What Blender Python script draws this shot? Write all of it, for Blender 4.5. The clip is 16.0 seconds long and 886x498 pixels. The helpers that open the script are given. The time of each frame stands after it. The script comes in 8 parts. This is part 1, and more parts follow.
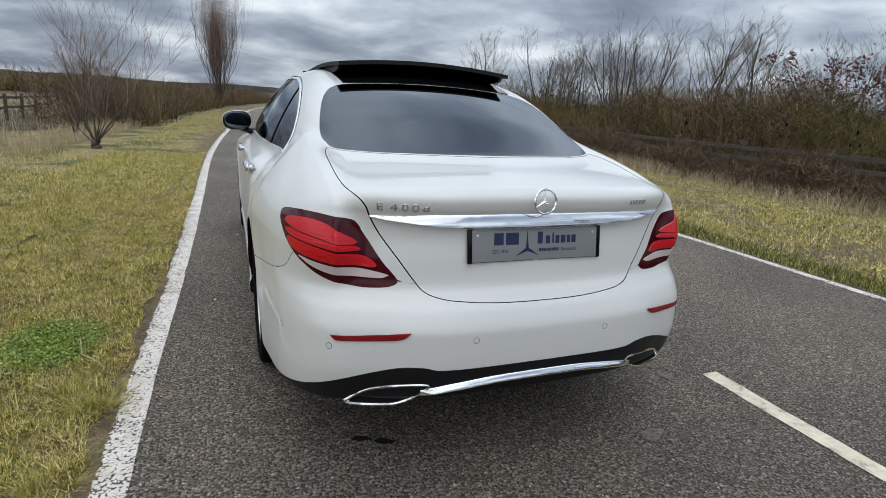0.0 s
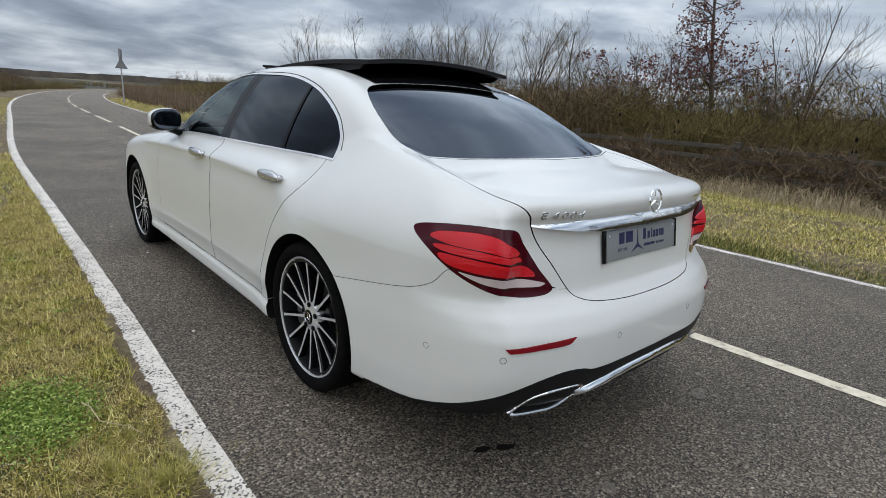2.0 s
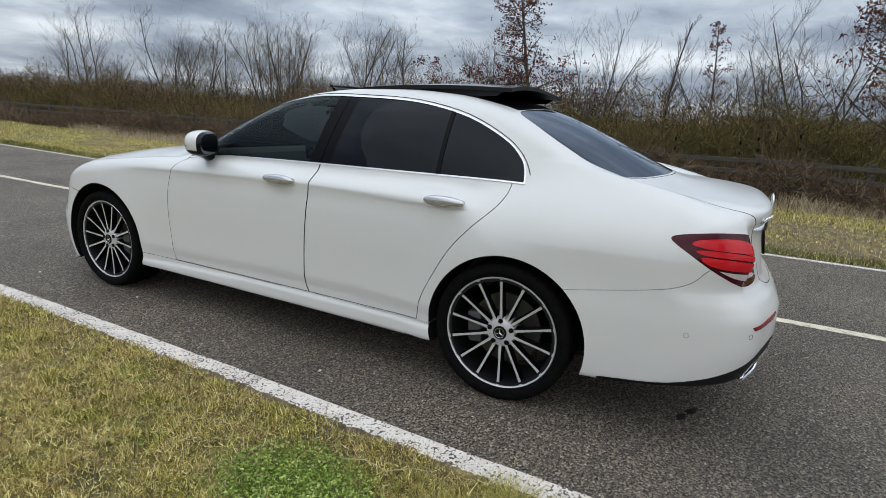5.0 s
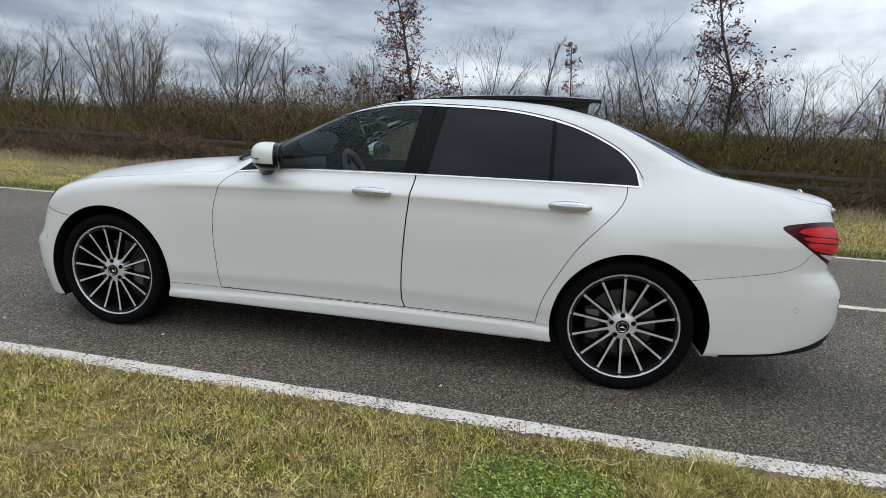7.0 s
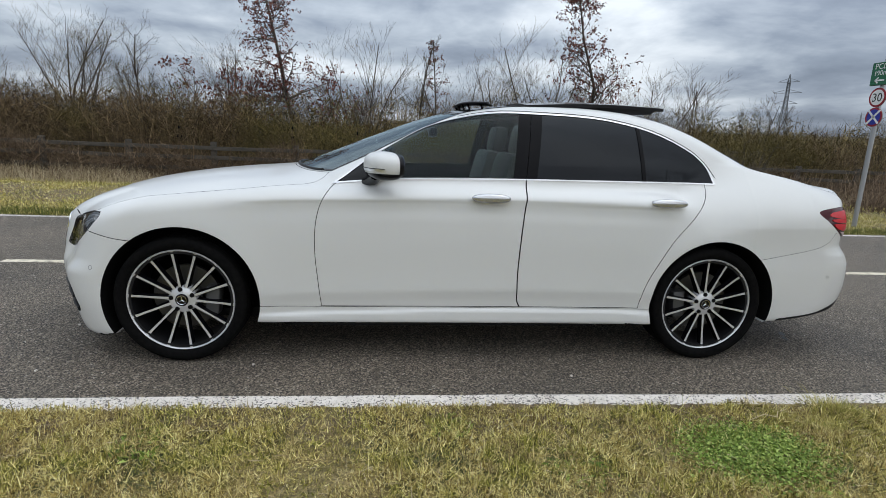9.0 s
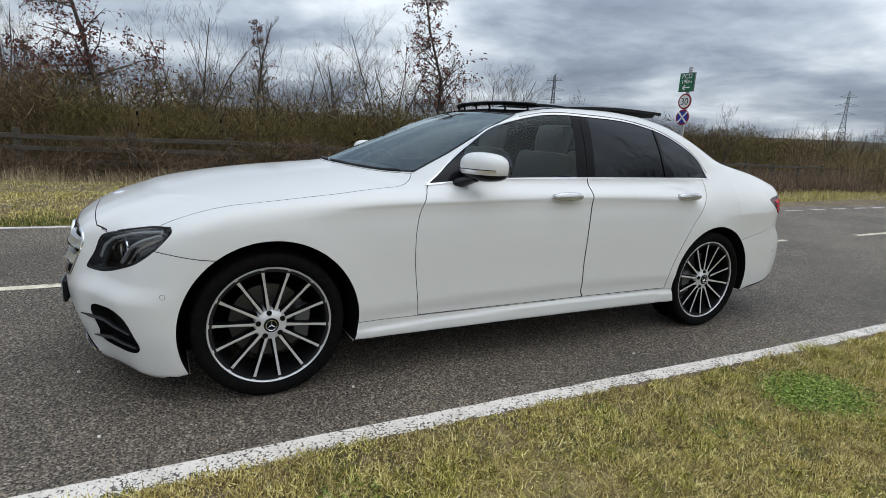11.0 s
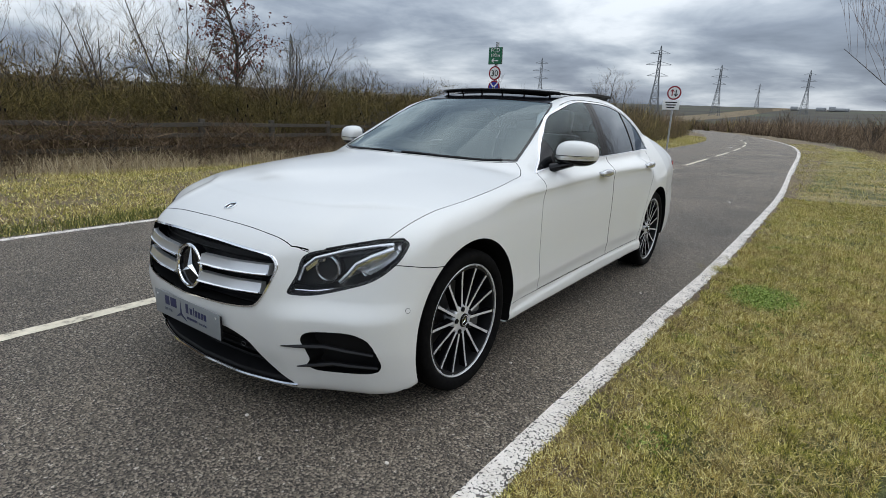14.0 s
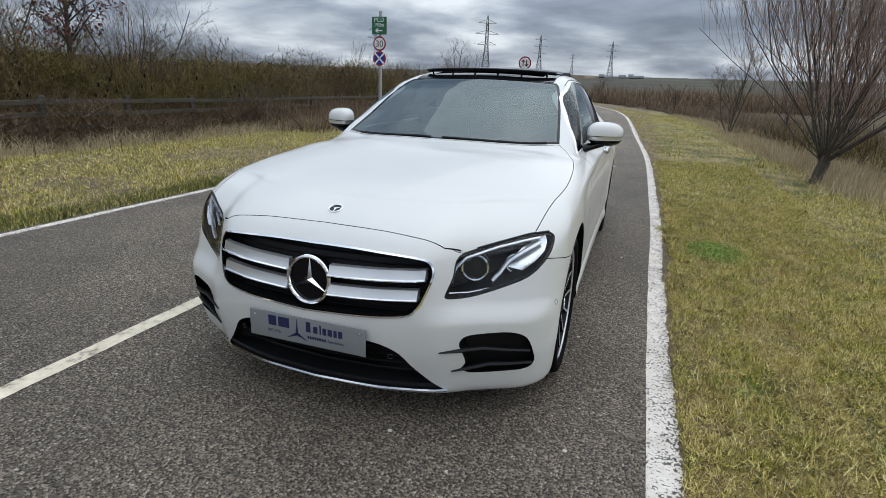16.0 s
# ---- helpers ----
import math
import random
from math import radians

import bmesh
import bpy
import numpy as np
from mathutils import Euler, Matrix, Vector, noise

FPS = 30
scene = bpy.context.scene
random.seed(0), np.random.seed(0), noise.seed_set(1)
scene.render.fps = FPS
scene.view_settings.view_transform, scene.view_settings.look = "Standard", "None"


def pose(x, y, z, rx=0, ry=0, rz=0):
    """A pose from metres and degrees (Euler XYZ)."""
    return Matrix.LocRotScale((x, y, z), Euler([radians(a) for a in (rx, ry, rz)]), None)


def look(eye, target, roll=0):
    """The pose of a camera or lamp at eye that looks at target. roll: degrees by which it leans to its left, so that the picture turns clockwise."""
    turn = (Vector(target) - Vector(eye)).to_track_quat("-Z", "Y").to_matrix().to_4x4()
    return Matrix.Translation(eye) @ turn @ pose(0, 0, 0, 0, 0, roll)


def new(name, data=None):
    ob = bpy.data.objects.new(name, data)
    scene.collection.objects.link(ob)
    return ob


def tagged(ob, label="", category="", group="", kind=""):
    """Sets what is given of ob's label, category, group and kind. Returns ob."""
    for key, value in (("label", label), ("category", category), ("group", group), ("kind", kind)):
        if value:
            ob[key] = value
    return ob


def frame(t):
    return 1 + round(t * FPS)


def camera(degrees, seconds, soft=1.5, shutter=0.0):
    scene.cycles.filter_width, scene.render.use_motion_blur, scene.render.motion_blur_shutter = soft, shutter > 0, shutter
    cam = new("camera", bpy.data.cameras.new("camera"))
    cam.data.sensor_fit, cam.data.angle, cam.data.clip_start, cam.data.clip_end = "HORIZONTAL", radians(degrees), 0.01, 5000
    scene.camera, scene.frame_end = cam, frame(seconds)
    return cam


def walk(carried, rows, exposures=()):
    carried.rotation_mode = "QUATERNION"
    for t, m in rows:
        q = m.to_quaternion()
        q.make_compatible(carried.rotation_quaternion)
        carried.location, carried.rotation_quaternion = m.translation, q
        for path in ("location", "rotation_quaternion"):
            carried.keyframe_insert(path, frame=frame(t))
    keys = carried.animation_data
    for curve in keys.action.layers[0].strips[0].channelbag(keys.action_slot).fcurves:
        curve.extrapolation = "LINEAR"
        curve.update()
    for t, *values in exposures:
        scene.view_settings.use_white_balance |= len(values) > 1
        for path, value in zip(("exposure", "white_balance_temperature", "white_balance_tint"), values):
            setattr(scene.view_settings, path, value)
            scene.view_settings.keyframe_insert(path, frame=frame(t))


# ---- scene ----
cam = camera(79.1, 16.0, soft=0.85)
PATH = [
    (0, (-1.013, -4.094, 1.288), (-0.278, -2.308, 0.767), 3.5),
    (0.5, (-1.295, -3.978, 1.292), (-0.393, -2.269, 0.775), 3.5),
    (1, (-1.539, -3.846, 1.3), (-0.49, -2.224, 0.78), 3.5),
    (1.5, (-1.728, -3.658, 1.291), (-0.55, -2.13, 0.765), 3.5),
    (2, (-1.931, -3.503, 1.289), (-0.641, -2.067, 0.766), 3.6),
    (2.5, (-2.188, -3.334, 1.309), (-0.793, -2.003, 0.779), 3.5),
    (3, (-2.353, -3.106, 1.315), (-0.869, -1.878, 0.779), 3.6),
    (3.5, (-2.52, -2.92, 1.323), (-0.966, -1.781, 0.788), 3.4),
    (4, (-2.74, -2.717, 1.341), (-1.12, -1.669, 0.812), 3.3),
    (6.5, (-3.505, -1.362, 1.239), (-1.611, -0.871, 0.825), 3.2),
    (7, (-3.579, -1.018, 1.232), (-1.653, -0.67, 0.818), 3.1),
    (7.5, (-3.631, -0.652, 1.226), (-1.683, -0.447, 0.822), 3.0),
    (8, (-3.726, -0.287, 1.191), (-1.767, -0.226, 0.797), 2.8),
    (8.5, (-3.736, 0.069, 1.197), (-1.777, -0.014, 0.802), 2.6),
    (9, (-3.72, 0.438, 1.232), (-1.776, 0.206, 0.826), 2.5),
    (11.5, (-3.152, 2.205, 1.212), (-1.511, 1.141, 0.792), 3.3),
    (12, (-3.051, 2.518, 1.204), (-1.507, 1.323, 0.77), 3.0),
    (12.5, (-2.878, 2.799, 1.218), (-1.436, 1.487, 0.772), 2.8),
    (13, (-2.685, 3.065, 1.28), (-1.348, 1.653, 0.815), 2.9),
    (13.5, (-2.416, 3.285, 1.259), (-1.18, 1.787, 0.783), 2.6),
    (14, (-2.174, 3.447, 1.283), (-1.038, 1.878, 0.787), 2.4),
    (14.5, (-1.906, 3.617, 1.308), (-0.883, 1.98, 0.783), 2.4),
    (15, (-1.645, 3.727, 1.324), (-0.742, 2.03, 0.773), 2.4),
    (15.5, (-1.386, 3.839, 1.335), (-0.617, 2.083, 0.765), 2.4),
    (16, (-1.118, 3.953, 1.325), (-0.489, 2.145, 0.744), 2.1),
]
walk(cam, [(t, look(e, g, r)) for t, e, g, r in PATH], exposures=((0.0, 0.42, 6500, 10), (16.0, 0.42, 6500, 10)))

# ---- world and light: a heavy overcast sky with a bright, soft break in the cloud ----
world = bpy.data.worlds.new("overcast_sky")
scene.world = world
world.use_nodes = True
wn, wl = world.node_tree.nodes, world.node_tree.links
wn.clear()
w_out = wn.new("ShaderNodeOutputWorld")
w_bg = wn.new("ShaderNodeBackground")
w_sky = wn.new("ShaderNodeTexSky")
w_sky.sky_type = "NISHITA"
w_sky.sun_disc = False
w_sky.sun_elevation, w_sky.sun_rotation = radians(48), radians(233)
w_sky.air_density, w_sky.dust_density = 1.2, 2.0
w_tc = wn.new("ShaderNodeTexCoord")
w_sep = wn.new("ShaderNodeSeparateXYZ")
wl.new(w_tc.outputs["Generated"], w_sep.inputs[0])
# the cloud sheet is a flat layer: divide the direction by its height
w_h = wn.new("ShaderNodeMath"); w_h.operation = "MAXIMUM"; w_h.inputs[1].default_value = 0.0
wl.new(w_sep.outputs["Z"], w_h.inputs[0])
w_h2 = wn.new("ShaderNodeMath"); w_h2.operation = "ADD"; w_h2.inputs[1].default_value = 0.17
wl.new(w_h.outputs[0], w_h2.inputs[0])
w_dx = wn.new("ShaderNodeMath"); w_dx.operation = "DIVIDE"
w_dy = wn.new("ShaderNodeMath"); w_dy.operation = "DIVIDE"
for node, axis in ((w_dx, "X"), (w_dy, "Y")):
    wl.new(w_sep.outputs[axis], node.inputs[0])
    wl.new(w_h2.outputs[0], node.inputs[1])
w_cb = wn.new("ShaderNodeCombineXYZ")
wl.new(w_dx.outputs[0], w_cb.inputs[0])
wl.new(w_dy.outputs[0], w_cb.inputs[1])


def cloud_noise(scale, detail, rough, warp, stretch, shift):
    m = wn.new("ShaderNodeMapping")
    m.inputs["Scale"].default_value = stretch
    m.inputs["Location"].default_value = shift
    n = wn.new("ShaderNodeTexNoise")
    n.inputs["Scale"].default_value, n.inputs["Detail"].default_value = scale, detail
    n.inputs["Roughness"].default_value, n.inputs["Distortion"].default_value = rough, warp
    wl.new(w_cb.outputs[0], m.inputs[0])
    wl.new(m.outputs[0], n.inputs["Vector"])
    return n


def ramp_of(tree_nodes, tree_links, source, stops):
    r = tree_nodes.new("ShaderNodeValToRGB")
    while len(r.color_ramp.elements) < len(stops):
        r.color_ramp.elements.new(0.5)
    for e, (at, c) in zip(r.color_ramp.elements, stops):
        e.position, e.color = at, (*c, 1)
    tree_links.new(source, r.inputs[0])
    return r


w_n1 = cloud_noise(0.85, 6, 0.50, 0.30, (1, 1, 1), (3.1, 7.7, 0))
w_n2 = cloud_noise(2.3, 6, 0.55, 0.3, (1, 1, 1), (1.4, 2.2, 0))
w_mix = wn.new("ShaderNodeMix"); w_mix.data_type = "FLOAT"; w_mix.inputs[0].default_value = 0.25
wl.new(w_n1.outputs[0], w_mix.inputs[2])
wl.new(w_n2.outputs[0], w_mix.inputs[3])
w_cloud = ramp_of(wn, wl, w_mix.outputs[0], [(0.34, (0.168, 0.205, 0.270)), (0.44, (0.275, 0.325, 0.407)), (0.52, (0.450, 0.512, 0.592)), (0.62, (0.765, 0.825, 0.888))])
# sky light from above the sheet, seen through it
w_skys = wn.new("ShaderNodeMix"); w_skys.data_type = "RGBA"; w_skys.blend_type = "MIX"; w_skys.inputs[0].default_value = 0.92
w_skyd = wn.new("ShaderNodeVectorMath"); w_skyd.operation = "SCALE"; w_skyd.inputs["Scale"].default_value = 0.10
wl.new(w_sky.outputs[0], w_skyd.inputs[0])
wl.new(w_skyd.outputs[0], w_skys.inputs[6])
wl.new(w_cloud.outputs[0], w_skys.inputs[7])
# an overcast sky is about three times brighter overhead than at the horizon
w_up = wn.new("ShaderNodeMath"); w_up.operation = "MULTIPLY_ADD"; w_up.inputs[1].default_value = 1.10; w_up.inputs[2].default_value = 0.71
wl.new(w_h.outputs[0], w_up.inputs[0])
wl.new(w_skys.outputs[2], w_bg.inputs["Color"])
wl.new(w_up.outputs[0], w_bg.inputs["Strength"])
wl.new(w_bg.outputs[0], w_out.inputs[0])

sun = new("sun", bpy.data.lights.new("sun", "SUN"))
sun.data.energy, sun.data.angle, sun.data.color = 0.85, radians(115), (1.0, 0.985, 0.95)
sun.matrix_world = look((-8, -6, 11), (0, 0, 0))

# ---- materials ----
def material(name, color=(0.5, 0.5, 0.5), rough=0.5, metal=0.0, **more):
    m = bpy.data.materials.new(name)
    m.use_nodes = True
    b = m.node_tree.nodes["Principled BSDF"]
    b.inputs["Base Color"].default_value = (*color, 1)
    b.inputs["Roughness"].default_value, b.inputs["Metallic"].default_value = rough, metal
    for key, value in more.items():
        b.inputs[key.replace("_", " ")].default_value = value
    return m


def node(m, kind, **values):
    n = m.node_tree.nodes.new("ShaderNode" + kind)
    for key, value in values.items():
        n.inputs[key.replace("_", " ")].default_value = value
    return n


def link(m, a, b):
    m.node_tree.links.new(a, b)


def coords(m, scale=(1, 1, 1)):
    g = node(m, "NewGeometry")
    mp = node(m, "Mapping")
    mp.inputs["Scale"].default_value = scale
    link(m, g.outputs["Position"], mp.inputs[0])
    return mp.outputs[0]


def noise_of(m, scale, detail=4, rough=0.55, at=None, stretch=(1, 1, 1), warp=0.0):
    n = node(m, "TexNoise", Scale=scale, Detail=detail, Roughness=rough, Distortion=warp)
    link(m, at or coords(m, stretch), n.inputs["Vector"])
    return n.outputs[0]


def ramp(m, source, stops):
    return ramp_of(m.node_tree.nodes, m.node_tree.links, source, stops).outputs[0]


def mixed(m, how, a, b, blend="MIX"):
    n = m.node_tree.nodes.new("ShaderNodeMix")
    n.data_type, n.blend_type = "RGBA", blend
    for socket, value in ((n.inputs[0], how), (n.inputs[6], a), (n.inputs[7], b)):
        if isinstance(value, (int, float)):
            socket.default_value = value
        elif isinstance(value, tuple):
            socket.default_value = (*value, 1)
        else:
            link(m, value, socket)
    return n.outputs[2]


def bsdf(m):
    return m.node_tree.nodes["Principled BSDF"]


def bump(m, height, strength, distance, below=None):
    n = node(m, "Bump", Strength=strength, Distance=distance)
    link(m, height, n.inputs["Height"])
    if below is not None:
        link(m, below, n.inputs["Normal"])
    link(m, n.outputs[0], bsdf(m).inputs["Normal"])
    return n.outputs[0]


M = {}
# chip-seal asphalt: dark binder with pale and dark stones, tyre-polished and dusty patches
m = M["asphalt"] = material("asphalt", rough=0.68)
def flat_cells(m, scale, at):
    """Random cells on the ground plane: distance from the middle, and a random value, of each."""
    n = node(m, "TexVoronoi", Scale=scale)
    n.voronoi_dimensions = "2D"
    link(m, at, n.inputs["Vector"])
    sc = node(m, "SeparateColor")
    link(m, n.outputs["Color"], sc.inputs[0])
    return n.outputs["Distance"], sc.outputs[0], sc.outputs[1]


def sums(m, a, how_much, b, how="MULTIPLY_ADD"):
    """a * how_much + b."""
    n = m.node_tree.nodes.new("ShaderNodeMath")
    n.operation = how
    for socket, value in zip(n.inputs, (a, how_much, b)):
        if isinstance(value, (int, float)):
            socket.default_value = value
        else:
            link(m, value, socket)
    return n.outputs[0]


def shaken(m, scale, much):
    """Ground coordinates pushed about a little, so that cells turn uneven."""
    w = node(m, "VectorMath")
    w.operation = "MULTIPLY_ADD"
    n = node(m, "TexNoise", Scale=scale, Detail=3)
    link(m, coords(m), n.inputs["Vector"])
    link(m, n.outputs["Color"], w.inputs[0])
    w.inputs[1].default_value = (much, much, 0.0)
    link(m, coords(m), w.inputs[2])
    return w.outputs[0]


place = shaken(m, 110.0, 0.022)
d1, r1, r1b = flat_cells(m, 98.0, place)
d2, r2, r2b = flat_cells(m, 230.0, place)
chip = ramp(m, sums(m, r1b, 0.22, d1), [(0.42, (1, 1, 1)), (0.68, (0, 0, 0))])
grit = ramp(m, sums(m, r2b, 0.25, d2), [(0.38, (1, 1, 1)), (0.62, (0, 0, 0))])
stone = ramp(m, r1, [(0.0, (0.120, 0.101, 0.080)), (0.5, (0.282, 0.238, 0.184)), (0.86, (0.44, 0.375, 0.295)), (0.97, (0.51, 0.44, 0.355)), (1.0, (0.75, 0.69, 0.61))])
fine = ramp(m, r2, [(0.0, (0.065, 0.055, 0.045)), (0.9, (0.21, 0.180, 0.147)), (1.0, (0.50, 0.45, 0.39))])
# dark binder in the gaps, grit bedded in it, stones on top
base = mixed(m, grit, (0.020, 0.0175, 0.015), fine)
base = mixed(m, chip, base, stone)
patch_n = ramp(m, noise_of(m, 0.55, 5, 0.6), [(0.35, (0.72, 0.72, 0.72)), (0.62, (1.12, 1.09, 1.05))])
base = mixed(m, 1.0, base, patch_n, "MULTIPLY")
spots = ramp(m, noise_of(m, 4.5, 3, 0.5), [(0.70, (0, 0, 0)), (0.78, (1, 1, 1))])
base = mixed(m, spots, base, (0.16, 0.14, 0.12))
link(m, base, bsdf(m).inputs["Base Color"])
bump(m, sums(m, grit, 0.35, chip), 0.9, 0.006)
bsdf(m).inputs["Specular IOR Level"].default_value = 0.36

# worn thermoplastic line paint, chipped through to the asphalt
m = M["line_paint"] = material("line_paint", rough=0.75)
place = shaken(m, 60.0, 0.02)
d1, r1, r1b = flat_cells(m, 88.0, place)
across = node(m, "Attribute")
across.attribute_name = "across"
worn = sums(m, noise_of(m, 7, 4, 0.65), 0.85, -0.42)
worn = sums(m, noise_of(m, 45, 4, 0.7), 0.9, sums(m, worn, 1.0, -0.36))
worn = sums(m, d1, 0.75, worn)
outer = sums(m, across.outputs["Fac"], 2.4, 0.0, "POWER")
chips = ramp(m, sums(m, outer, 0.22, worn), [(0.58, (1, 1, 1)), (0.64, (0, 0, 0))])
dirt = ramp(m, noise_of(m, 9, 6, 0.7), [(0.3, (0.60, 0.535, 0.465)), (0.5, (0.76, 0.70, 0.63)), (0.7, (0.84, 0.78, 0.71))])
speck = ramp(m, noise_of(m, 110, 3, 0.6), [(0.30, (0.62, 0.59, 0.55)), (0.42, (1, 1, 1))])
dirt = mixed(m, 1.0, dirt, speck, "MULTIPLY")
bare = ramp(m, r1, [(0.0, (0.05, 0.045, 0.04)), (1.0, (0.17, 0.15, 0.13))])
link(m, mixed(m, chips, bare, dirt), bsdf(m).inputs["Base Color"])
bump(m, sums(m, d1, -0.7, chips), 0.7, 0.005)
m = M["line_paint_cream"] = material("line_paint_cream", rough=0.75)
dirt = ramp(m, noise_of(m, 9, 6, 0.7), [(0.36, (0.26, 0.225, 0.17)), (0.46, (0.62, 0.55, 0.42)), (0.7, (0.82, 0.74, 0.58))])
link(m, dirt, bsdf(m).inputs["Base Color"])
bump(m, noise_of(m, 60, 4), 0.5, 0.004)

# verge soil under the grass: matted thatch, moss, and bare earth along the road's edge
m = M["ground"] = material("ground", rough=0.95)
thatch = ramp(m, noise_of(m, 22, 8, 0.75), [(0.3, (0.100, 0.073, 0.032)), (0.5, (0.31, 0.24, 0.10)), (0.7, (0.60, 0.48, 0.24))])
green = ramp(m, noise_of(m, 34, 7, 0.75), [(0.3, (0.030, 0.038, 0.010)), (0.5, (0.085, 0.095, 0.028)), (0.7, (0.20, 0.20, 0.07))])
where = ramp(m, noise_of(m, 1.3, 5, 0.65), [(0.42, (0, 0, 0)), (0.58, (1, 1, 1))])
base = mixed(m, where, thatch, green)
earth = ramp(m, noise_of(m, 28, 7, 0.7), [(0.3, (0.060, 0.041, 0.026)), (0.55, (0.175, 0.125, 0.080)), (0.75, (0.32, 0.25, 0.175))])
sep = node(m, "SeparateXYZ")
link(m, coords(m), sep.inputs[0])
reach = node(m, "MapRange")
for key, value in (("From Min", -1.76), ("From Max", -1.56)):
    reach.inputs[key].default_value = value
link(m, sep.outputs["X"], reach.inputs["Value"])
wob = node(m, "Math")
wob.operation = "MULTIPLY"
link(m, reach.outputs[0], wob.inputs[0])
link(m, ramp(m, noise_of(m, 3.5, 5, 0.7), [(0.36, (0, 0, 0)), (0.52, (1, 1, 1))]), wob.inputs[1])
base = mixed(m, wob.outputs[0], base, earth)
spot = ramp(m, noise_of(m, 0.8, 4, 0.6, stretch=(1.0, 1.4, 1)), [(0.63, (0, 0, 0)), (0.70, (1, 1, 1))])
base = mixed(m, spot, base, earth)
crumb = ramp(m, noise_of(m, 130, 5, 0.75), [(0.36, (0.35, 0.35, 0.35)), (0.5, (1, 1, 1)), (0.66, (1.7, 1.65, 1.5))])
base = mixed(m, 1.0, base, crumb, "MULTIPLY")
link(m, base, bsdf(m).inputs["Base Color"])
bump(m, noise_of(m, 45, 6, 0.7), 0.8, 0.03)
# leaf litter and brown scrub floor away from the road
m = M["litter"] = material("scrub_floor", rough=1.0)
link(m, ramp(m, noise_of(m, 3.0, 8, 0.75), [(0.3, (0.036, 0.027, 0.016)), (0.5, (0.085, 0.064, 0.038)), (0.7, (0.16, 0.125, 0.07))]), bsdf(m).inputs["Base Color"])
bump(m, noise_of(m, 9, 7, 0.7), 1.0, 0.12)
m = M["far_land"] = material("far_land", rough=1.0)
link(m, ramp(m, noise_of(m, 0.012, 6, 0.65), [(0.40, (0.030, 0.026, 0.017)), (0.52, (0.050, 0.043, 0.027)), (0.64, (0.055, 0.066, 0.030))]), bsdf(m).inputs["Base Color"])
m = M["field"] = material("pale_field", rough=1.0)
link(m, ramp(m, noise_of(m, 0.25, 8, 0.7), [(0.35, (0.10, 0.10, 0.045)), (0.5, (0.17, 0.14, 0.075)), (0.65, (0.25, 0.20, 0.12))]), bsdf(m).inputs["Base Color"])
bump(m, noise_of(m, 6, 7, 0.7), 1.0, 0.12)


def glass(name, tint, gloss=0.0, ior=1.75, sheen=(1, 1, 1)):
    g = bpy.data.materials.new(name)
    g.use_nodes = True
    t = g.node_tree
    t.nodes.clear()
    out, mix = t.nodes.new("ShaderNodeOutputMaterial"), t.nodes.new("ShaderNodeMixShader")
    clear, shine, fr = t.nodes.new("ShaderNodeBsdfTransparent"), t.nodes.new("ShaderNodeBsdfGlossy"), t.nodes.new("ShaderNodeFresnel")
    clear.inputs["Color"].default_value = (*tint, 1)
    shine.inputs["Roughness"].default_value = gloss
    shine.inputs["Color"].default_value = (*sheen, 1)
    fr.inputs["IOR"].default_value = ior
    t.links.new(fr.outputs[0], mix.inputs[0])
    t.links.new(clear.outputs[0], mix.inputs[1])
    t.links.new(shine.outputs[0], mix.inputs[2])
    t.links.new(mix.outputs[0], out.inputs["Surface"])
    return g


clear_glass = M["clear"] = bpy.data.materials.new("clear_inner_face")
clear_glass.use_nodes = True
clear_glass.node_tree.nodes.clear()
t_out, t_clear = clear_glass.node_tree.nodes.new("ShaderNodeOutputMaterial"), clear_glass.node_tree.nodes.new("ShaderNodeBsdfTransparent")
clear_glass.node_tree.links.new(t_clear.outputs[0], t_out.inputs["Surface"])
# pearl white: fine mica sparkle under a clear coat
m = M["paint"] = material("white_pearl_paint", (0.74, 0.74, 0.72), 0.45, 0.0, Coat_Weight=0.7, Coat_Roughness=0.07)
link(m, ramp(m, noise_of(m, 900, 2, 0.5), [(0.35, (0.635, 0.635, 0.612)), (0.65, (0.685, 0.685, 0.662))]), bsdf(m).inputs["Base Color"])
M["black"] = material("gloss_black", (0.004, 0.004, 0.005), 0.08, 0.0, Specular_IOR_Level=0.22)
M["pillar"] = material("black_pillar_film", (0.004, 0.004, 0.005), 0.22, 0.0, Specular_IOR_Level=0.08)
# near-black for linings and dark parts; also colours the shade inside panel gaps
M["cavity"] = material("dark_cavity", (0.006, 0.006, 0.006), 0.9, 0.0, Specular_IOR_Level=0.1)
M["handle"] = material("pale_handle", (0.58, 0.585, 0.59), 0.20, 0.75)
M["trim"] = material("matt_black_plastic", (0.008, 0.008, 0.009), 0.5, 0.0, Specular_IOR_Level=0.25)
M["chrome"] = material("chrome", (0.86, 0.87, 0.88), 0.06, 1.0)
M["satin"] = material("satin_silver", (0.80, 0.81, 0.82), 0.30, 0.85)
m = M["machined"] = material("machined_alloy", (0.70, 0.71, 0.73), 0.26, 0.5)
m = M["rubber"] = material("tyre_rubber", rough=0.8, Specular_IOR_Level=0.06)
link(m, ramp(m, noise_of(m, 40, 5, 0.6), [(0.3, (0.0025, 0.0025, 0.0026)), (0.7, (0.007, 0.0068, 0.0066))]), bsdf(m).inputs["Base Color"])
m = M["disc"] = material("brake_steel", (0.10, 0.098, 0.095), 0.45, 1.0)
M["caliper"] = material("grey_caliper", (0.09, 0.09, 0.09), 0.5, 0.4)
M["glass"] = glass("window_glass", (0.68, 0.79, 0.77), 0.0, 1.32, (0.85, 0.94, 0.95))
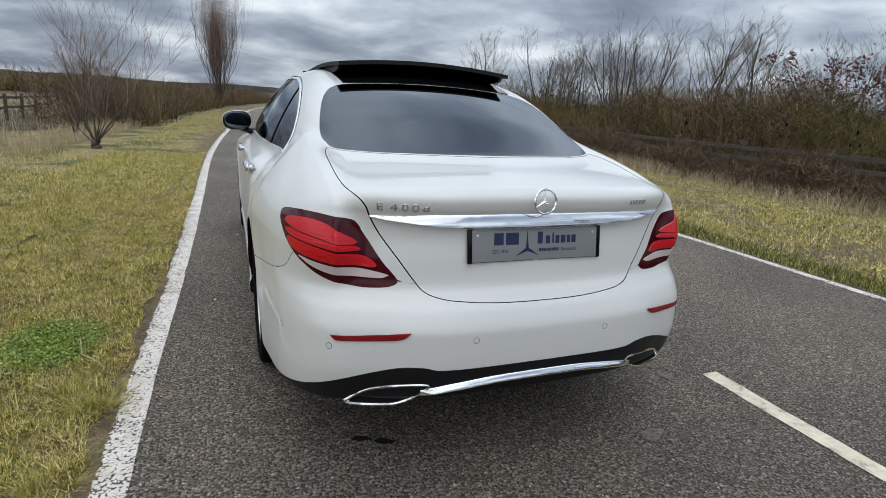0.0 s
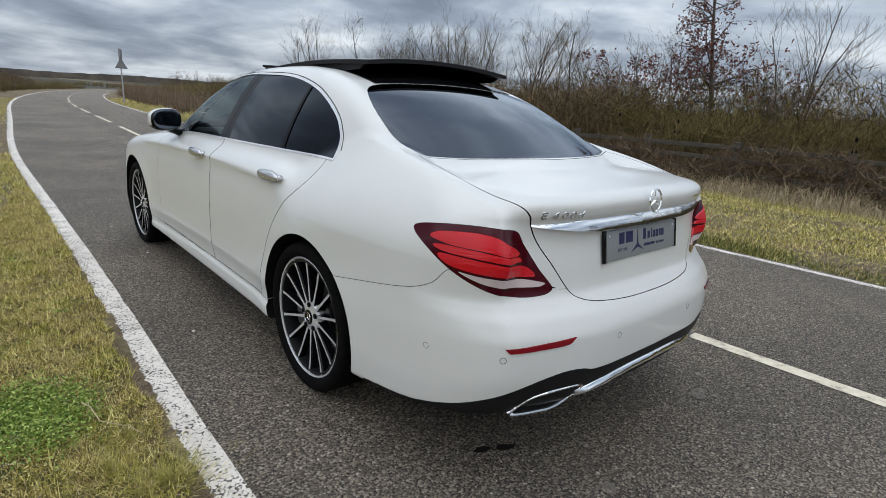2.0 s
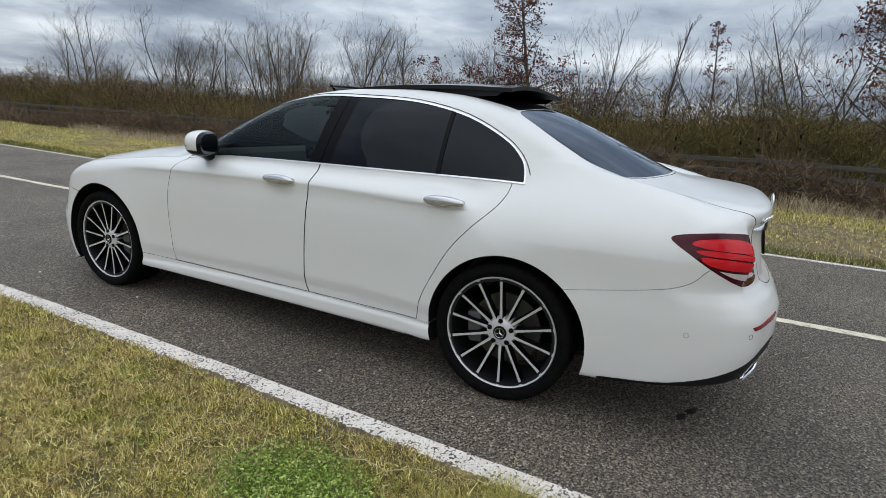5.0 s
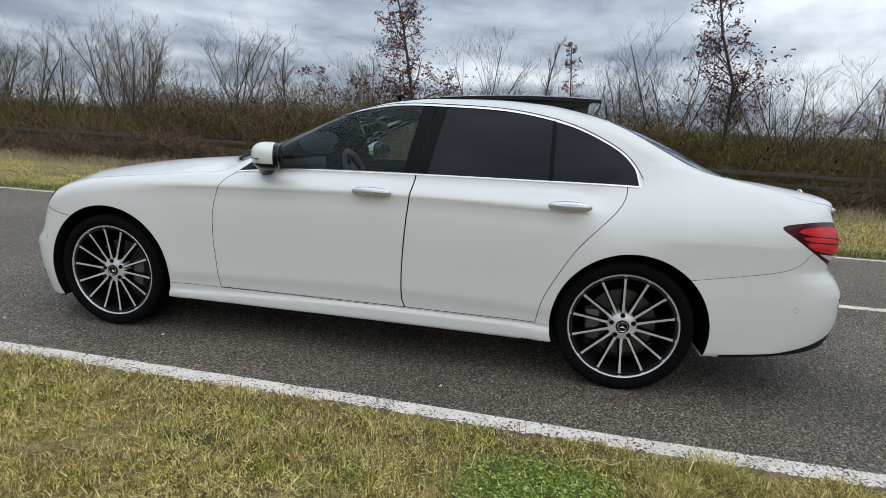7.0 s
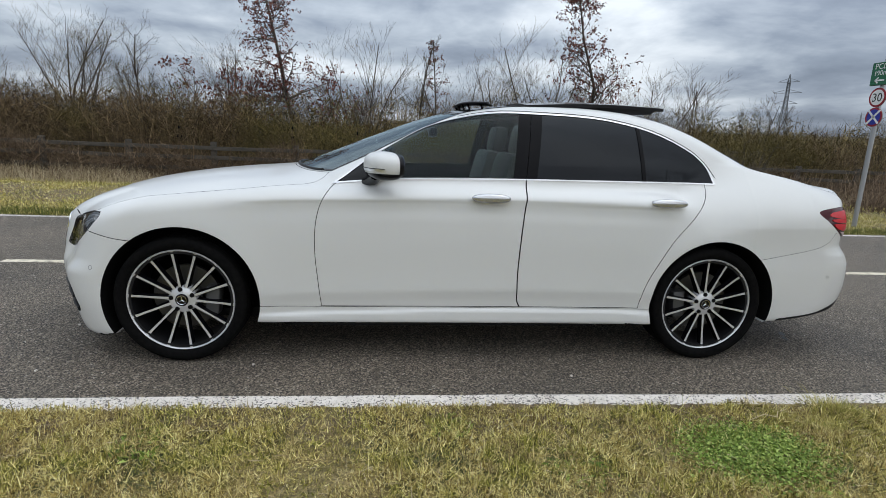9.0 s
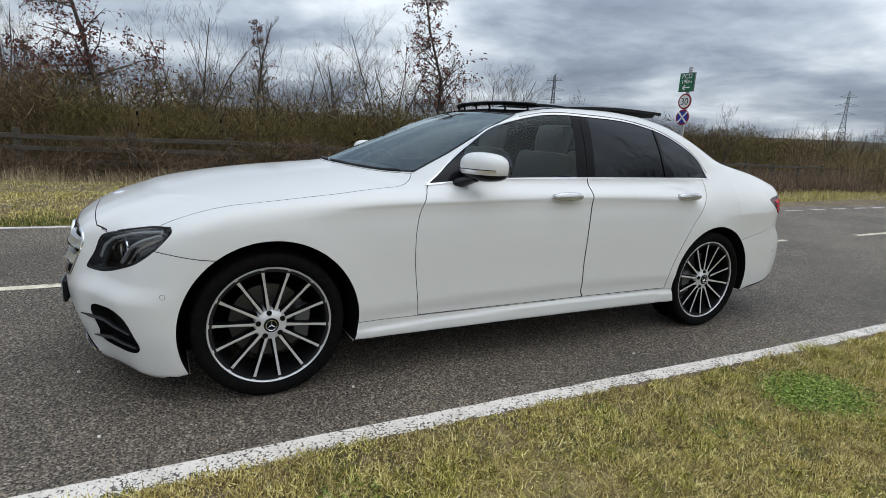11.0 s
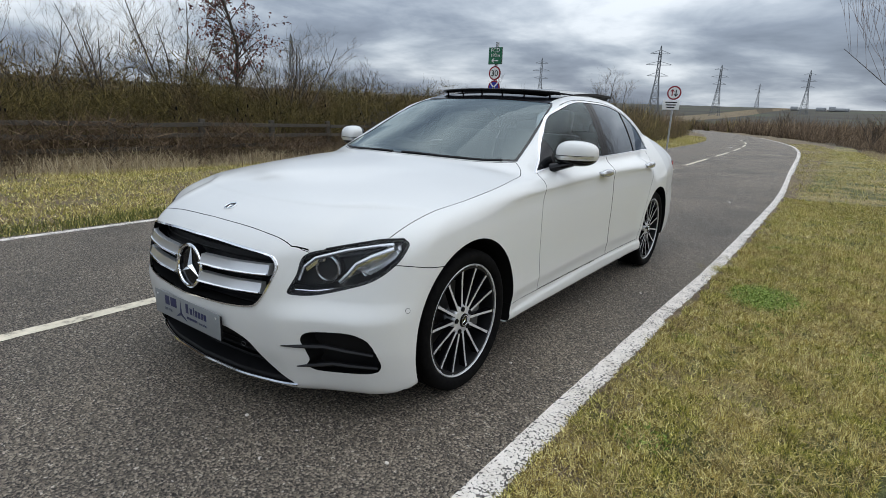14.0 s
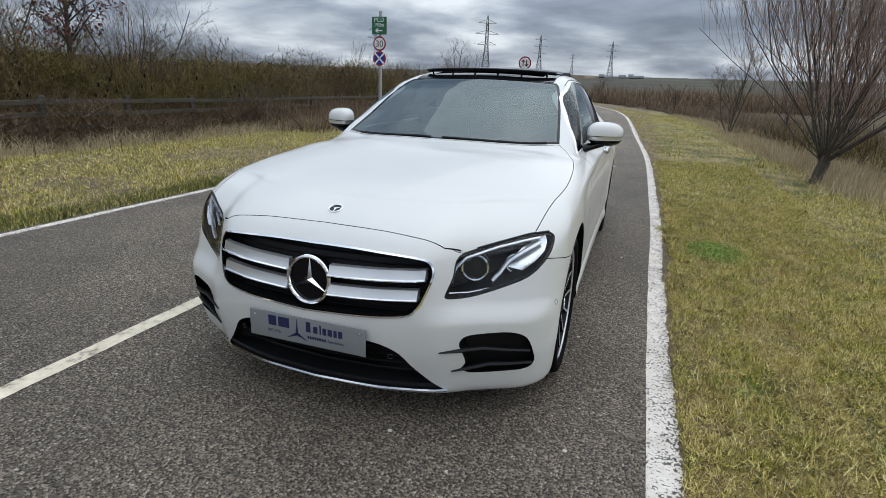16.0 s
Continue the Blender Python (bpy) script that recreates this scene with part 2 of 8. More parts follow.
M["screen_glass"] = glass("windscreen_glass", (0.36, 0.43, 0.44), 0.0, 1.9, (0.80, 0.92, 0.94))
M["privacy"] = glass("privacy_glass", (0.016, 0.017, 0.020), 0.0, 1.33, (0.85, 0.92, 1.0))
M["rear_glass"] = glass("tinted_rear_glass", (0.05, 0.05, 0.055), 0.0, 1.85, (0.82, 0.90, 1.0))
M["lens"] = glass("lamp_lens", (0.92, 0.925, 0.93), 0.0, 1.3)
M["ruby_dark"] = material("dark_red_lens", (0.050, 0.0010, 0.006), 0.12, 0.0, Specular_IOR_Level=0.3)
M["ruby"] = material("red_lens", (0.55, 0.006, 0.014), 0.18, 0.0)
bump(M["ruby"], noise_of(M["ruby"], 26, 3, 0.5, stretch=(0.25, 0.25, 9)), 0.35, 0.004)
M["reflector_red"] = material("red_reflector", (0.20, 0.002, 0.008), 0.2)
M["clear_lens"] = material("clear_reverse_lens", (0.60, 0.50, 0.50), 0.25, 0.0)
M["lamp_silver"] = material("lamp_reflector", (0.80, 0.81, 0.83), 0.22, 1.0)
M["lamp_dark"] = material("lamp_bezel", (0.008, 0.008, 0.010), 0.28, 0.0, Specular_IOR_Level=0.4)
M["light_guide"] = material("light_guide", (0.80, 0.82, 0.85), 0.15, 0.7)
M["plate_grey"] = material("grey_plate", (0.215, 0.228, 0.232), 0.45)
M["plate_blue"] = material("navy_print", (0.012, 0.018, 0.075), 0.4)
M["cabin"] = material("dark_cabin_trim", (0.030, 0.030, 0.032), 0.6)
m = M["leather"] = material("black_leather", (0.045, 0.044, 0.043), 0.45)
bump(m, noise_of(m, 180, 3), 0.15, 0.002)
M["mirror"] = material("mirror_glass", (0.10, 0.12, 0.15), 0.02, 1.0)
M["bright_trim"] = material("bright_plated_trim", (0.82, 0.82, 0.84), 0.25, 0.5)
M["badge"] = material("badge_chrome", (0.66, 0.67, 0.68), 0.22, 0.9)
M["bright"] = material("bright_chrome", (0.76, 0.78, 0.80), 0.09, 1.0)
M["zinc"] = material("galvanised_steel", (0.42, 0.43, 0.44), 0.45, 0.8)


def strand_material(name, stops, rough=0.8, patch=None, patch_scale=1.0, through=0.25):
    """Colour by blade, with wider patches of another mix."""
    mt = material(name, rough=rough)
    g = node(mt, "NewGeometry")
    col = ramp(mt, g.outputs["Random Per Island"], stops)
    if patch:
        other = ramp(mt, g.outputs["Random Per Island"], patch)
        wh = ramp(mt, noise_of(mt, patch_scale, 5, 0.7), [(0.44, (0, 0, 0)), (0.55, (1, 1, 1))])
        col = mixed(mt, wh, col, other)
    link(mt, col, bsdf(mt).inputs["Base Color"])
    bsdf(mt).inputs["Subsurface Weight"].default_value = 0.0
    bsdf(mt).inputs["Specular IOR Level"].default_value = 0.25
    return mt


M["grass"] = strand_material("verge_grass", [(0.0, (0.048, 0.055, 0.010)), (0.35, (0.240, 0.240, 0.040)), (0.7, (0.545, 0.477, 0.115)), (0.95, (0.980, 0.866, 0.378))], 0.7,
                             [(0.0, (0.097, 0.071, 0.017)), (0.45, (0.524, 0.401, 0.119)), (1.0, (0.980, 0.899, 0.444))], 4.2)
M["thatch"] = strand_material("dry_thatch", [(0.0, (0.168, 0.118, 0.046)), (0.5, (0.515, 0.409, 0.161)), (1.0, (0.941, 0.795, 0.386))], 0.85,
                              [(0.0, (0.084, 0.058, 0.028)), (0.6, (0.302, 0.224, 0.092)), (1.0, (0.650, 0.515, 0.230))], 6.0)
M["clover"] = strand_material("clover_leaf", [(0.0, (0.062, 0.103, 0.017)), (0.5, (0.213, 0.310, 0.050)), (1.0, (0.450, 0.529, 0.144))], 0.55)
M["lip"] = strand_material("dark_green_grass", [(0.0, (0.035, 0.050, 0.010)), (0.6, (0.10, 0.13, 0.026)), (1.0, (0.26, 0.25, 0.07))], 0.7)
M["tuft"] = strand_material("yellow_tuft", [(0.0, (0.20, 0.22, 0.045)), (0.4, (0.40, 0.36, 0.09)), (1.0, (0.66, 0.56, 0.22))], 0.75)
M["hay"] = strand_material("dry_tall_grass", [(0.0, (0.24, 0.18, 0.10)), (0.5, (0.44, 0.35, 0.21)), (1.0, (0.64, 0.54, 0.36))], 0.85)
M["scrub"] = strand_material("winter_scrub_twigs", [(0.0, (0.024, 0.016, 0.009)), (0.5, (0.086, 0.057, 0.029)), (0.85, (0.18, 0.122, 0.060)), (1.0, (0.34, 0.25, 0.14))], 0.9,
                             [(0.0, (0.024, 0.021, 0.007)), (0.6, (0.094, 0.074, 0.022)), (1.0, (0.23, 0.18, 0.058))], 0.30)
M["bramble"] = strand_material("russet_bramble_stems", [(0.0, (0.045, 0.029, 0.018)), (0.5, (0.105, 0.070, 0.043)), (1.0, (0.23, 0.165, 0.10))], 0.9)
M["shoot"] = strand_material("red_brown_shoots", [(0.0, (0.10, 0.064, 0.050)), (0.6, (0.23, 0.155, 0.122)), (1.0, (0.38, 0.28, 0.22))], 0.8)
M["russet"] = strand_material("dead_russet_leaves", [(0.0, (0.055, 0.018, 0.016)), (0.6, (0.13, 0.040, 0.030)), (1.0, (0.22, 0.085, 0.05))], 0.7)
m = M["bark"] = material("grey_brown_bark", rough=0.9)
link(m, ramp(m, noise_of(m, 22, 6, 0.65, stretch=(1, 1, 0.25)), [(0.3, (0.035, 0.028, 0.022)), (0.7, (0.115, 0.095, 0.075))]), bsdf(m).inputs["Base Color"])
bump(m, noise_of(m, 40, 5, 0.6, stretch=(1, 1, 0.2)), 0.6, 0.02)
m = M["old_wood"] = material("weathered_fence_wood", rough=0.9)
link(m, ramp(m, noise_of(m, 9, 6, 0.7, stretch=(3, 0.4, 3)), [(0.3, (0.030, 0.026, 0.020)), (0.7, (0.095, 0.082, 0.064))]), bsdf(m).inputs["Base Color"])
bump(m, noise_of(m, 30, 5, 0.6, stretch=(4, 0.5, 4)), 0.5, 0.01)

# ---- ground, road and markings ----
def curve_of(*points):
    """A smooth monotone curve through points (t, value)."""
    t = np.array([p[0] for p in points], float)
    v = np.array([p[1] for p in points], float)
    order = np.argsort(t)
    t, v = t[order], v[order]
    h, d = np.diff(t), np.diff(v) / np.diff(t)
    s = np.zeros(len(t))
    same = d[1:] * d[:-1] > 0
    w1, w2 = 2 * h[1:] + h[:-1], h[1:] + 2 * h[:-1]
    with np.errstate(divide="ignore", invalid="ignore"):
        mean = (w1 + w2) / (w1 / d[:-1] + w2 / d[1:])
    s[1:-1] = np.where(same, mean, 0)
    s[0], s[-1] = d[0], d[-1]

    def f(x):
        x = np.clip(np.asarray(x, float), t[0], t[-1])
        k = np.clip(np.searchsorted(t, x, side="right") - 1, 0, len(t) - 2)
        hh = h[k]
        u = (x - t[k]) / hh
        return ((1 + 2 * u) * (1 - u) ** 2 * v[k] + u * (1 - u) ** 2 * hh * s[k]
                + u * u * (3 - 2 * u) * v[k + 1] + u * u * (u - 1) * hh * s[k + 1])
    return f


# sideways drift of the road along its length
road_shift = curve_of((-220, 95), (-140, 42), (-90, 16.5), (-67, 8.2), (-58, 5.9), (-48, 3.75), (-38, 1.95), (-28, 1.02), (-16, 0.45), (-6, 0.06), (6, 0.05), (19, 0.65), (32, 1.45), (60, 5.2), (103, 16.5), (170, 45), (260, 100))
EDGE_L, EDGE_R, CENTRE = -1.40, 3.72, 1.25
# the near edge line wanders a little against the road's axis
near_skew = curve_of((-220, -0.03), (-60, -0.03), (-7, -0.07), (-2, -0.08), (0, -0.04), (2, -0.02), (6, -0.01), (260, 0.0))


def mesh_object(name, verts, faces, mats, parent=None, smooth=True):
    me = bpy.data.meshes.new(name)
    me.from_pydata([tuple(v) for v in verts], [], [tuple(f) for f in faces])
    for mt in mats if isinstance(mats, (list, tuple)) else [mats]:
        me.materials.append(mt)
    if smooth:
        me.polygons.foreach_set("use_smooth", [True] * len(me.polygons))
    me.update()
    ob = new(name, me)
    if parent is not None:
        ob.parent = parent
    return ob


def ribbon(name, offsets, y0, y1, z, mat, steps, rag=0.0, parent=None, skew=None):
    """A strip that follows the road between two side offsets."""
    ys = np.linspace(y0, y1, steps)
    rows, n_off = [], len(offsets)
    for y in ys:
        sh = float(road_shift(y)) + (float(skew(y)) if skew else 0)
        row = []
        for k, o in enumerate(offsets):
            r = 0
            if rag:
                r = (rag if k or not skew else 2.6 * rag) * (noise.noise((y * 3.1, o, 4.0)) + 0.6 * noise.noise((y * 11.0, o, 9.0)))
                r *= 0.6
            row.append((sh + o + r, y, z))
        rows.append(row)
    n = len(offsets)
    verts = [p for r in rows for p in r]
    faces = [(i * n + k, i * n + k + 1, (i + 1) * n + k + 1, (i + 1) * n + k) for i in range(steps - 1) for k in range(n - 1)]
    ob = mesh_object(name, verts, faces, mat, parent, smooth=False)
    side = ob.data.attributes.new("across", "FLOAT", "POINT")
    side.data.foreach_set("value", [1 - k / (n - 1) for _ in range(steps) for k in range(n)])
    return ob


road = tagged(ribbon("road", np.linspace(EDGE_L - 0.12, EDGE_R + 0.12, 7), -220, 260, 0.0, M["asphalt"], 160), "dark grey chip-seal country road with worn markings", "road", kind="structure")
edge_near = ribbon("edge_line", (EDGE_L - 0.078, EDGE_L - 0.03, EDGE_L + 0.02, EDGE_L + 0.064), -60, 110, 0.004, M["line_paint"], 2800, 0.008, skew=near_skew)
tagged(edge_near, "worn white painted edge line, chipped and stained", "road marking", kind="structure")
edge_far = ribbon("edge_line", (EDGE_R - 0.05, EDGE_R + 0.05), -8.4, 110, 0.004, M["line_paint"], 500, 0.008)
tagged(edge_far, "thin worn white edge line beside the far verge", "road marking", kind="structure")
tagged(ribbon("lay_by", (EDGE_R + 0.10, 4.4, 4.9), -22.0, -8.6, -0.003, M["asphalt"], 24, 0.06), "narrow strip of asphalt beyond the broken edge line", "road", kind="structure")
for k in range(13):
    y0 = -21.8 + 1.05 * k
    tagged(ribbon("edge_dash", (EDGE_R - 0.05, EDGE_R + 0.05), y0, y0 + 0.62, 0.004, M["line_paint"], 12, 0.006), "short white dash along the far road edge", "road marking", kind="structure")
for k in range(-8, 16):
    y0 = -0.25 + 6 * k
    tagged(ribbon("centre_dash", (CENTRE - 0.05, CENTRE + 0.05), y0, y0 + 4, 0.004, M["line_paint_cream"], 160, 0.011), "worn cream centre line dash on the asphalt", "road marking", kind="structure")


# the land is one sheet: flat under the road, a low bank beyond the fence, hills far off
bank = curve_of((0, 0), (1.0, 0.03), (3.0, 0.06), (5.0, 0.0), (7, 0.15), (12, 0.5), (20, 0.7), (60, 0.8), (140, 0.5))
far_hill = curve_of((0, 0), (250, 0), (500, 6), (900, 22), (1500, 40), (3000, 60))


def land_height(x, y):
    e = x - float(road_shift(y))
    h = 0.0
    if e > EDGE_R + 0.5:
        h = float(bank(e - EDGE_R - 0.2)) * min(1, max(0.25, (y + 60) / 50))
    elif e < EDGE_L - 3.2:
        h = -0.25 * min(1, (EDGE_L - 3.2 - e) / 3)
    r = math.hypot(x, y)
    edge = min(1, max(0, abs(e - 1.2) - 3.0))
    h += float(far_hill(r)) * edge * (1.0 if y < 0 else 0.12) + 0.03 * edge * noise.noise((x * 0.8, y * 0.8, 0))
    return h - 0.012 if -1.6 < e < 4.0 else h - 0.012 + 0.02 * min(1, edge)


def land():
    def axis(lo, hi, fine_lo, fine_hi, fine):
        mid = list(np.arange(fine_lo, fine_hi + 1e-6, fine))
        out, step, at = [], fine, fine_hi
        while at < hi:
            step *= 1.22
            at += step
            out.append(min(at, hi))
        back, step, at = [], fine, fine_lo
        while at > lo:
            step *= 1.22
            at -= step
            back.append(max(at, lo))
        return back[::-1] + mid + out
    xs, ys = axis(-3000, 3000, -16, 16, 0.4), axis(-3000, 3000, -22, 24, 0.5)
    verts = [(x, y, land_height(x, y)) for y in ys for x in xs]
    n = len(xs)
    faces = [(j * n + i, j * n + i + 1, (j + 1) * n + i + 1, (j + 1) * n + i) for j in range(len(ys) - 1) for i in range(n - 1)]
    ob = mesh_object("ground", verts, faces, [M["ground"], M["litter"], M["field"], M["far_land"]])
    kinds = []
    for f in faces:
        cx, cy = sum(verts[k][0] for k in f) / 4, sum(verts[k][1] for k in f) / 4
        e = cx - float(road_shift(cy))
        wave = 1.8 * noise.noise((cx * 0.22, cy * 0.22, 2.0)) + 0.9 * noise.noise((cx * 0.9, cy * 0.9, 6.0))
        kinds.append(3 if math.hypot(cx, cy) > 95 and abs(e) > 8 else 1 if e > 8.0 + wave or (abs(cy) > 16 + 2 * wave and -14 < e < -4.6 + 0.5 * wave) else (2 if e < -6.5 + wave and cy > -6 + 2 * wave and cx > -48 and cy < 60 else (1 if abs(e) > 8 else 0)))
    ob.data.polygons.foreach_set("material_index", kinds)
    return tagged(ob, "rough winter grassland and low bank beside the road", "ground", kind="structure")



SOIL_AT = (-0.34, -0.26, -0.18, -0.12, -0.075, -0.05)
SOIL_UP = (-0.030, -0.010, 0.004, 0.0065, 0.0078, 0.0055)


def crumbled_edge():
    """Soil and thatch that creep over the outer edge of the line, with a ragged front."""
    ys = np.arange(-14, 16, 0.008)
    offs = SOIL_AT
    verts = []
    for y in ys:
        sh = float(road_shift(y)) + float(near_skew(y))
        wide = 0.018 * noise.noise((y * 1.1, 0, 1.5)) + 0.012 if y < -0.09 else 0.012 * noise.noise((y * 1.1, 0, 1.5)) - 0.004
        rag_y = wide + 0.016 * noise.noise((y * 5, 0, 3.0)) + 0.014 * noise.noise((y * 19, 0, 7.0)) + 0.012 * noise.noise((y * 57, 0, 2.0))
        for k, o in enumerate(offs):
            lift = SOIL_UP[k] + (0.006 * noise.noise((o * 40, y * 12, 5.0)) if 0 < k < 5 else 0)
            verts.append((sh + EDGE_L + o + rag_y * (k / 5) ** 2, y, lift))
    n = len(offs)
    faces = [(i * n + k, i * n + k + 1, (i + 1) * n + k + 1, (i + 1) * n + k) for i in range(len(ys) - 1) for k in range(n - 1)]
    ob = mesh_object("soil_edge", verts, faces, M["ground"])
    return tagged(ob, "bare crumbly soil and thatch along the road edge", "soil", kind="structure")


land()
crumbled_edge()

# ---- the car: a smooth solid from its plan, side and end curves, cut into panels ----
plan_w = curve_of((-2.75, 0.74), (-2.5, 0.80), (-2.2, 0.868), (-1.9, 0.905), (-1.47, 0.928), (-0.9, 0.920), (-0.3, 0.915), (0.4, 0.912), (0.9, 0.912), (1.47, 0.922), (1.85, 0.905), (2.1, 0.872), (2.4, 0.80))
crest_z = curve_of((-2.7, 0.74), (-2.3, 0.77), (-1.9, 0.82), (-1.37, 0.905), (-0.33, 0.925), (0.77, 0.90), (1.32, 0.87), (1.8, 0.80), (2.3, 0.68))
side_in = curve_of((-0.80, 0.06), (-0.74, 0.030), (-0.715, 0.010), (-0.69, 0.005), (-0.635, 0.006), (-0.612, 0.017), (-0.57, 0.014), (-0.50, 0.003), (-0.40, 0.004), (-0.28, 0.003), (-0.14, 0.007), (-0.05, 0.0135), (-0.028, 0.0130), (-0.006, 0.0075), (0.006, 0.0095), (0.03, 0.019), (0.09, 0.038), (0.16, 0.078), (0.3, 0.20))
side_rear = curve_of((-0.80, 0.06), (-0.66, 0.026), (-0.52, 0.008), (-0.40, 0.002), (-0.28, 0.002), (-0.16, 0.009), (-0.05, 0.021), (0.03, 0.034), (0.10, 0.054), (0.18, 0.092), (0.3, 0.18))
side_fore = curve_of((-0.80, 0.06), (-0.74, 0.034), (-0.69, 0.012), (-0.645, 0.008), (-0.60, 0.018), (-0.50, 0.005), (-0.40, 0.003), (-0.28, 0.003), (-0.14, 0.0055), (-0.05, 0.0095), (0.0, 0.0135), (0.03, 0.0185), (0.09, 0.036), (0.16, 0.074), (0.3, 0.20))
top_z = curve_of((2.45, 0.66), (2.33, 0.735), (2.24, 0.79), (2.14, 0.825), (2.0, 0.868), (1.83, 0.915), (1.5, 0.972), (1.2, 1.005), (0.9, 1.028), (0.4, 1.03), (-1.2, 1.03), (-1.7, 1.055), (-2.0, 1.068), (-2.26, 1.052), (-2.45, 1.028), (-2.56, 1.008), (-2.7, 0.97))
top_drop = curve_of((2.4, 0.05), (1.8, 0.085), (1.0, 0.085), (0.0, 0.06), (-1.8, 0.055), (-2.6, 0.04))
nose_y = curve_of((0.09, 2.20), (0.17, 2.262), (0.24, 2.285), (0.35, 2.315), (0.46, 2.325), (0.60, 2.312), (0.70, 2.285), (0.76, 2.245), (0.81, 2.18), (0.87, 2.05))
nose_a = curve_of((0, 0), (0.25, 0.018), (0.4, 0.052), (0.5, 0.085), (0.6, 0.150), (0.7, 0.205), (0.8, 0.262), (0.9, 0.35), (1.0, 0.5))
nose_b = curve_of((0, 0), (0.41, 0), (0.60, 1), (1.2, 1))
nose_h = curve_of((0, 0), (0.46, 0.0), (0.55, 0.045), (0.66, 0.06), (0.8, 0.05), (1, 0.05))
tail_y = curve_of((0.15, -2.45), (0.25, -2.545), (0.33, -2.595), (0.45, -2.622), (0.55, -2.620), (0.62, -2.590), (0.66, -2.550), (0.69, -2.525), (0.78, -2.510), (0.88, -2.495), (0.925, -2.500), (0.96, -2.520), (1.01, -2.545), (1.06, -2.53), (1.1, -2.48))
tail_a = curve_of((0, 0), (0.3, 0.008), (0.4, 0.020), (0.5, 0.042), (0.6, 0.075), (0.7, 0.115), (0.8, 0.20), (0.87, 0.33), (0.95, 0.55))
belly_z = curve_of((2.4, 0.125), (1.9, 0.130), (1.75, 0.16), (1.0, 0.215), (-1.1, 0.215), (-1.9, 0.23), (-2.3, 0.27), (-2.7, 0.32))
roof_c = curve_of((1.4, 0.85), (1.25, 0.92), (1.1, 0.975), (0.95, 1.04), (0.72, 1.138), (0.5, 1.228), (0.25, 1.325), (0.05, 1.388), (-0.15, 1.428), (-0.4, 1.452), (-0.7, 1.458), (-1.0, 1.443), (-1.25, 1.402), (-1.45, 1.345), (-1.7, 1.245), (-1.95, 1.13), (-2.1, 1.065), (-2.2, 1.02), (-2.5, 0.85))
glass_w = curve_of((1.1, 0.74), (0.8, 0.785), (0.4, 0.812), (0.0, 0.822), (-0.5, 0.83), (-1.0, 0.81), (-1.4, 0.775), (-1.8, 0.72), (-2.1, 0.66))
pillar_in = curve_of((0.8, -0.10), (1.0, 0.0), (1.12, 0.050), (1.25, 0.118), (1.36, 0.192), (1.42, 0.245), (1.5, 0.36))


def blend_max(a, b, k):
    h = np.clip(k - np.abs(a - b), 0, None) / k
    return np.maximum(a, b) + h * h * k * 0.25


def blend_min(a, b, k):
    return -blend_max(-a, -b, k)


AXLE_F, AXLE_R, HUB_Z = 1.4695, -1.4695, 0.338


def car_field(x, y, z):
    """Below nought inside the car's closed outer form."""
    X = np.abs(x)
    s = z - crest_z(y)
    flare = 0.0
    for ay, ar in ((AXLE_F, 0.40), (AXLE_R, 0.392)):
        r = np.sqrt((y - ay) ** 2 + (z - HUB_Z) ** 2)
        flare = flare + 0.007 * np.exp(-((r - ar) / 0.085) ** 2)
    back = np.clip((-1.05 - y) / 0.45, 0, 1)
    back = back * back * (3 - 2 * back)
    fore = np.clip((y - 1.0) / 0.35, 0, 1) * np.clip((-0.38 - s) / 0.14, 0, 1)
    back = np.maximum(back, fore * (2 - fore))
    nose = np.clip((y - 0.95) / 0.4, 0, 1)
    nose = nose * nose * (3 - 2 * nose)
    side = X - (plan_w(y) - (side_in(s) * (1 - nose) + side_fore(s) * nose) * (1 - back) - side_rear(s) * back + flare)
    back = np.where(y < 0, back, 0)
    top = z - (top_z(y) - top_drop(y) * (X / 0.85) ** 2.3 - 1.5 * back * np.clip(X - 0.65, 0, 1) ** 2)
    front = y - (nose_y(z) - nose_a(X) - nose_b(X) * nose_h(z))
    rear = (tail_y(z) + tail_a(X)) - y
    low = belly_z(y) - z
    f = blend_max(side, top, 0.07 + 0.05 * back)
    f = blend_max(f, front, 0.10)
    f = blend_max(f, rear, 0.09)
    f = blend_max(f, low, 0.03)
    q = (X / 0.727) ** 2
    yy = np.where(y > -0.5, y + 0.205 * q * np.clip((y + 0.3) / 0.8, 0, 1), y - 0.13 * q * np.clip((-0.8 - y) / 0.8, 0, 1))
    crown = z - (roof_c(yy) - 0.028 * (X / 0.6) ** 2)
    lean = X - (glass_w(y) - pillar_in(z))
    g = blend_max(crown, lean, 0.06)
    g = blend_max(g, 0.84 - z, 0.2)
    soft = np.clip((-1.25 - y) / 0.45, 0, 1) * np.clip((X - 0.58) / 0.12, 0, 1)
    return blend_min(f, g, 0.035 + 0.21 * soft)


def field_normal(p, e=0.004):
    x, y, z = p[:, 0], p[:, 1], p[:, 2]
    g = np.stack([car_field(x + e, y, z) - car_field(x - e, y, z), car_field(x, y + e, z) - car_field(x, y - e, z), car_field(x, y, z + e) - car_field(x, y, z - e)], 1) / (2 * e)
    size = np.linalg.norm(g, axis=1, keepdims=True)
    return g / np.maximum(size, 1e-9), size[:, 0]


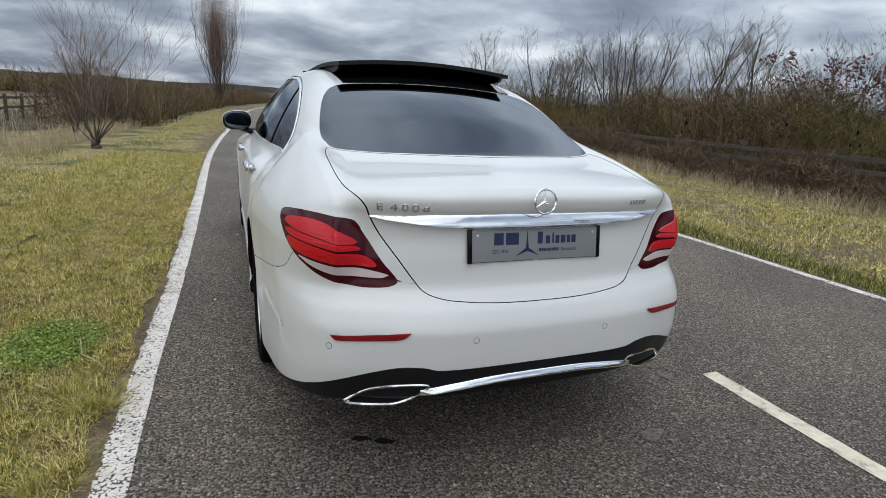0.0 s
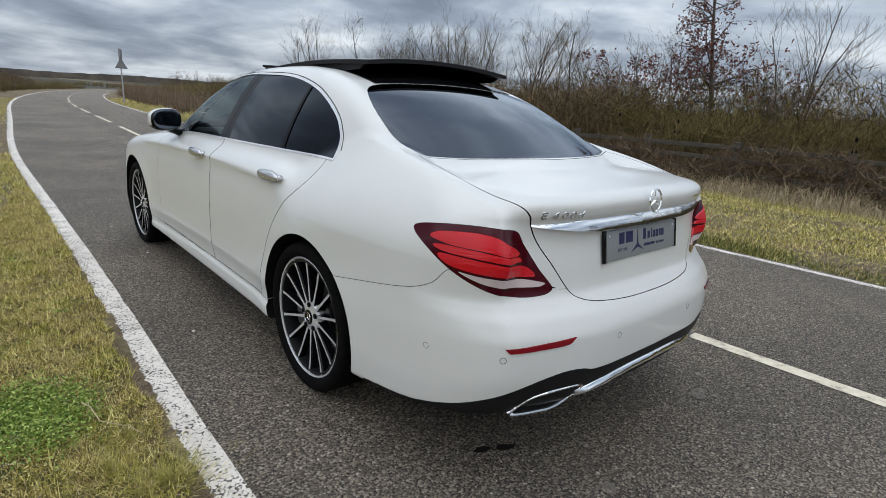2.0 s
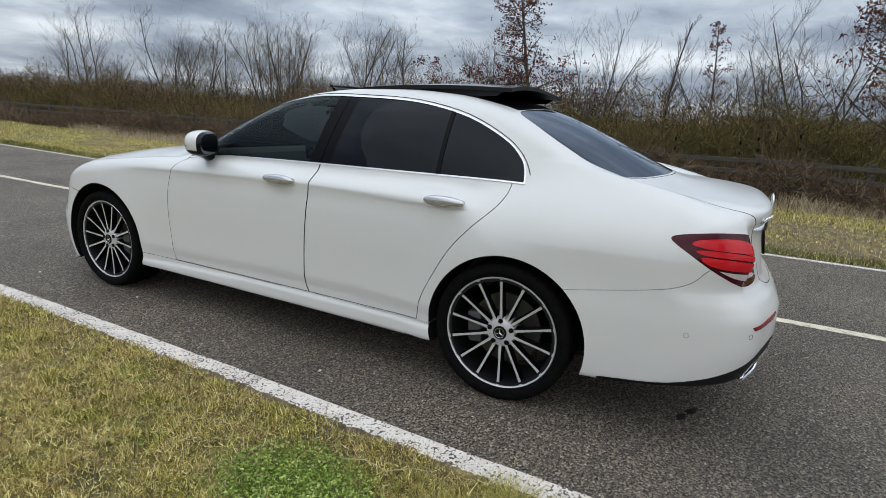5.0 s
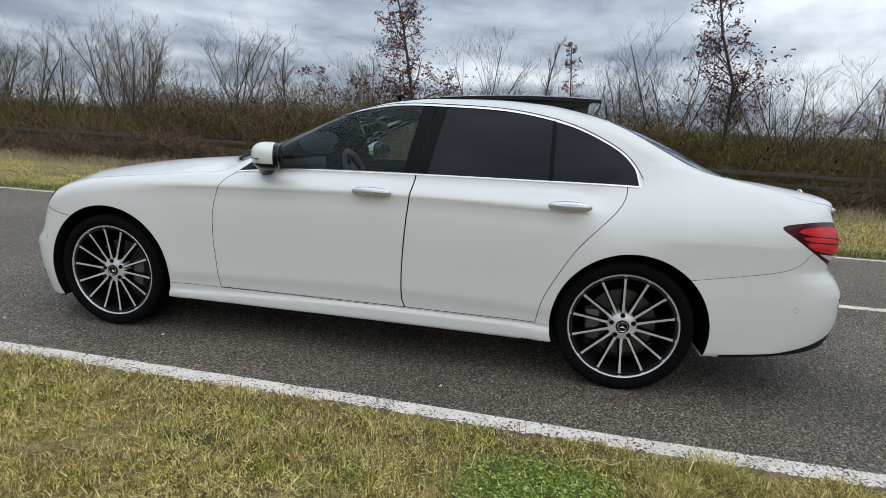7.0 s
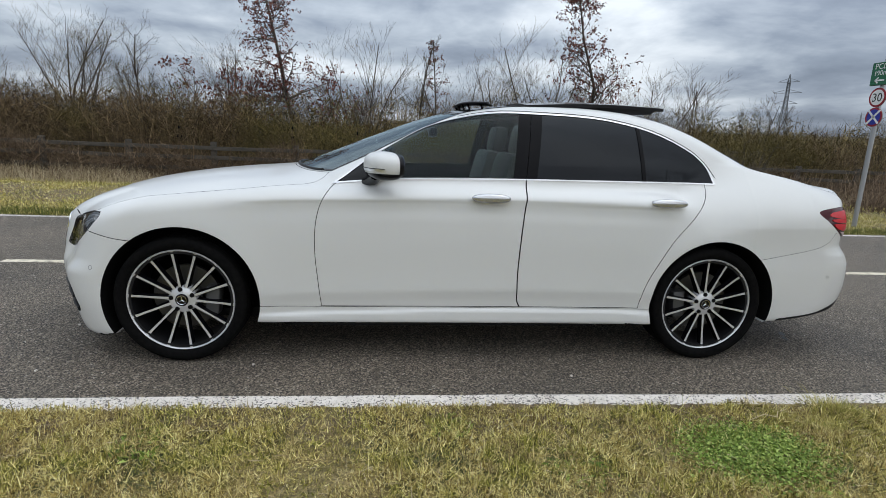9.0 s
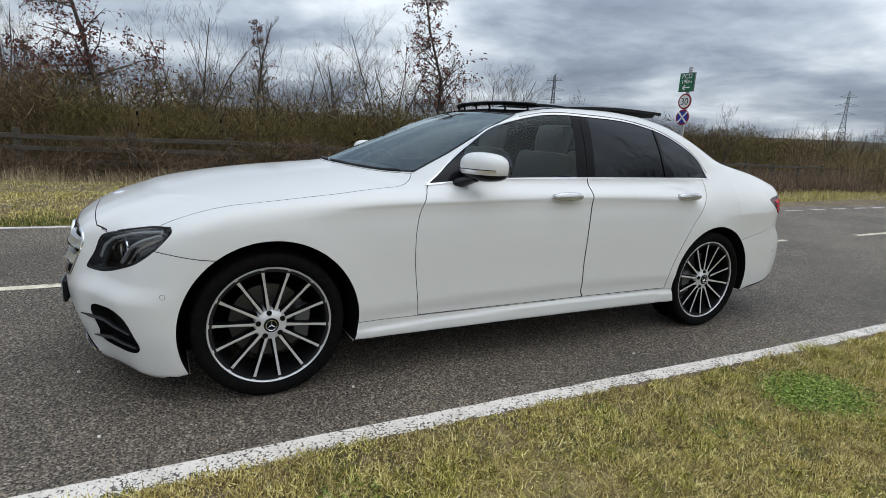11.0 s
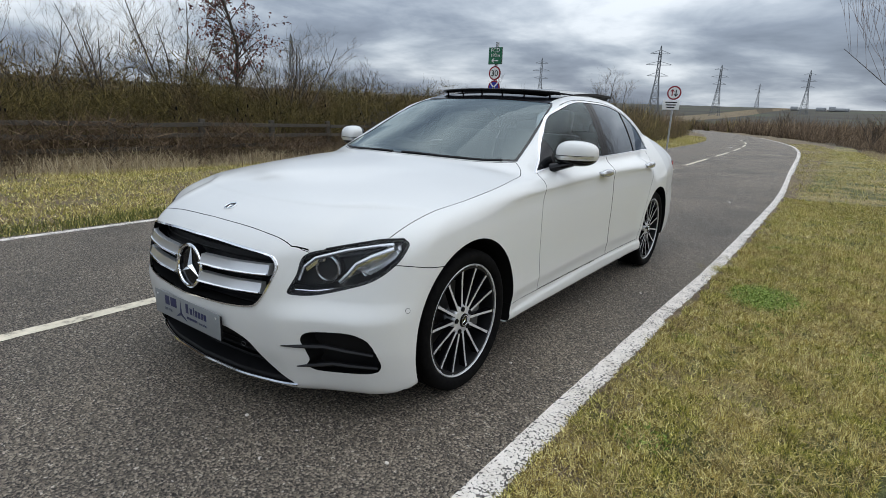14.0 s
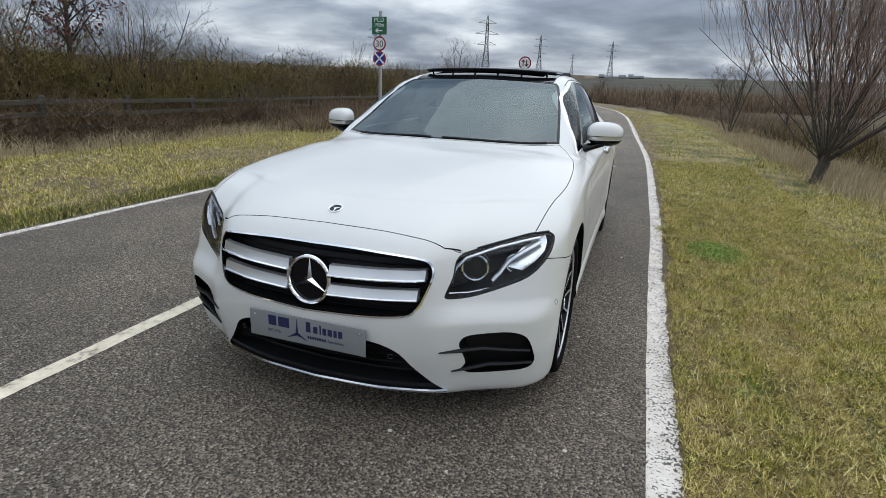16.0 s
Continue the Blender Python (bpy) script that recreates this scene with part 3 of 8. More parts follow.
def surface_of(f, lo, hi, step, newton=4):
    """Closed quads over the zero level of f (surface nets), pulled on to the level."""
    n = [int(math.ceil((b - a) / step)) + 1 for a, b in zip(lo, hi)]
    ax = [a + step * np.arange(k) for a, k in zip(lo, n)]
    vals = np.stack([f(ax[0][:, None], np.full((1, 1), y), ax[2][None, :]) for y in ax[1]], 1)
    ins = vals < 0
    acc = np.zeros((n[0] - 1, n[1] - 1, n[2] - 1, 3))
    cnt = np.zeros((n[0] - 1, n[1] - 1, n[2] - 1))
    grid_edges = []
    for d in range(3):
        a_sl = [slice(None)] * 3
        b_sl = [slice(None)] * 3
        a_sl[d], b_sl[d] = slice(0, -1), slice(1, None)
        va, vb = vals[tuple(a_sl)], vals[tuple(b_sl)]
        cross = ins[tuple(a_sl)] != ins[tuple(b_sl)]
        idx = np.argwhere(cross)
        fr = va[cross] / (va[cross] - vb[cross])
        pos = idx.astype(float)
        pos[:, d] += fr
        e1, e2 = [k for k in range(3) if k != d]
        for o1 in (0, -1):
            for o2 in (0, -1):
                c = idx.copy()
                c[:, e1] += o1
                c[:, e2] += o2
                np.add.at(acc, (c[:, 0], c[:, 1], c[:, 2]), pos)
                np.add.at(cnt, (c[:, 0], c[:, 1], c[:, 2]), 1)
        grid_edges.append((d, e1, e2, idx, ins[tuple(a_sl)][cross]))
    cells = np.argwhere(cnt > 0)
    number = np.full(cnt.shape, -1)
    number[cnt > 0] = np.arange(len(cells))
    p = acc[cnt > 0] / cnt[cnt > 0][:, None] * step + np.array(lo)
    quads = []
    for d, e1, e2, idx, a_in in grid_edges:
        ring = []
        for o1, o2 in ((0, 0), (-1, 0), (-1, -1), (0, -1)):
            c = idx.copy()
            c[:, e1] += o1
            c[:, e2] += o2
            ring.append(number[c[:, 0], c[:, 1], c[:, 2]])
        q = np.stack(ring, 1)
        flip = a_in if d != 1 else ~a_in
        q[~flip] = q[~flip][:, ::-1]
        quads.append(q)
    for _ in range(newton):
        g, size = [], None
        e = 0.003
        x, y, z = p[:, 0], p[:, 1], p[:, 2]
        g = np.stack([f(x + e, y, z) - f(x - e, y, z), f(x, y + e, z) - f(x, y - e, z), f(x, y, z + e) - f(x, y, z - e)], 1) / (2 * e)
        size = np.maximum((g * g).sum(1), 0.04)
        move = np.clip((-f(x, y, z) / size), -0.6 * step, 0.6 * step)[:, None] * g
        p = p + move
    return p, np.concatenate(quads)


def raw_mesh(name, p, faces):
    me = bpy.data.meshes.new(name)
    me.vertices.add(len(p))
    me.vertices.foreach_set("co", np.asarray(p, np.float32).ravel())
    faces = np.asarray(faces)
    k = faces.shape[1]
    me.loops.add(faces.size)
    me.loops.foreach_set("vertex_index", faces.ravel().astype(np.int32))
    me.polygons.add(len(faces))
    me.polygons.foreach_set("loop_start", np.arange(0, faces.size, k, dtype=np.int32))
    me.update(calc_edges=True)
    return me



car = new("car")
tagged(car, "pearl white four-door saloon car with an open sunroof", "car")
LO, HI = (-0.99, -2.72, 0.05), (0.9901, 2.44, 1.53)


def dress(me, mats, smooth_to_form=True, limit=0.86):
    """Give a cut panel its materials and the smooth shading of the form it was cut from."""
    me.materials.clear()
    for mt in mats if isinstance(mats, (list, tuple)) else [mats]:
        me.materials.append(mt)
    n = len(me.polygons)
    me.polygons.foreach_set("use_smooth", [True] * n)
    mid = np.empty(n * 3)
    me.polygons.foreach_get("center", mid)
    mid = mid.reshape(-1, 3)
    fz = np.empty(n * 3)
    me.polygons.foreach_get("normal", fz)
    # body panels: near-black second colour covers real linings and paints shade into shut lines
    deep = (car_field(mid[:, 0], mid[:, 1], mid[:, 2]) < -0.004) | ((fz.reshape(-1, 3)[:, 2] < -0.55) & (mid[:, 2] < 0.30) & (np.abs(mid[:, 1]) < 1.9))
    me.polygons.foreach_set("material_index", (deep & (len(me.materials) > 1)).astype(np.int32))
    if smooth_to_form:
        co = np.empty(len(me.vertices) * 3)
        me.vertices.foreach_get("co", co)
        nv, _ = field_normal(co.reshape(-1, 3))
        li = np.empty(len(me.loops), np.int32)
        me.loops.foreach_get("vertex_index", li)
        fn = np.empty(n * 3)
        me.polygons.foreach_get("normal", fn)
        fn = fn.reshape(-1, 3)
        tot = np.empty(n, np.int32)
        me.polygons.foreach_get("loop_total", tot)
        lf = np.repeat(fn, tot, axis=0)
        ln = nv[li]
        along_form = (lf * ln).sum(1)
        ln = np.where((along_form > limit)[:, None], ln, np.where((along_form < -limit)[:, None], -ln, lf))
        me.normals_split_custom_set(ln.tolist())
    return me


def boolean(me, cutter, how):
    """me with cutter taken away (DIFFERENCE) or kept (INTERSECT), as a new mesh."""
    a, b = new("cut_a", me), new("cut_b", cutter)
    md = a.modifiers.new("cut", "BOOLEAN")
    md.operation, md.solver, md.object = how, "MANIFOLD", b
    bpy.context.view_layer.update()
    out = bpy.data.meshes.new_from_object(a.evaluated_get(bpy.context.evaluated_depsgraph_get()))
    bpy.data.objects.remove(a)
    bpy.data.objects.remove(b)
    return out


def smooth_ring(points, per=6):
    """A closed curve through points (pairs); a point given as (u, v, 1) stays a corner."""
    n, out = len(points), []
    for i in range(n):
        a, b, c, d = (points[(i + k) % n] for k in (-1, 0, 1, 2))
        ta = Vector((0, 0)) if len(b) > 2 else (Vector(c[:2]) - Vector(a[:2])) * 0.5
        tb = Vector((0, 0)) if len(c) > 2 else (Vector(d[:2]) - Vector(b[:2])) * 0.5
        span = (Vector(c[:2]) - Vector(b[:2])).length
        for t, q, r in ((ta, a, c), (tb, b, d)):
            reach = (Vector(r[:2]) - Vector(q[:2])).length
            if reach > 0:
                t *= min(1.0, 2 * span / reach)
        for k in range(per):
            u = k / per
            p = Vector(b[:2]) * (1 + 2 * u) * (1 - u) ** 2 + ta * u * (1 - u) ** 2 + Vector(c[:2]) * u * u * (3 - 2 * u) + tb * u * u * (u - 1)
            out.append((p.x, p.y))
    return out


def grown(ring, d):
    """The ring moved outwards by d (inwards where below nought)."""
    n = len(ring)
    area = sum(ring[i][0] * ring[(i + 1) % n][1] - ring[(i + 1) % n][0] * ring[i][1] for i in range(n))
    sgn = 1 if area > 0 else -1
    out = []
    for i in range(n):
        a, b, c = Vector(ring[i - 1]), Vector(ring[i]), Vector(ring[(i + 1) % n])
        n1, n2 = (b - a), (c - b)
        n1, n2 = Vector((n1.y, -n1.x)), Vector((n2.y, -n2.x))
        if n1.length < 1e-7 or n2.length < 1e-7:
            out.append((b.x, b.y))
            continue
        n1.normalize(), n2.normalize()
        m2 = n1 + n2
        k = 2 / max(m2.length_squared, 0.6)
        p = b + m2 * (0.5 * k) * d * sgn
        out.append((p.x, p.y))
    return out


def clipped(ring, a, b):
    """The part of the ring on the left of the line from a to b."""
    def side(p):
        return (b[0] - a[0]) * (p[1] - a[1]) - (b[1] - a[1]) * (p[0] - a[0])
    out = []
    for i in range(len(ring)):
        p, q = ring[i], ring[(i + 1) % len(ring)]
        sp, sq = side(p), side(q)
        if sp >= 0:
            out.append(p)
        if sp * sq < 0:
            t = sp / (sp - sq)
            out.append((p[0] + (q[0] - p[0]) * t, p[1] + (q[1] - p[1]) * t))
    return out


AXES = {
    "side": (Vector((0, 1, 0)), Vector((0, 0, 1)), Vector((-1, 0, 0))),
    "top": (Vector((1, 0, 0)), Vector((0, 1, 0)), Vector((0, 0, 1))),
    "front": (Vector((1, 0, 0)), Vector((0, 0, 1)), Vector((0, 1, 0))),
    "rear": (Vector((1, 0, 0)), Vector((0, 0, 1)), Vector((0, -1, 0))),
    "boot": (Vector((1, 0, 0)), Vector((0, 0.7071, 0.7071)), Vector((0, -0.7071, 0.7071))),
    "tail": (Vector((0.67, -0.742, 0)), Vector((0, 0, 1)), Vector((-0.742, -0.67, 0))),
    "head": (Vector((-0.72, -0.694, 0)), Vector((0, 0, 1)), Vector((-0.694, 0.72, 0))),
}


def prism(ring, view, near, far, flip=False):
    """A closed bar with the ring as its section, from near to far along the view's way; flip: for the other side of the car."""
    h, v, w = AXES[view]
    bm = bmesh.new()
    lo = [bm.verts.new(h * p[0] + v * p[1] + w * near) for p in ring]
    hi = [bm.verts.new(h * p[0] + v * p[1] + w * far) for p in ring]
    n = len(ring)
    bm.faces.new(lo)
    bm.faces.new(hi)
    for i in range(n):
        bm.faces.new((lo[i], lo[(i + 1) % n], hi[(i + 1) % n], hi[i]))
    if flip:
        for q in bm.verts:
            q.co.x = -q.co.x
    bmesh.ops.triangulate(bm, faces=bm.faces[:])
    bmesh.ops.recalc_face_normals(bm, faces=bm.faces[:])
    me = bpy.data.meshes.new("bar")
    bm.to_mesh(me)
    bm.free()
    return me


def mirrored(half):
    """A whole ring from its half at x <= 0, listed from one end on the middle to the other."""
    back = [(-p[0], *p[1:]) for p in half[::-1] if abs(p[0]) > 1e-6]
    return list(half) + back


def panel(name, me, mats, parent=None, label=""):
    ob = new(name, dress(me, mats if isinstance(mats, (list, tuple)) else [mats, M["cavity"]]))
    ob.parent = parent or car
    if label:
        ob["label"] = label
    return ob


def part(name, bm, mat, parent, label="", smooth=True):
    me = bpy.data.meshes.new(name)
    bmesh.ops.recalc_face_normals(bm, faces=bm.faces[:])
    bm.to_mesh(me)
    bm.free()
    me.materials.append(mat)
    if smooth:
        me.polygons.foreach_set("use_smooth", [True] * len(me.polygons))
        me.set_sharp_from_angle(angle=radians(38))
    ob = new(name, me)
    ob.parent = parent
    if label:
        ob["label"] = label
    return ob


p0, q0 = surface_of(car_field, LO, HI, 0.015)
form = raw_mesh("form", p0, q0)
n0, _ = field_normal(p0)
proud = raw_mesh("proud", p0 + 0.004 * n0, q0)
p1, q1 = surface_of(lambda x, y, z: car_field(x, y, z) + 0.007, LO, HI, 0.015)
inner = raw_mesh("inner", p1, q1)
p2, q2 = surface_of(lambda x, y, z: np.maximum(np.maximum(car_field(x, y, z) + 0.05, 0.34 - z), np.maximum(np.maximum(y - 0.86, -1.78 - y), np.abs(x) - 0.60 - 0.4 * np.clip((z - 0.80) / 0.1, 0, 1))), LO, HI, 0.03, 2)
hollow = raw_mesh("hollow", p2, q2)


def shell(ring, view, near, far, flip=False, outer=None):
    """A thin skin of the car's form inside the ring."""
    return boolean(boolean(outer or form, prism(ring, view, near, far, flip), "INTERSECT"), inner, "DIFFERENCE")


def tube(points, r, mat, name, parent, closed=False, label="", sides=6, flat=1.0):
    """A bent round bar through the points."""
    bm = bmesh.new()
    n = len(points)
    pts = [Vector(q) for q in points]
    rings = []
    for i in range(n):
        a = pts[i - 1] if (closed or i) else pts[i]
        b = pts[(i + 1) % n] if (closed or i < n - 1) else pts[i]
        d = (b - a).normalized()
        up = Vector((0, 0, 1)) if abs(d.z) < 0.9 else Vector((0, 1, 0))
        s = d.cross(up).normalized()
        u = s.cross(d)
        rr = r[i] if isinstance(r, (list, tuple)) else r
        rings.append([bm.verts.new(pts[i] + (s * math.cos(2 * math.pi * k / sides) * flat + u * math.sin(2 * math.pi * k / sides)) * rr) for k in range(sides)])
    for i in range(n if closed else n - 1):
        a, b = rings[i], rings[(i + 1) % n]
        for k in range(sides):
            bm.faces.new((a[k], a[(k + 1) % sides], b[(k + 1) % sides], b[k]))
    if not closed:
        bm.faces.new(rings[0])
        bm.faces.new(rings[-1])
    return part(name, bm, mat, parent, label)


def on_form(view, ring, start, step=-1, lift=0.0):
    """Points of the form under the ring's corners, met from start metres out along the view's way."""
    h, v, w = AXES[view]
    out = []
    for p in ring:
        base = h * p[0] + v * p[1]
        d = np.linspace(start, start - 1.6, 900)
        q = np.array(base)[None, :] + d[:, None] * np.array(w)[None, :]
        f = car_field(q[:, 0], q[:, 1], q[:, 2])
        k = int(np.argmax(f < 0))
        if f[k] >= 0:
            k = int(np.argmin(f))
        at = q[k]
        n, _ = field_normal(at[None, :])
        out.append(Vector(at + n[0] * lift))
    return out


# ---- cut the form ----
OPEN_GAP = 0.0068
body = form
for ay, r in ((AXLE_F - 0.008, 0.396), (AXLE_R - 0.018, 0.382)):
    ring = [(ay + r * math.cos(2 * math.pi * k / 96), HUB_Z + r * math.sin(2 * math.pi * k / 96)) for k in range(96)]
    for flip in (False, True):
        body = boolean(body, prism(ring, "side", 0.60, 1.2, flip), "DIFFERENCE")
body = boolean(body, hollow, "DIFFERENCE")

DLO = smooth_ring([(0.70, 0.970, 1), (0.32, 1.004), (-0.37, 1.022), (-1.2, 1.030), (-1.49, 1.030, 1), (-1.462, 1.125), (-1.365, 1.215), (-1.135, 1.318), (-0.835, 1.378), (-0.471, 1.392), (-0.155, 1.382), (0.17, 1.300), (0.396, 1.178), (0.548, 1.078)])
DLO_IN = []
for (wide_y, wide_z), (thin_y, thin_z) in zip(grown(DLO, -0.014), grown(DLO, -0.005)):
    k = min(1.0, max(0.0, (wide_y + 0.25) / 0.40)) * min(1.0, max(0.0, (wide_z - 1.02) / 0.04))
    DLO_IN.append((wide_y + (thin_y - wide_y) * k, wide_z + (thin_z - wide_z) * k))
SCREEN = smooth_ring(mirrored([(0, 0.985), (-0.28, 0.945), (-0.5, 0.855), (-0.69, 0.715, 1), (-0.632, 0.369), (-0.565, 0.06), (-0.535, 0.0, 1), (-0.3, 0.032), (0, 0.04)]))
BACKLIGHT = smooth_ring(mirrored([(0, -1.352), (-0.25, -1.345), (-0.46, -1.335), (-0.535, -1.375), (-0.592, -1.496), (-0.635, -1.695), (-0.640, -1.80), (-0.622, -1.880, 1), (-0.444, -1.968), (-0.21, -2.030), (0, -2.047)]))
ROOF_HOLE = [(-0.42, -0.13), (0.42, -0.13), (0.42, -0.62), (-0.42, -0.62)]
for ring, view, a, b, twice in ((DLO_IN, "side", 0.45, 1.2, True), (SCREEN, "top", 0.95, 1.7, False), (BACKLIGHT, "top", 1.0, 1.7, False), (ROOF_HOLE, "top", 1.3, 1.7, False)):
    for flip in ((False, True) if twice else (False,)):
        body = boolean(body, prism(ring, view, a, b, flip), "DIFFERENCE")

FRONT_DOOR = smooth_ring([(0.655, 0.995, 1), (0.71, 0.945), (0.757, 0.86), (0.78, 0.75), (0.781, 0.6), (0.765, 0.45), (0.748, 0.315, 1), (-0.345, 0.318, 1), (-0.325, 0.36), (-0.318, 0.53), (-0.33, 0.78), (-0.352, 1.0), (-0.358, 1.06, 1), (0.45, 1.06, 1), (0.58, 1.022)], 4)
REAR_DOOR = smooth_ring([(-0.358, 1.06, 1), (-0.352, 1.0), (-0.33, 0.78), (-0.318, 0.53), (-0.325, 0.36), (-0.345, 0.318, 1), (-1.037, 0.318, 1), (-1.055, 0.42), (-1.09, 0.51), (-1.195, 0.70), (-1.29, 0.815), (-1.385, 0.915), (-1.425, 0.985), (-1.43, 1.06, 1)], 4)
BONNET = smooth_ring(mirrored([(0, 2.172), (-0.30, 2.165), (-0.44, 2.155), (-0.497, 2.146, 1), (-0.550, 2.106, 1), (-0.60, 2.07), (-0.68, 2.005), (-0.765, 1.935), (-0.79, 1.89), (-0.808, 1.735), (-0.838, 1.45), (-0.828, 1.12), (-0.79, 0.86), (-0.745, 0.765), (-0.69, 0.725, 1), (-0.5, 0.868), (-0.28, 0.958), (0, 0.998)]), 5)
BOOT = smooth_ring(mirrored([(0, -0.690), (-0.21, -0.675), (-0.444, -0.631), (-0.636, -0.562, 1), (-0.657, -0.619), (-0.664, -0.727), (-0.661, -0.889), (-0.645, -0.985), (-0.592, -1.065), (-0.533, -1.149), (-0.456, -1.251), (-0.405, -1.308), (-0.33, -1.340), (-0.18, -1.362), (0, -1.368)]), 5)
BUMPER_F = smooth_ring([(1.3, 0.655, 1), (1.707, 0.659), (1.905, 0.692), (2.0, 0.70), (2.12, 0.735), (2.168, 0.83, 1), (2.7, 0.83, 1), (2.7, 0.0, 1), (1.3, 0.0, 1)], 4)
BUMPER_R = smooth_ring([(-1.4, 0.58, 1), (-1.64, 0.603), (-1.986, 0.655), (-2.16, 0.688), (-2.24, 0.722), (-2.29, 0.775), (-2.36, 0.80), (-2.44, 0.755), (-2.485, 0.705, 1), (-2.8, 0.70, 1), (-2.8, 0.0, 1), (-1.4, 0.0, 1)], 4)
TAIL_PTS = ((-0.825, -2.122, 0.890), (-0.795, -2.20, 0.915), (-0.743, -2.320, 0.925), (-0.640, -2.407, 0.912), (-0.605, -2.419, 0.863), (-0.553, -2.452, 0.779), (-0.503, -2.478, 0.712), (-0.536, -2.472, 0.692), (-0.628, -2.440, 0.690), (-0.728, -2.386, 0.718), (-0.801, -2.300, 0.772), (-0.829, -2.210, 0.830))
HEAD_PTS = ((-0.514, 2.188, 0.575), (-0.528, 2.150, 0.640), (-0.538, 2.119, 0.712), (-0.60, 2.06, 0.738), (-0.669, 2.004, 0.757), (-0.770, 1.917, 0.782), (-0.838, 1.862, 0.786), (-0.858, 1.855, 0.765), (-0.852, 1.915, 0.70), (-0.797, 1.987, 0.634), (-0.703, 2.052, 0.592), (-0.596, 2.123, 0.560), (-0.530, 2.178, 0.562))


def seen_along(view, pts):
    h, v, _ = AXES[view]
    return [(Vector(q).dot(h), Vector(q).dot(v)) for q in pts]


TAIL = smooth_ring(seen_along("tail", TAIL_PTS), 5)
HEAD = smooth_ring(seen_along("head", HEAD_PTS), 5)
GRILLE = smooth_ring(mirrored([(0, 0.738), (-0.2, 0.735), (-0.36, 0.725), (-0.450, 0.712), (-0.478, 0.676), (-0.472, 0.622), (-0.442, 0.545), (-0.405, 0.508), (-0.319, 0.496), (-0.141, 0.487), (0, 0.484)]), 5)
LOWER = smooth_ring(mirrored([(0, 0.405), (-0.262, 0.390), (-0.36, 0.352), (-0.416, 0.285), (-0.470, 0.222), (-0.53, 0.165, 1), (-0.3, 0.17), (0, 0.172)]), 5)
INTAKE = smooth_ring([(-0.58, 0.385), (-0.595, 0.415), (-0.64, 0.427), (-0.76, 0.430), (-0.815, 0.398), (-0.842, 0.30), (-0.828, 0.258), (-0.766, 0.248), (-0.62, 0.246), (-0.585, 0.268), (-0.60, 0.30), (-0.592, 0.345)], 4)

pieces = {}


def take(key, ring, view, near, far, flip=False, gap=OPEN_GAP):
    """Cut a panel out of the body along the ring and leave a shut line round it."""
    global body
    pieces[key] = boolean(body, prism(grown(ring, -gap), view, near, far, flip), "INTERSECT")
    body = boolean(body, prism(ring, view, near, far, flip), "DIFFERENCE")


for flip in (False, True):
    body = boolean(body, prism(HEAD, "head", 1.82, 2.6, flip), "DIFFERENCE")
    take(("tail", flip), TAIL, "tail", 1.90, 2.6, flip, 0.002)
for ring, near in ((GRILLE, 2.12), (LOWER, 2.08)):
    body = boolean(body, prism(ring, "front", near, 2.6), "DIFFERENCE")
for flip in (False, True):
    body = boolean(body, prism(INTAKE, "front", 1.96, 2.6, flip), "DIFFERENCE")
take("bonnet", BONNET, "top", 0.66, 1.4)
take("boot", BOOT, "boot", 2.10, 3.2)
take("bumper_f", BUMPER_F, "side", -1.2, 1.2)
take("bumper_r", BUMPER_R, "side", -1.2, 1.2, False, 0.0042)
SILL = [(1.16, 0.3145), (-1.14, 0.3145), (-1.14, 0.05), (1.16, 0.05)]
for flip in (False, True):
    take(("sill", flip), SILL, "side", 0.66, 1.2, flip, 0.005)
    take(("door_f", flip), FRONT_DOOR, "side", 0.6, 1.2, flip)
    take(("door_r", flip), REAR_DOOR, "side", 0.6, 1.2, flip)
DIFFUSER = smooth_ring(mirrored([(0, 0.432, 1), (-0.38, 0.431), (-0.437, 0.444), (-0.518, 0.446), (-0.625, 0.419), (-0.722, 0.381), (-0.805, 0.328), (-0.87, 0.272), (-0.93, 0.22, 1), (-0.95, 0.0, 1), (0, 0.0, 1)]), 4)
black_r = boolean(pieces["bumper_r"], prism(grown(DIFFUSER, -0.001), "rear", 1.93, 2.9), "INTERSECT")
pieces["bumper_r"] = boolean(pieces["bumper_r"], prism(DIFFUSER, "rear", 1.93, 2.9), "DIFFERENCE")

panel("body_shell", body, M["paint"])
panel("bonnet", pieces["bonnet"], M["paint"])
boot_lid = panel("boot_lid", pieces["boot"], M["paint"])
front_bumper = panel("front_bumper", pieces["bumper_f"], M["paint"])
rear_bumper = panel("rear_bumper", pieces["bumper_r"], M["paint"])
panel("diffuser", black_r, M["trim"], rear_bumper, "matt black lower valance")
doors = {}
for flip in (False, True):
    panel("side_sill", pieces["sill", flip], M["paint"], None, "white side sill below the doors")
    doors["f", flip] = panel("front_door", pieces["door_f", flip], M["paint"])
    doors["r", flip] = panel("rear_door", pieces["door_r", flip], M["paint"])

# unseen flat black tray between the wheels, added to deepen shade on the road
bm = bmesh.new()
half = curve_of((-2.2, 0.50), (-1.95, 0.56), (-1.0, 0.60), (-0.95, 0.74), (0.95, 0.74), (1.0, 0.60), (1.9, 0.56), (2.15, 0.50))
stations = [float(y) for y in np.linspace(-2.2, 2.15, 30)]
rows = []
for y in stations:
    low_z = 0.152 if y > -1.6 else 0.152 + 0.10 * (-1.6 - y) / 0.6
    rows.append([bm.verts.new((s * float(half(y)), y, z)) for s, z in ((-1, low_z), (1, low_z), (1, low_z + 0.10), (-1, low_z + 0.10))])
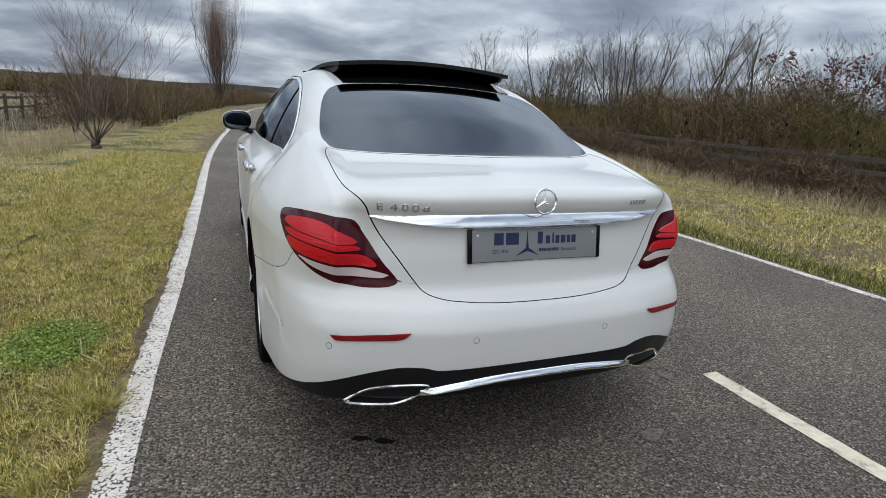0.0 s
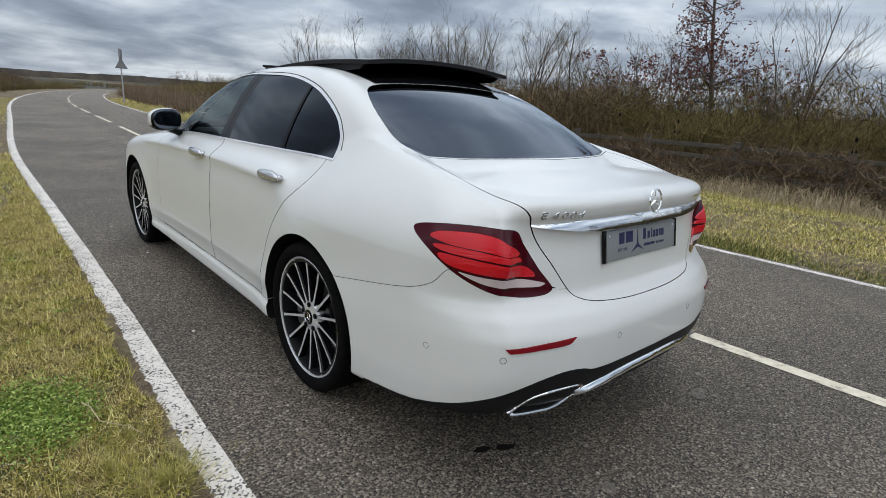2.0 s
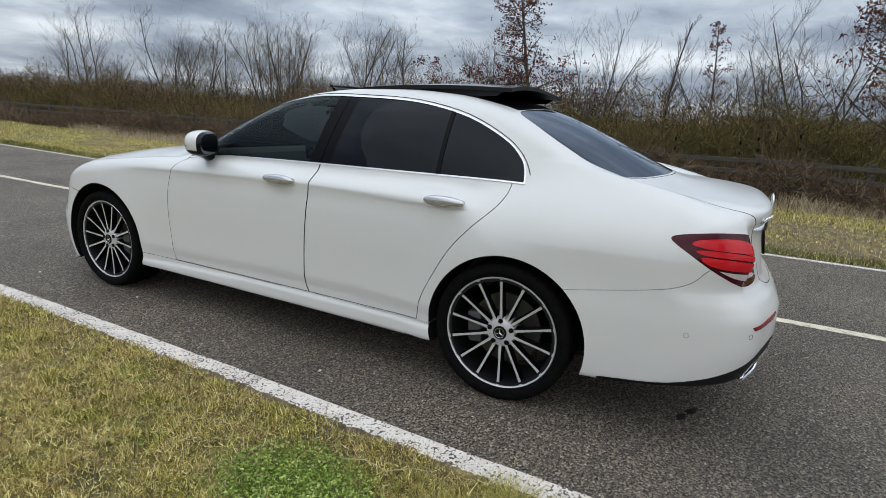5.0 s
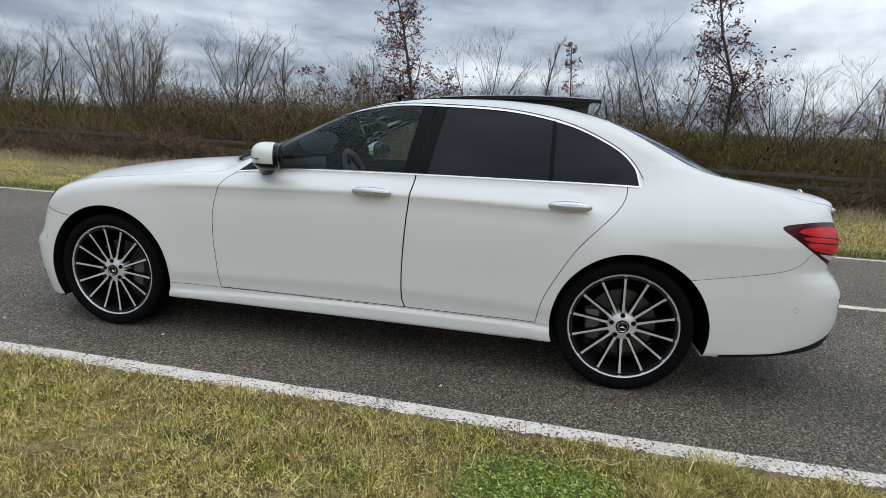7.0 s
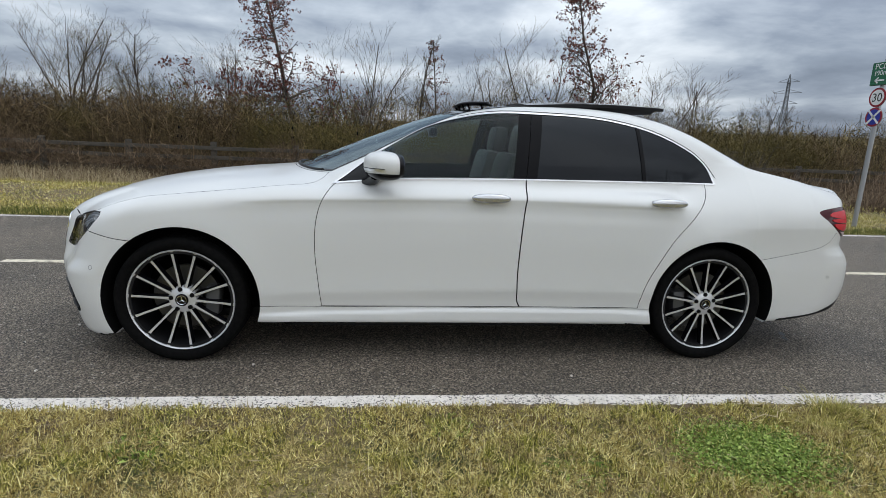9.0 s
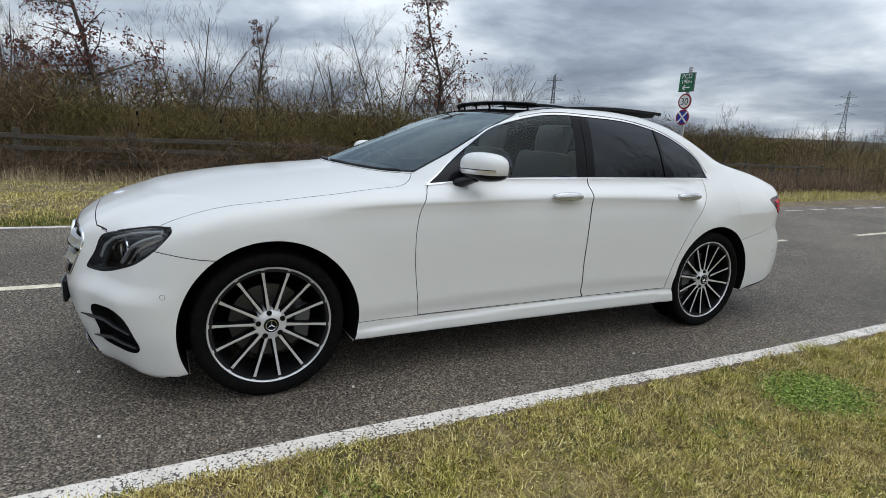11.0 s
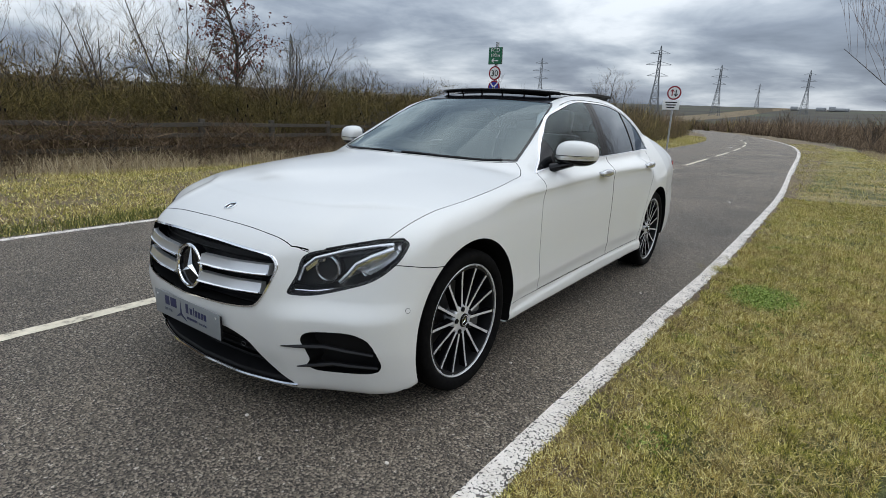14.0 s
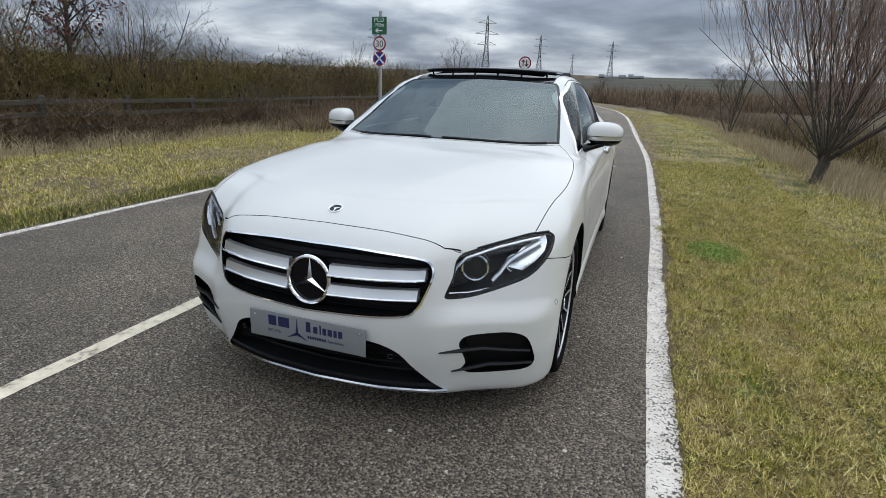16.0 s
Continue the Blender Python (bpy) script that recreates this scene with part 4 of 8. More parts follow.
for a, b in zip(rows, rows[1:]):
    for k in range(4):
        bm.faces.new((a[k], a[(k + 1) % 4], b[(k + 1) % 4], b[k]))
bm.faces.new(rows[0]), bm.faces.new(rows[-1])
part("underfloor_blocker", bm, M["trim"], car, "flat black tray under the floor, added unseen to block light", smooth=False)

# ---- car: glazing, bright trim ----
for flip in (False, True):
    chrome = boolean(shell(DLO, "side", 0.45, 1.2, flip, proud), prism(DLO_IN, "side", 0.4, 1.3, flip), "DIFFERENCE")
    panel("window_trim", chrome, [M["bright_trim"]], None, "polished chrome window surround")
    fit_in = grown(DLO_IN, 0.004)
    front = clipped(fit_in, (-0.338, 1.40), (-0.278, 1.0))
    corner = clipped(front, (0.425, 1.25), (0.455, 0.95))
    front_pane = clipped(front, (0.455, 0.95), (0.425, 1.25))
    post_a = clipped(clipped(fit_in, (-0.278, 1.0), (-0.338, 1.40)), (-0.408, 1.40), (-0.348, 1.0))
    post_b = clipped(clipped(fit_in, (-0.352, 1.0), (-0.412, 1.40)), (-0.476, 1.40), (-0.410, 1.0))
    rear = clipped(fit_in, (-0.410, 1.0), (-0.476, 1.40))
    rear_pane = clipped(rear, (-1.034, 1.40), (-1.040, 1.0))
    bar = clipped(clipped(rear, (-1.040, 1.0), (-1.034, 1.40)), (-1.056, 1.40), (-1.062, 1.0))
    quarter = clipped(rear, (-1.062, 1.0), (-1.056, 1.40))
    panel("window_pane", shell(front_pane, "side", 0.45, 1.2, flip), [M["glass"], M["clear"]], doors["f", flip], "clear side glass").visible_shadow = False
    panel("mirror_triangle", shell(corner, "side", 0.45, 1.2, flip), [M["black"]], doors["f", flip], "gloss black corner cover")
    panel("pillar_cover", shell(post_a, "side", 0.45, 1.2, flip), [M["pillar"]], doors["f", flip], "gloss black pillar cover")
    panel("pillar_cover", shell(post_b, "side", 0.45, 1.2, flip), [M["pillar"]], doors["r", flip], "gloss black pillar cover")
    panel("window_pane", shell(rear_pane, "side", 0.45, 1.2, flip), [M["privacy"], M["clear"]], doors["r", flip], "dark privacy glass").visible_shadow = False
    panel("window_divider", shell(bar, "side", 0.45, 1.2, flip, proud), [M["pillar"]], doors["r", flip])
    panel("quarter_pane", shell(quarter, "side", 0.45, 1.2, flip), [M["privacy"], M["clear"]], doors["r", flip], "dark privacy glass").visible_shadow = False
screen = panel("windscreen", shell(grown(SCREEN, 0.003), "top", 0.95, 1.7), [M["screen_glass"], M["clear"]], None, "clear greenish windscreen")
screen.visible_shadow = False
band = boolean(shell(grown(SCREEN, -0.001), "top", 0.95, 1.7, False, proud), prism(grown(SCREEN, -0.030), "top", 0.9, 1.8), "DIFFERENCE")
band.transform(Matrix.Translation((0, 0, -0.002)))
panel("screen_border", band, [M["black"]], screen, "black printed windscreen border")
backlight = panel("rear_window", shell(grown(BACKLIGHT, 0.003), "top", 1.0, 1.7), [M["rear_glass"], M["clear"]], None, "dark tinted rear window")
backlight.visible_shadow = False
ROOF = smooth_ring(mirrored([(0, 0.034), (-0.3, 0.026), (-0.515, -0.005, 1), (-0.512, -0.4), (-0.497, -0.85), (-0.462, -1.322, 1), (-0.25, -1.340), (0, -1.346)]), 6)
roof_glass = boolean(shell(ROOF, "top", 1.3, 1.7, False, proud), prism(ROOF_HOLE, "top", 1.2, 1.8), "DIFFERENCE")
panel("roof_panel", roof_glass, [M["black"]], None, "gloss black panoramic roof glass")


def loft(rows, close_u=False):
    """A bmesh of quads through rows of points."""
    bm = bmesh.new()
    vs = [[bm.verts.new(q) for q in r] for r in rows]
    n = len(vs[0])
    for a, b in zip(vs, vs[1:]):
        for k in range(n if close_u else n - 1):
            bm.faces.new((a[k], a[(k + 1) % n], b[(k + 1) % n], b[k]))
    return bm, vs


def slab(rows, thick):
    """A curved sheet with thickness, from rows of points."""
    top = [[Vector(q) for q in r] for r in rows]
    bm, vs = loft(top)
    low = [[bm.verts.new(q - Vector((0, 0, thick))) for q in r] for r in top]
    m_, n_ = len(top), len(top[0])
    for i in range(m_ - 1):
        for k in range(n_ - 1):
            bm.faces.new((low[i][k], low[i + 1][k], low[i + 1][k + 1], low[i][k + 1]))
    for i in range(m_ - 1):
        for k in (0, n_ - 1):
            bm.faces.new((vs[i][k], vs[i + 1][k], low[i + 1][k], low[i][k]))
    for k in range(n_ - 1):
        for i in (0, m_ - 1):
            bm.faces.new((vs[i][k], vs[i][k + 1], low[i][k + 1], low[i][k]))
    return bm


# the open sunroof lid rides up over the rear of the roof
rows = []
for i in range(15):
    u = i / 14
    y = -0.42 - 0.84 * u
    half = 0.505 - 0.03 * u
    rows.append([(half * s, y + 0.02 * abs(s) ** 3 * (1 - 2 * u), 1.474 + 0.034 * u - 0.032 * s * s - 0.012 * u * u + 0.012 * math.sin(math.pi * u)) for s in np.linspace(-1, 1, 21)])
lid = part("sunroof_lid", slab(rows, 0.020), M["black"], car, "gloss black sunroof glass, slid open")
lid.data.materials.append(M["trim"])
for face in lid.data.polygons:
    face.material_index = 0 if face.normal.z > 0.6 else 1
# added dark skirts close the lid-to-roof gap, standing for rails and shade
for s in (-1, 1):
    bm = bmesh.new()
    rows = []
    for x in (s * 0.468, s * 0.450):
        rows.append([bm.verts.new((x, y, z)) for y, z in ((-0.52, 1.448), (-0.80, 1.434), (-1.10, 1.418), (-1.20, 1.425), (-1.245, 1.456), (-1.10, 1.458), (-0.80, 1.458))])
    bm.faces.new(rows[0]), bm.faces.new(rows[1])
    for k in range(7):
        bm.faces.new((rows[0][k], rows[0][(k + 1) % 7], rows[1][(k + 1) % 7], rows[1][k]))
    part("lid_shade_skirt", bm, M["trim"], lid, "matt black skirt standing for rails and shade under the lid", smooth=False)
for s in (-1, 1):
    tube([(s * 0.44, -0.30, 1.425), (s * 0.44, -0.6, 1.440), (s * 0.44, -0.95, 1.452)], 0.012, M["trim"], "lid_arm", lid)
# wind deflector at the front edge of the opening
xs = np.linspace(-0.50, 0.50, 25)
bow = [(x, -0.075 - 0.10 * (x / 0.5) ** 4, 1.457 - 0.014 * (x / 0.5) ** 2) for x in xs]
deflector = tube(bow, 0.007, M["trim"], "wind_deflector", car, label="black raised sunroof wind deflector", sides=8, flat=1.6)
net = [[Vector((x, y + 0.004, z)) for x, y, z in bow], [Vector((x, y - 0.030, z - 0.014)) for x, y, z in bow]]
part("deflector_net", slab(net, 0.003), M["trim"], deflector, "black fabric deflector net")
for x in np.linspace(-0.44, 0.44, 6):
    k = 1.462 - 0.014 * (x / 0.5) ** 2
    yy = -0.075 - 0.10 * (x / 0.5) ** 4
    tube([(x, yy + 0.004, k), (x, yy - 0.028, k - 0.05)], 0.007, M["black"], "rib", deflector)
tube([(-0.48, -0.62, 1.437), (0, -0.62, 1.462), (0.48, -0.62, 1.437)], 0.006, M["trim"], "roof_seal", car)

# ---- lamps ----
TAIL_BANDS = (
    ((1.088, 0.876), (1.12, 0.893), (1.22, 0.902), (1.30, 0.893), (1.345, 0.868), (1.375, 0.834), (1.28, 0.852), (1.15, 0.862)),
    ((1.10, 0.850), (1.15, 0.854), (1.27, 0.845), (1.372, 0.826), (1.385, 0.812), (1.27, 0.826), (1.13, 0.838)),
    ((1.118, 0.824), (1.18, 0.824), (1.30, 0.812), (1.40, 0.79), (1.432, 0.758), (1.33, 0.772), (1.21, 0.785), (1.145, 0.800)),
)
TAIL_CLEAR = ((1.185, 0.777), (1.25, 0.770), (1.38, 0.755), (1.475, 0.733), (1.455, 0.720), (1.36, 0.725), (1.26, 0.745))
for flip in (False, True):
    lamp = panel("tail_light", pieces["tail", flip], [M["ruby_dark"]], None, "dark red tail lamp with brighter bands")
    for ring in TAIL_BANDS:
        panel("light_band", shell(grown(smooth_ring(ring, 5), 0.0035), "tail", 1.9, 2.6, flip, proud), [M["ruby"]], lamp, "bright red light band")
    panel("reverse_light", shell(grown(smooth_ring(TAIL_CLEAR, 5), -0.004), "tail", 1.9, 2.6, flip, proud), [M["clear_lens"]], lamp, "clear reversing lamp strip")
    refl = smooth_ring([(-0.728, 0.549, 1), (-0.60, 0.558), (-0.482, 0.567, 1), (-0.512, 0.546), (-0.60, 0.539), (-0.715, 0.534, 1)], 4)
    panel("reflector", shell(refl, "rear", 2.2, 2.9, flip, proud), [M["reflector_red"]], rear_bumper, "narrow red rear reflector")


def ball(radii, at, mat, name, parent, label="", power=2.0, cut=None, segs=(28, 16)):
    """A rounded solid: a superellipsoid with its half sizes; cut(co) may move its corners."""
    bm = bmesh.new()
    bmesh.ops.create_uvsphere(bm, u_segments=segs[0], v_segments=segs[1], radius=1)
    for q in bm.verts:
        c = q.co
        k = (abs(c.x) ** power + abs(c.y) ** power + abs(c.z) ** power) ** (-1 / power)
        c = c * k
        c = Vector((c.x * radii[0], c.y * radii[1], c.z * radii[2]))
        if cut:
            c = cut(c)
        q.co = c + Vector(at)
    return part(name, bm, mat, parent, label)


def disc_at(at, way, r, thick, mat, name, parent, label="", segs=24):
    m4 = Matrix.Translation(at) @ Vector(way).to_track_quat("Z", "Y").to_matrix().to_4x4()
    bm = bmesh.new()
    bmesh.ops.create_cone(bm, cap_ends=True, segments=segs, radius1=r, radius2=r, depth=thick, matrix=m4)
    return part(name, bm, mat, parent, label)


def ring_at(at, way, r, wire, mat, name, parent, label="", segs=40, sides=8):
    q = Vector(way).to_track_quat("Z", "Y")
    pts = [Vector(at) + q @ Vector((r * math.cos(2 * math.pi * k / segs), r * math.sin(2 * math.pi * k / segs), 0)) for k in range(segs)]
    return tube(pts, wire, mat, name, parent, True, label, sides)


def star_at(at, way, r, mat, name, parent, label="", up=(0, 0, 1), depth=None):
    """A plain three-pointed star with a ridge along each arm."""
    w = Vector(way).normalized()
    u = (Vector(up) - w * w.dot(Vector(up))).normalized()
    s = u.cross(w)
    bm = bmesh.new()
    top = bm.verts.new(Vector(at) + w * (depth or 0.16 * r))
    rim = []
    for k in range(6):
        a = math.pi / 3 * k
        rr = r if k % 2 == 0 else 0.16 * r
        rim.append(bm.verts.new(Vector(at) + (u * math.cos(a) + s * math.sin(a)) * rr))
    for k in range(6):
        bm.faces.new((top, rim[k], rim[(k + 1) % 6]))
    bm.faces.new(rim)
    return part(name, bm, mat, parent, label, smooth=False)


HH, HV, HW = AXES["head"]


def head_at(x, y, z, back=0.03):
    return Vector((x, y, z)) - HW * back


for flip in (False, True):
    sx = -1 if flip else 1
    lamp = panel("headlight", shell(grown(HEAD, -0.002), "head", 1.80, 2.6, flip), [M["lens"], M["clear"]], None, "clear headlamp with black bezel")
    lamp.visible_shadow = False
    def fl(q):
        return Vector((q[0] * sx, q[1], q[2]))
    wy = fl((-0.30, 0.95, 0.05))
    at = fl(head_at(-0.625, 2.078, 0.652, 0.055))
    bowl = disc_at(at - wy * 0.02, wy, 0.060, 0.03, M["lamp_dark"], "lamp_bowl", lamp)
    ring_at(at, wy, 0.050, 0.007, M["lamp_silver"], "projector_ring", lamp)
    ball((0.040, 0.040, 0.040), at, M["lens"], "projector_lens", lamp)
    disc_at(at - wy * 0.03, wy, 0.042, 0.01, M["lamp_silver"], "projector_reflector", lamp)
    at2 = fl(head_at(-0.765, 1.985, 0.660, 0.06))
    ring_at(at2, wy, 0.036, 0.006, M["lamp_silver"], "beam_ring", lamp)
    ball((0.028, 0.028, 0.028), at2, M["lens"], "beam_lens", lamp)
    disc_at(at2 - wy * 0.02, wy, 0.034, 0.01, M["lamp_silver"], "beam_reflector", lamp)
    brow1 = [(-0.535, 2.150, 0.612), (-0.545, 2.128, 0.665), (-0.575, 2.092, 0.700), (-0.677, 2.015, 0.736), (-0.76, 1.95, 0.755), (-0.820, 1.902, 0.766)]
    brow2 = [(-0.675, 2.060, 0.612), (-0.70, 2.042, 0.645), (-0.725, 2.018, 0.688), (-0.77, 1.975, 0.720), (-0.825, 1.91, 0.750)]
    tube([fl(head_at(*q, 0.020)) for q in brow1], 0.007, M["light_guide"], "light_guide", lamp, label="white light-guide strip", flat=1.2)
    tube([fl(head_at(*q, 0.020)) for q in brow2], 0.008, M["light_guide"], "light_guide", lamp, label="white light-guide strip", flat=1.2)
    tube([fl(head_at(*q, 0.018)) for q in [(-0.535, 2.165, 0.575), (-0.60, 2.118, 0.573), (-0.672, 2.072, 0.587)]], 0.004, M["lamp_silver"], "trim_strip", lamp)
    # silver reflector blades that fill the lamp behind the guides
    for name, path, drop, back in (("reflector_blade", brow1[1:], 0.030, 0.050), ("reflector_blade", brow2, 0.022, 0.045)):
        rows = [[fl(head_at(*q, 0.024)) for q in path], [fl(head_at(q[0] - 0.006, q[1], q[2] - 0.45 * drop, back)) for q in path], [fl(head_at(q[0] - 0.010, q[1], q[2] - drop, back + 0.004)) for q in path]]
        part(name, loft(rows)[0], M["lamp_silver"], lamp, "bright silver reflector blade")
    tail = [(-0.835, 1.875, 0.772), (-0.845, 1.885, 0.745), (-0.842, 1.915, 0.715), (-0.815, 1.955, 0.680), (-0.775, 1.99, 0.648)]
    rows = [[fl(head_at(*q, 0.018)) for q in tail], [fl(head_at(q[0] + 0.03, q[1] + 0.02, q[2] + 0.006, 0.045)) for q in tail], [fl(head_at(q[0] + 0.055, q[1] + 0.04, q[2] + 0.012, 0.058)) for q in tail]]
    part("reflector_blade", loft(rows)[0], M["lamp_silver"], lamp, "bright silver side reflector")
    # stepped bezel wings behind the lens
    for k in range(3):
        a, b = head_at(-0.66 - 0.05 * k, 2.05 - 0.045 * k, 0.705 + 0.014 * k, 0.05), head_at(-0.74 - 0.03 * k, 1.985 - 0.03 * k, 0.722 + 0.012 * k, 0.055)
        tube([fl(a), fl(b)], 0.012, M["lamp_dark"], "bezel_wing", lamp)
    back = boolean(boolean(inner, prism(grown(HEAD, -0.001), "head", 1.82, 2.6, flip), "INTERSECT"), prism(grown(HEAD, -0.02), "head", 1.835, 2.7, flip), "DIFFERENCE")
    panel("bezel", back, [M["lamp_dark"]], lamp, "dark headlamp bezel")

# black seals: over the headlamps and round the roof side of the windows
for flip in (False, True):
    sx = -1 if flip else 1
    ends = on_form("head", seen_along("head", HEAD_PTS[3:7]), 2.6, lift=0.0)
    tube([Vector((q.x * sx, q.y, q.z)) for q in ends], 0.0045, M["trim"], "lamp_seal", car, label="black rubber seal over the headlamp")
    arc = smooth_ring([(0.70, 0.975), (0.548, 1.084), (0.396, 1.184), (0.17, 1.306), (-0.155, 1.388), (-0.471, 1.398), (-0.835, 1.384), (-1.135, 1.324), (-1.365, 1.221), (-1.468, 1.128), (-1.497, 1.03)], 4)
    arc = arc[14:39]
    ends = on_form("side", arc, 1.2, lift=0.0005)
    tube([Vector((q.x * sx, q.y, q.z)) for q in ends], 0.0026, M["trim"], "window_seal", car, label="thin black rubber window seal", sides=5)

# ---- front grille and intakes ----
def nose_at(x, z, out=0.0):
    X = abs(x)
    return Vector((x, float(nose_y(z) - nose_a(X) - nose_b(X) * nose_h(z)) + out, z))


frame_g = boolean(shell(grown(GRILLE, 0.004), "front", 2.0, 2.6, False, proud), prism(grown(GRILLE, -0.009), "front", 1.9, 2.7), "DIFFERENCE")
grille = panel("grille", frame_g, [M["chrome"]], None, "black radiator grille with two silver louvres and a large star")
back = []
for z in np.linspace(0.47, 0.75, 6):
    back.append([nose_at(x, z, -0.085) for x in np.linspace(-0.49, 0.49, 15)])
part("backing", loft(back)[0], M["trim"], grille)
for z in np.linspace(0.50, 0.725, 10):
    tube([nose_at(x, z, -0.07) for x in np.linspace(-0.46, 0.46, 13)], 0.004, M["trim"], "mesh_bar", grille, sides=4)


def louvre(x0, x1, z0, z1, tall):
    rows = []
    for u in np.linspace(0, 1, 12):
        x, z = x0 + (x1 - x0) * u, z0 + (z1 - z0) * u
        sec = ((-0.030, 0.5 * tall), (-0.008, 0.46 * tall), (-0.004, 0.1 * tall), (0.004, -0.34 * tall), (-0.004, -0.5 * tall), (-0.03, -0.42 * tall))
        rows.append([nose_at(x, z, o) + Vector((0, 0, d)) for o, d in sec])
    bm, vs = loft(rows, True)
    bm.faces.new(vs[0])
    bm.faces.new(vs[-1])
    return bm


for s in (-1, 1):
    for z0, z1, xe in ((0.645, 0.655, 0.452), (0.572, 0.582, 0.432)):
        lv = part("louvre", louvre(s * 0.089, s * xe, z0, z1, 0.046), M["satin"], grille, "satin silver grille louvre")
        tube([nose_at(s * (0.09 + (xe - 0.09) * u), z0 + (z1 - z0) * u - 0.015, 0.004) for u in np.linspace(0, 1, 9)], 0.0045, M["chrome"], "chrome_edge", lv)
centre = Vector((0, 2.296, 0.598))
facing = Vector((0, 1, 0.10))
disc_at(centre - facing * 0.022, facing, 0.094, 0.03, M["black"], "star_backing", grille)
ring_at(centre, facing, 0.090, 0.0082, M["chrome"], "star_ring", grille, "polished chrome ring")
star_at(centre - facing * 0.004, facing, 0.088, M["chrome"], "star", grille, "polished chrome three-pointed star")
low = []
for z in np.linspace(0.16, 0.42, 5):
    low.append([nose_at(x, z, -0.11) for x in np.linspace(-0.56, 0.56, 15)])
lower_grille = part("lower_grille", loft(low)[0], M["trim"], front_bumper, "black lower air intake")
for z in (0.215, 0.25, 0.29, 0.33):
    tube([nose_at(x, z, -0.085) for x in np.linspace(-0.48, 0.48, 13)], 0.006, M["trim"], "intake_bar", front_bumper, sides=4)
rows = [[nose_at(x, 0.212, -0.09) for x in np.linspace(-0.5, 0.5, 17)], [nose_at(x, 0.196, -0.012) for x in np.linspace(-0.5, 0.5, 17)], [nose_at(x, 0.172, -0.006) for x in np.linspace(-0.52, 0.52, 17)]]
part("splitter", loft(rows)[0], M["trim"], front_bumper, "black front splitter")
tube([nose_at(x, 0.168, 0.008) for x in np.linspace(-0.535, 0.535, 25)], 0.0075, M["chrome"], "splitter_trim", front_bumper, label="chrome strip along the splitter", flat=0.8)
for s in (-1, 1):
    bk = [[nose_at(s * x, z, -0.075) for x in np.linspace(0.56, 0.86, 8)] for z in np.linspace(0.23, 0.44, 4)]
    part("intake_backing", loft(bk)[0], M["trim"], front_bumper)
    for tip, mid, end in (((0.515, 0.357), (0.66, 0.362), (0.825, 0.338)), ((0.552, 0.262), (0.68, 0.285), (0.832, 0.278))):
        pts = [nose_at(s * (tip[0] + (mid[0] - tip[0]) * u), tip[1] + (mid[1] - tip[1]) * u, 0.004 - 0.010 * u) for u in (0, 0.35, 0.7)]
        pts += [nose_at(s * (mid[0] + (end[0] - mid[0]) * u), mid[1] + (end[1] - mid[1]) * u, -0.008) for u in (0, 0.5, 1)]
        tube(pts, [0.002, 0.007, 0.009, 0.009, 0.008, 0.006], M["trim"], "intake_fin", front_bumper, label="black air intake fin", flat=1.5)

# ---- badges, plates, rear trim ----
badge_at = on_form("top", [(0, 2.085)], 1.3, lift=0.0015)[0]
badge_way = tuple(field_normal(np.array(badge_at)[None, :])[0][0])
disc_at(badge_at, badge_way, 0.029, 0.004, M["black"], "bonnet_badge", car, "round silver bonnet badge")
ring_at(badge_at + Vector(badge_way) * 0.002, badge_way, 0.027, 0.003, M["chrome"], "badge_ring", car)
star_at(badge_at + Vector(badge_way) * 0.002, badge_way, 0.024, M["chrome"], "badge_star", car, up=(0, 1, 0.0))
rear_star = ring_at((0, -2.533, 0.985), (0, -1, 0.12), 0.042, 0.0042, M["chrome"], "boot_star", boot_lid, "chrome star badge")
star_at((0, -2.530, 0.985), (0, -1, 0.12), 0.041, M["chrome"], "star", rear_star)


def bright_strip(half, top, low, out, name, parent, label):
    """A bright bar on the tail whose face leans back from its proud lower edge."""
    rows = []
    for x in np.linspace(-half, half, 41):
        zt, zb = float(top(abs(x))), float(low(abs(x)))
        a, b = on_form("rear", [(x, zt), (x, zb)], 2.9)
        o = out * min(1.0, (half - abs(x)) / 0.05 + 0.25)
        y0 = min(a.y, b.y + 0.01)
        sec = ((zt, a.y - 0.001), (zt - 0.12 * (zt - zb), a.y - 0.35 * o), (zb + 0.25 * (zt - zb), min(a.y, b.y) - 0.92 * o), (zb + 0.08 * (zt - zb), min(a.y, b.y) - o), (zb, min(a.y, b.y) - 0.75 * o), (zb + 0.002, max(a.y, b.y) + 0.006), (zt, max(a.y, b.y) + 0.006))
        rows.append([Vector((x, yy, zz)) for zz, yy in sec])
    bm, vs = loft(rows, True)
    bm.faces.new(vs[0])
    bm.faces.new(vs[-1])
    return part(name, bm, M["bright"], parent, label)


bright_strip(0.592, curve_of((0, 0.937), (0.3, 0.936), (0.5, 0.933), (0.6, 0.929)), curve_of((0, 0.890), (0.2, 0.891), (0.36, 0.895), (0.48, 0.908), (0.6, 0.923)), 0.014, "boot_strip", boot_lid, "chrome strip across the boot lid")


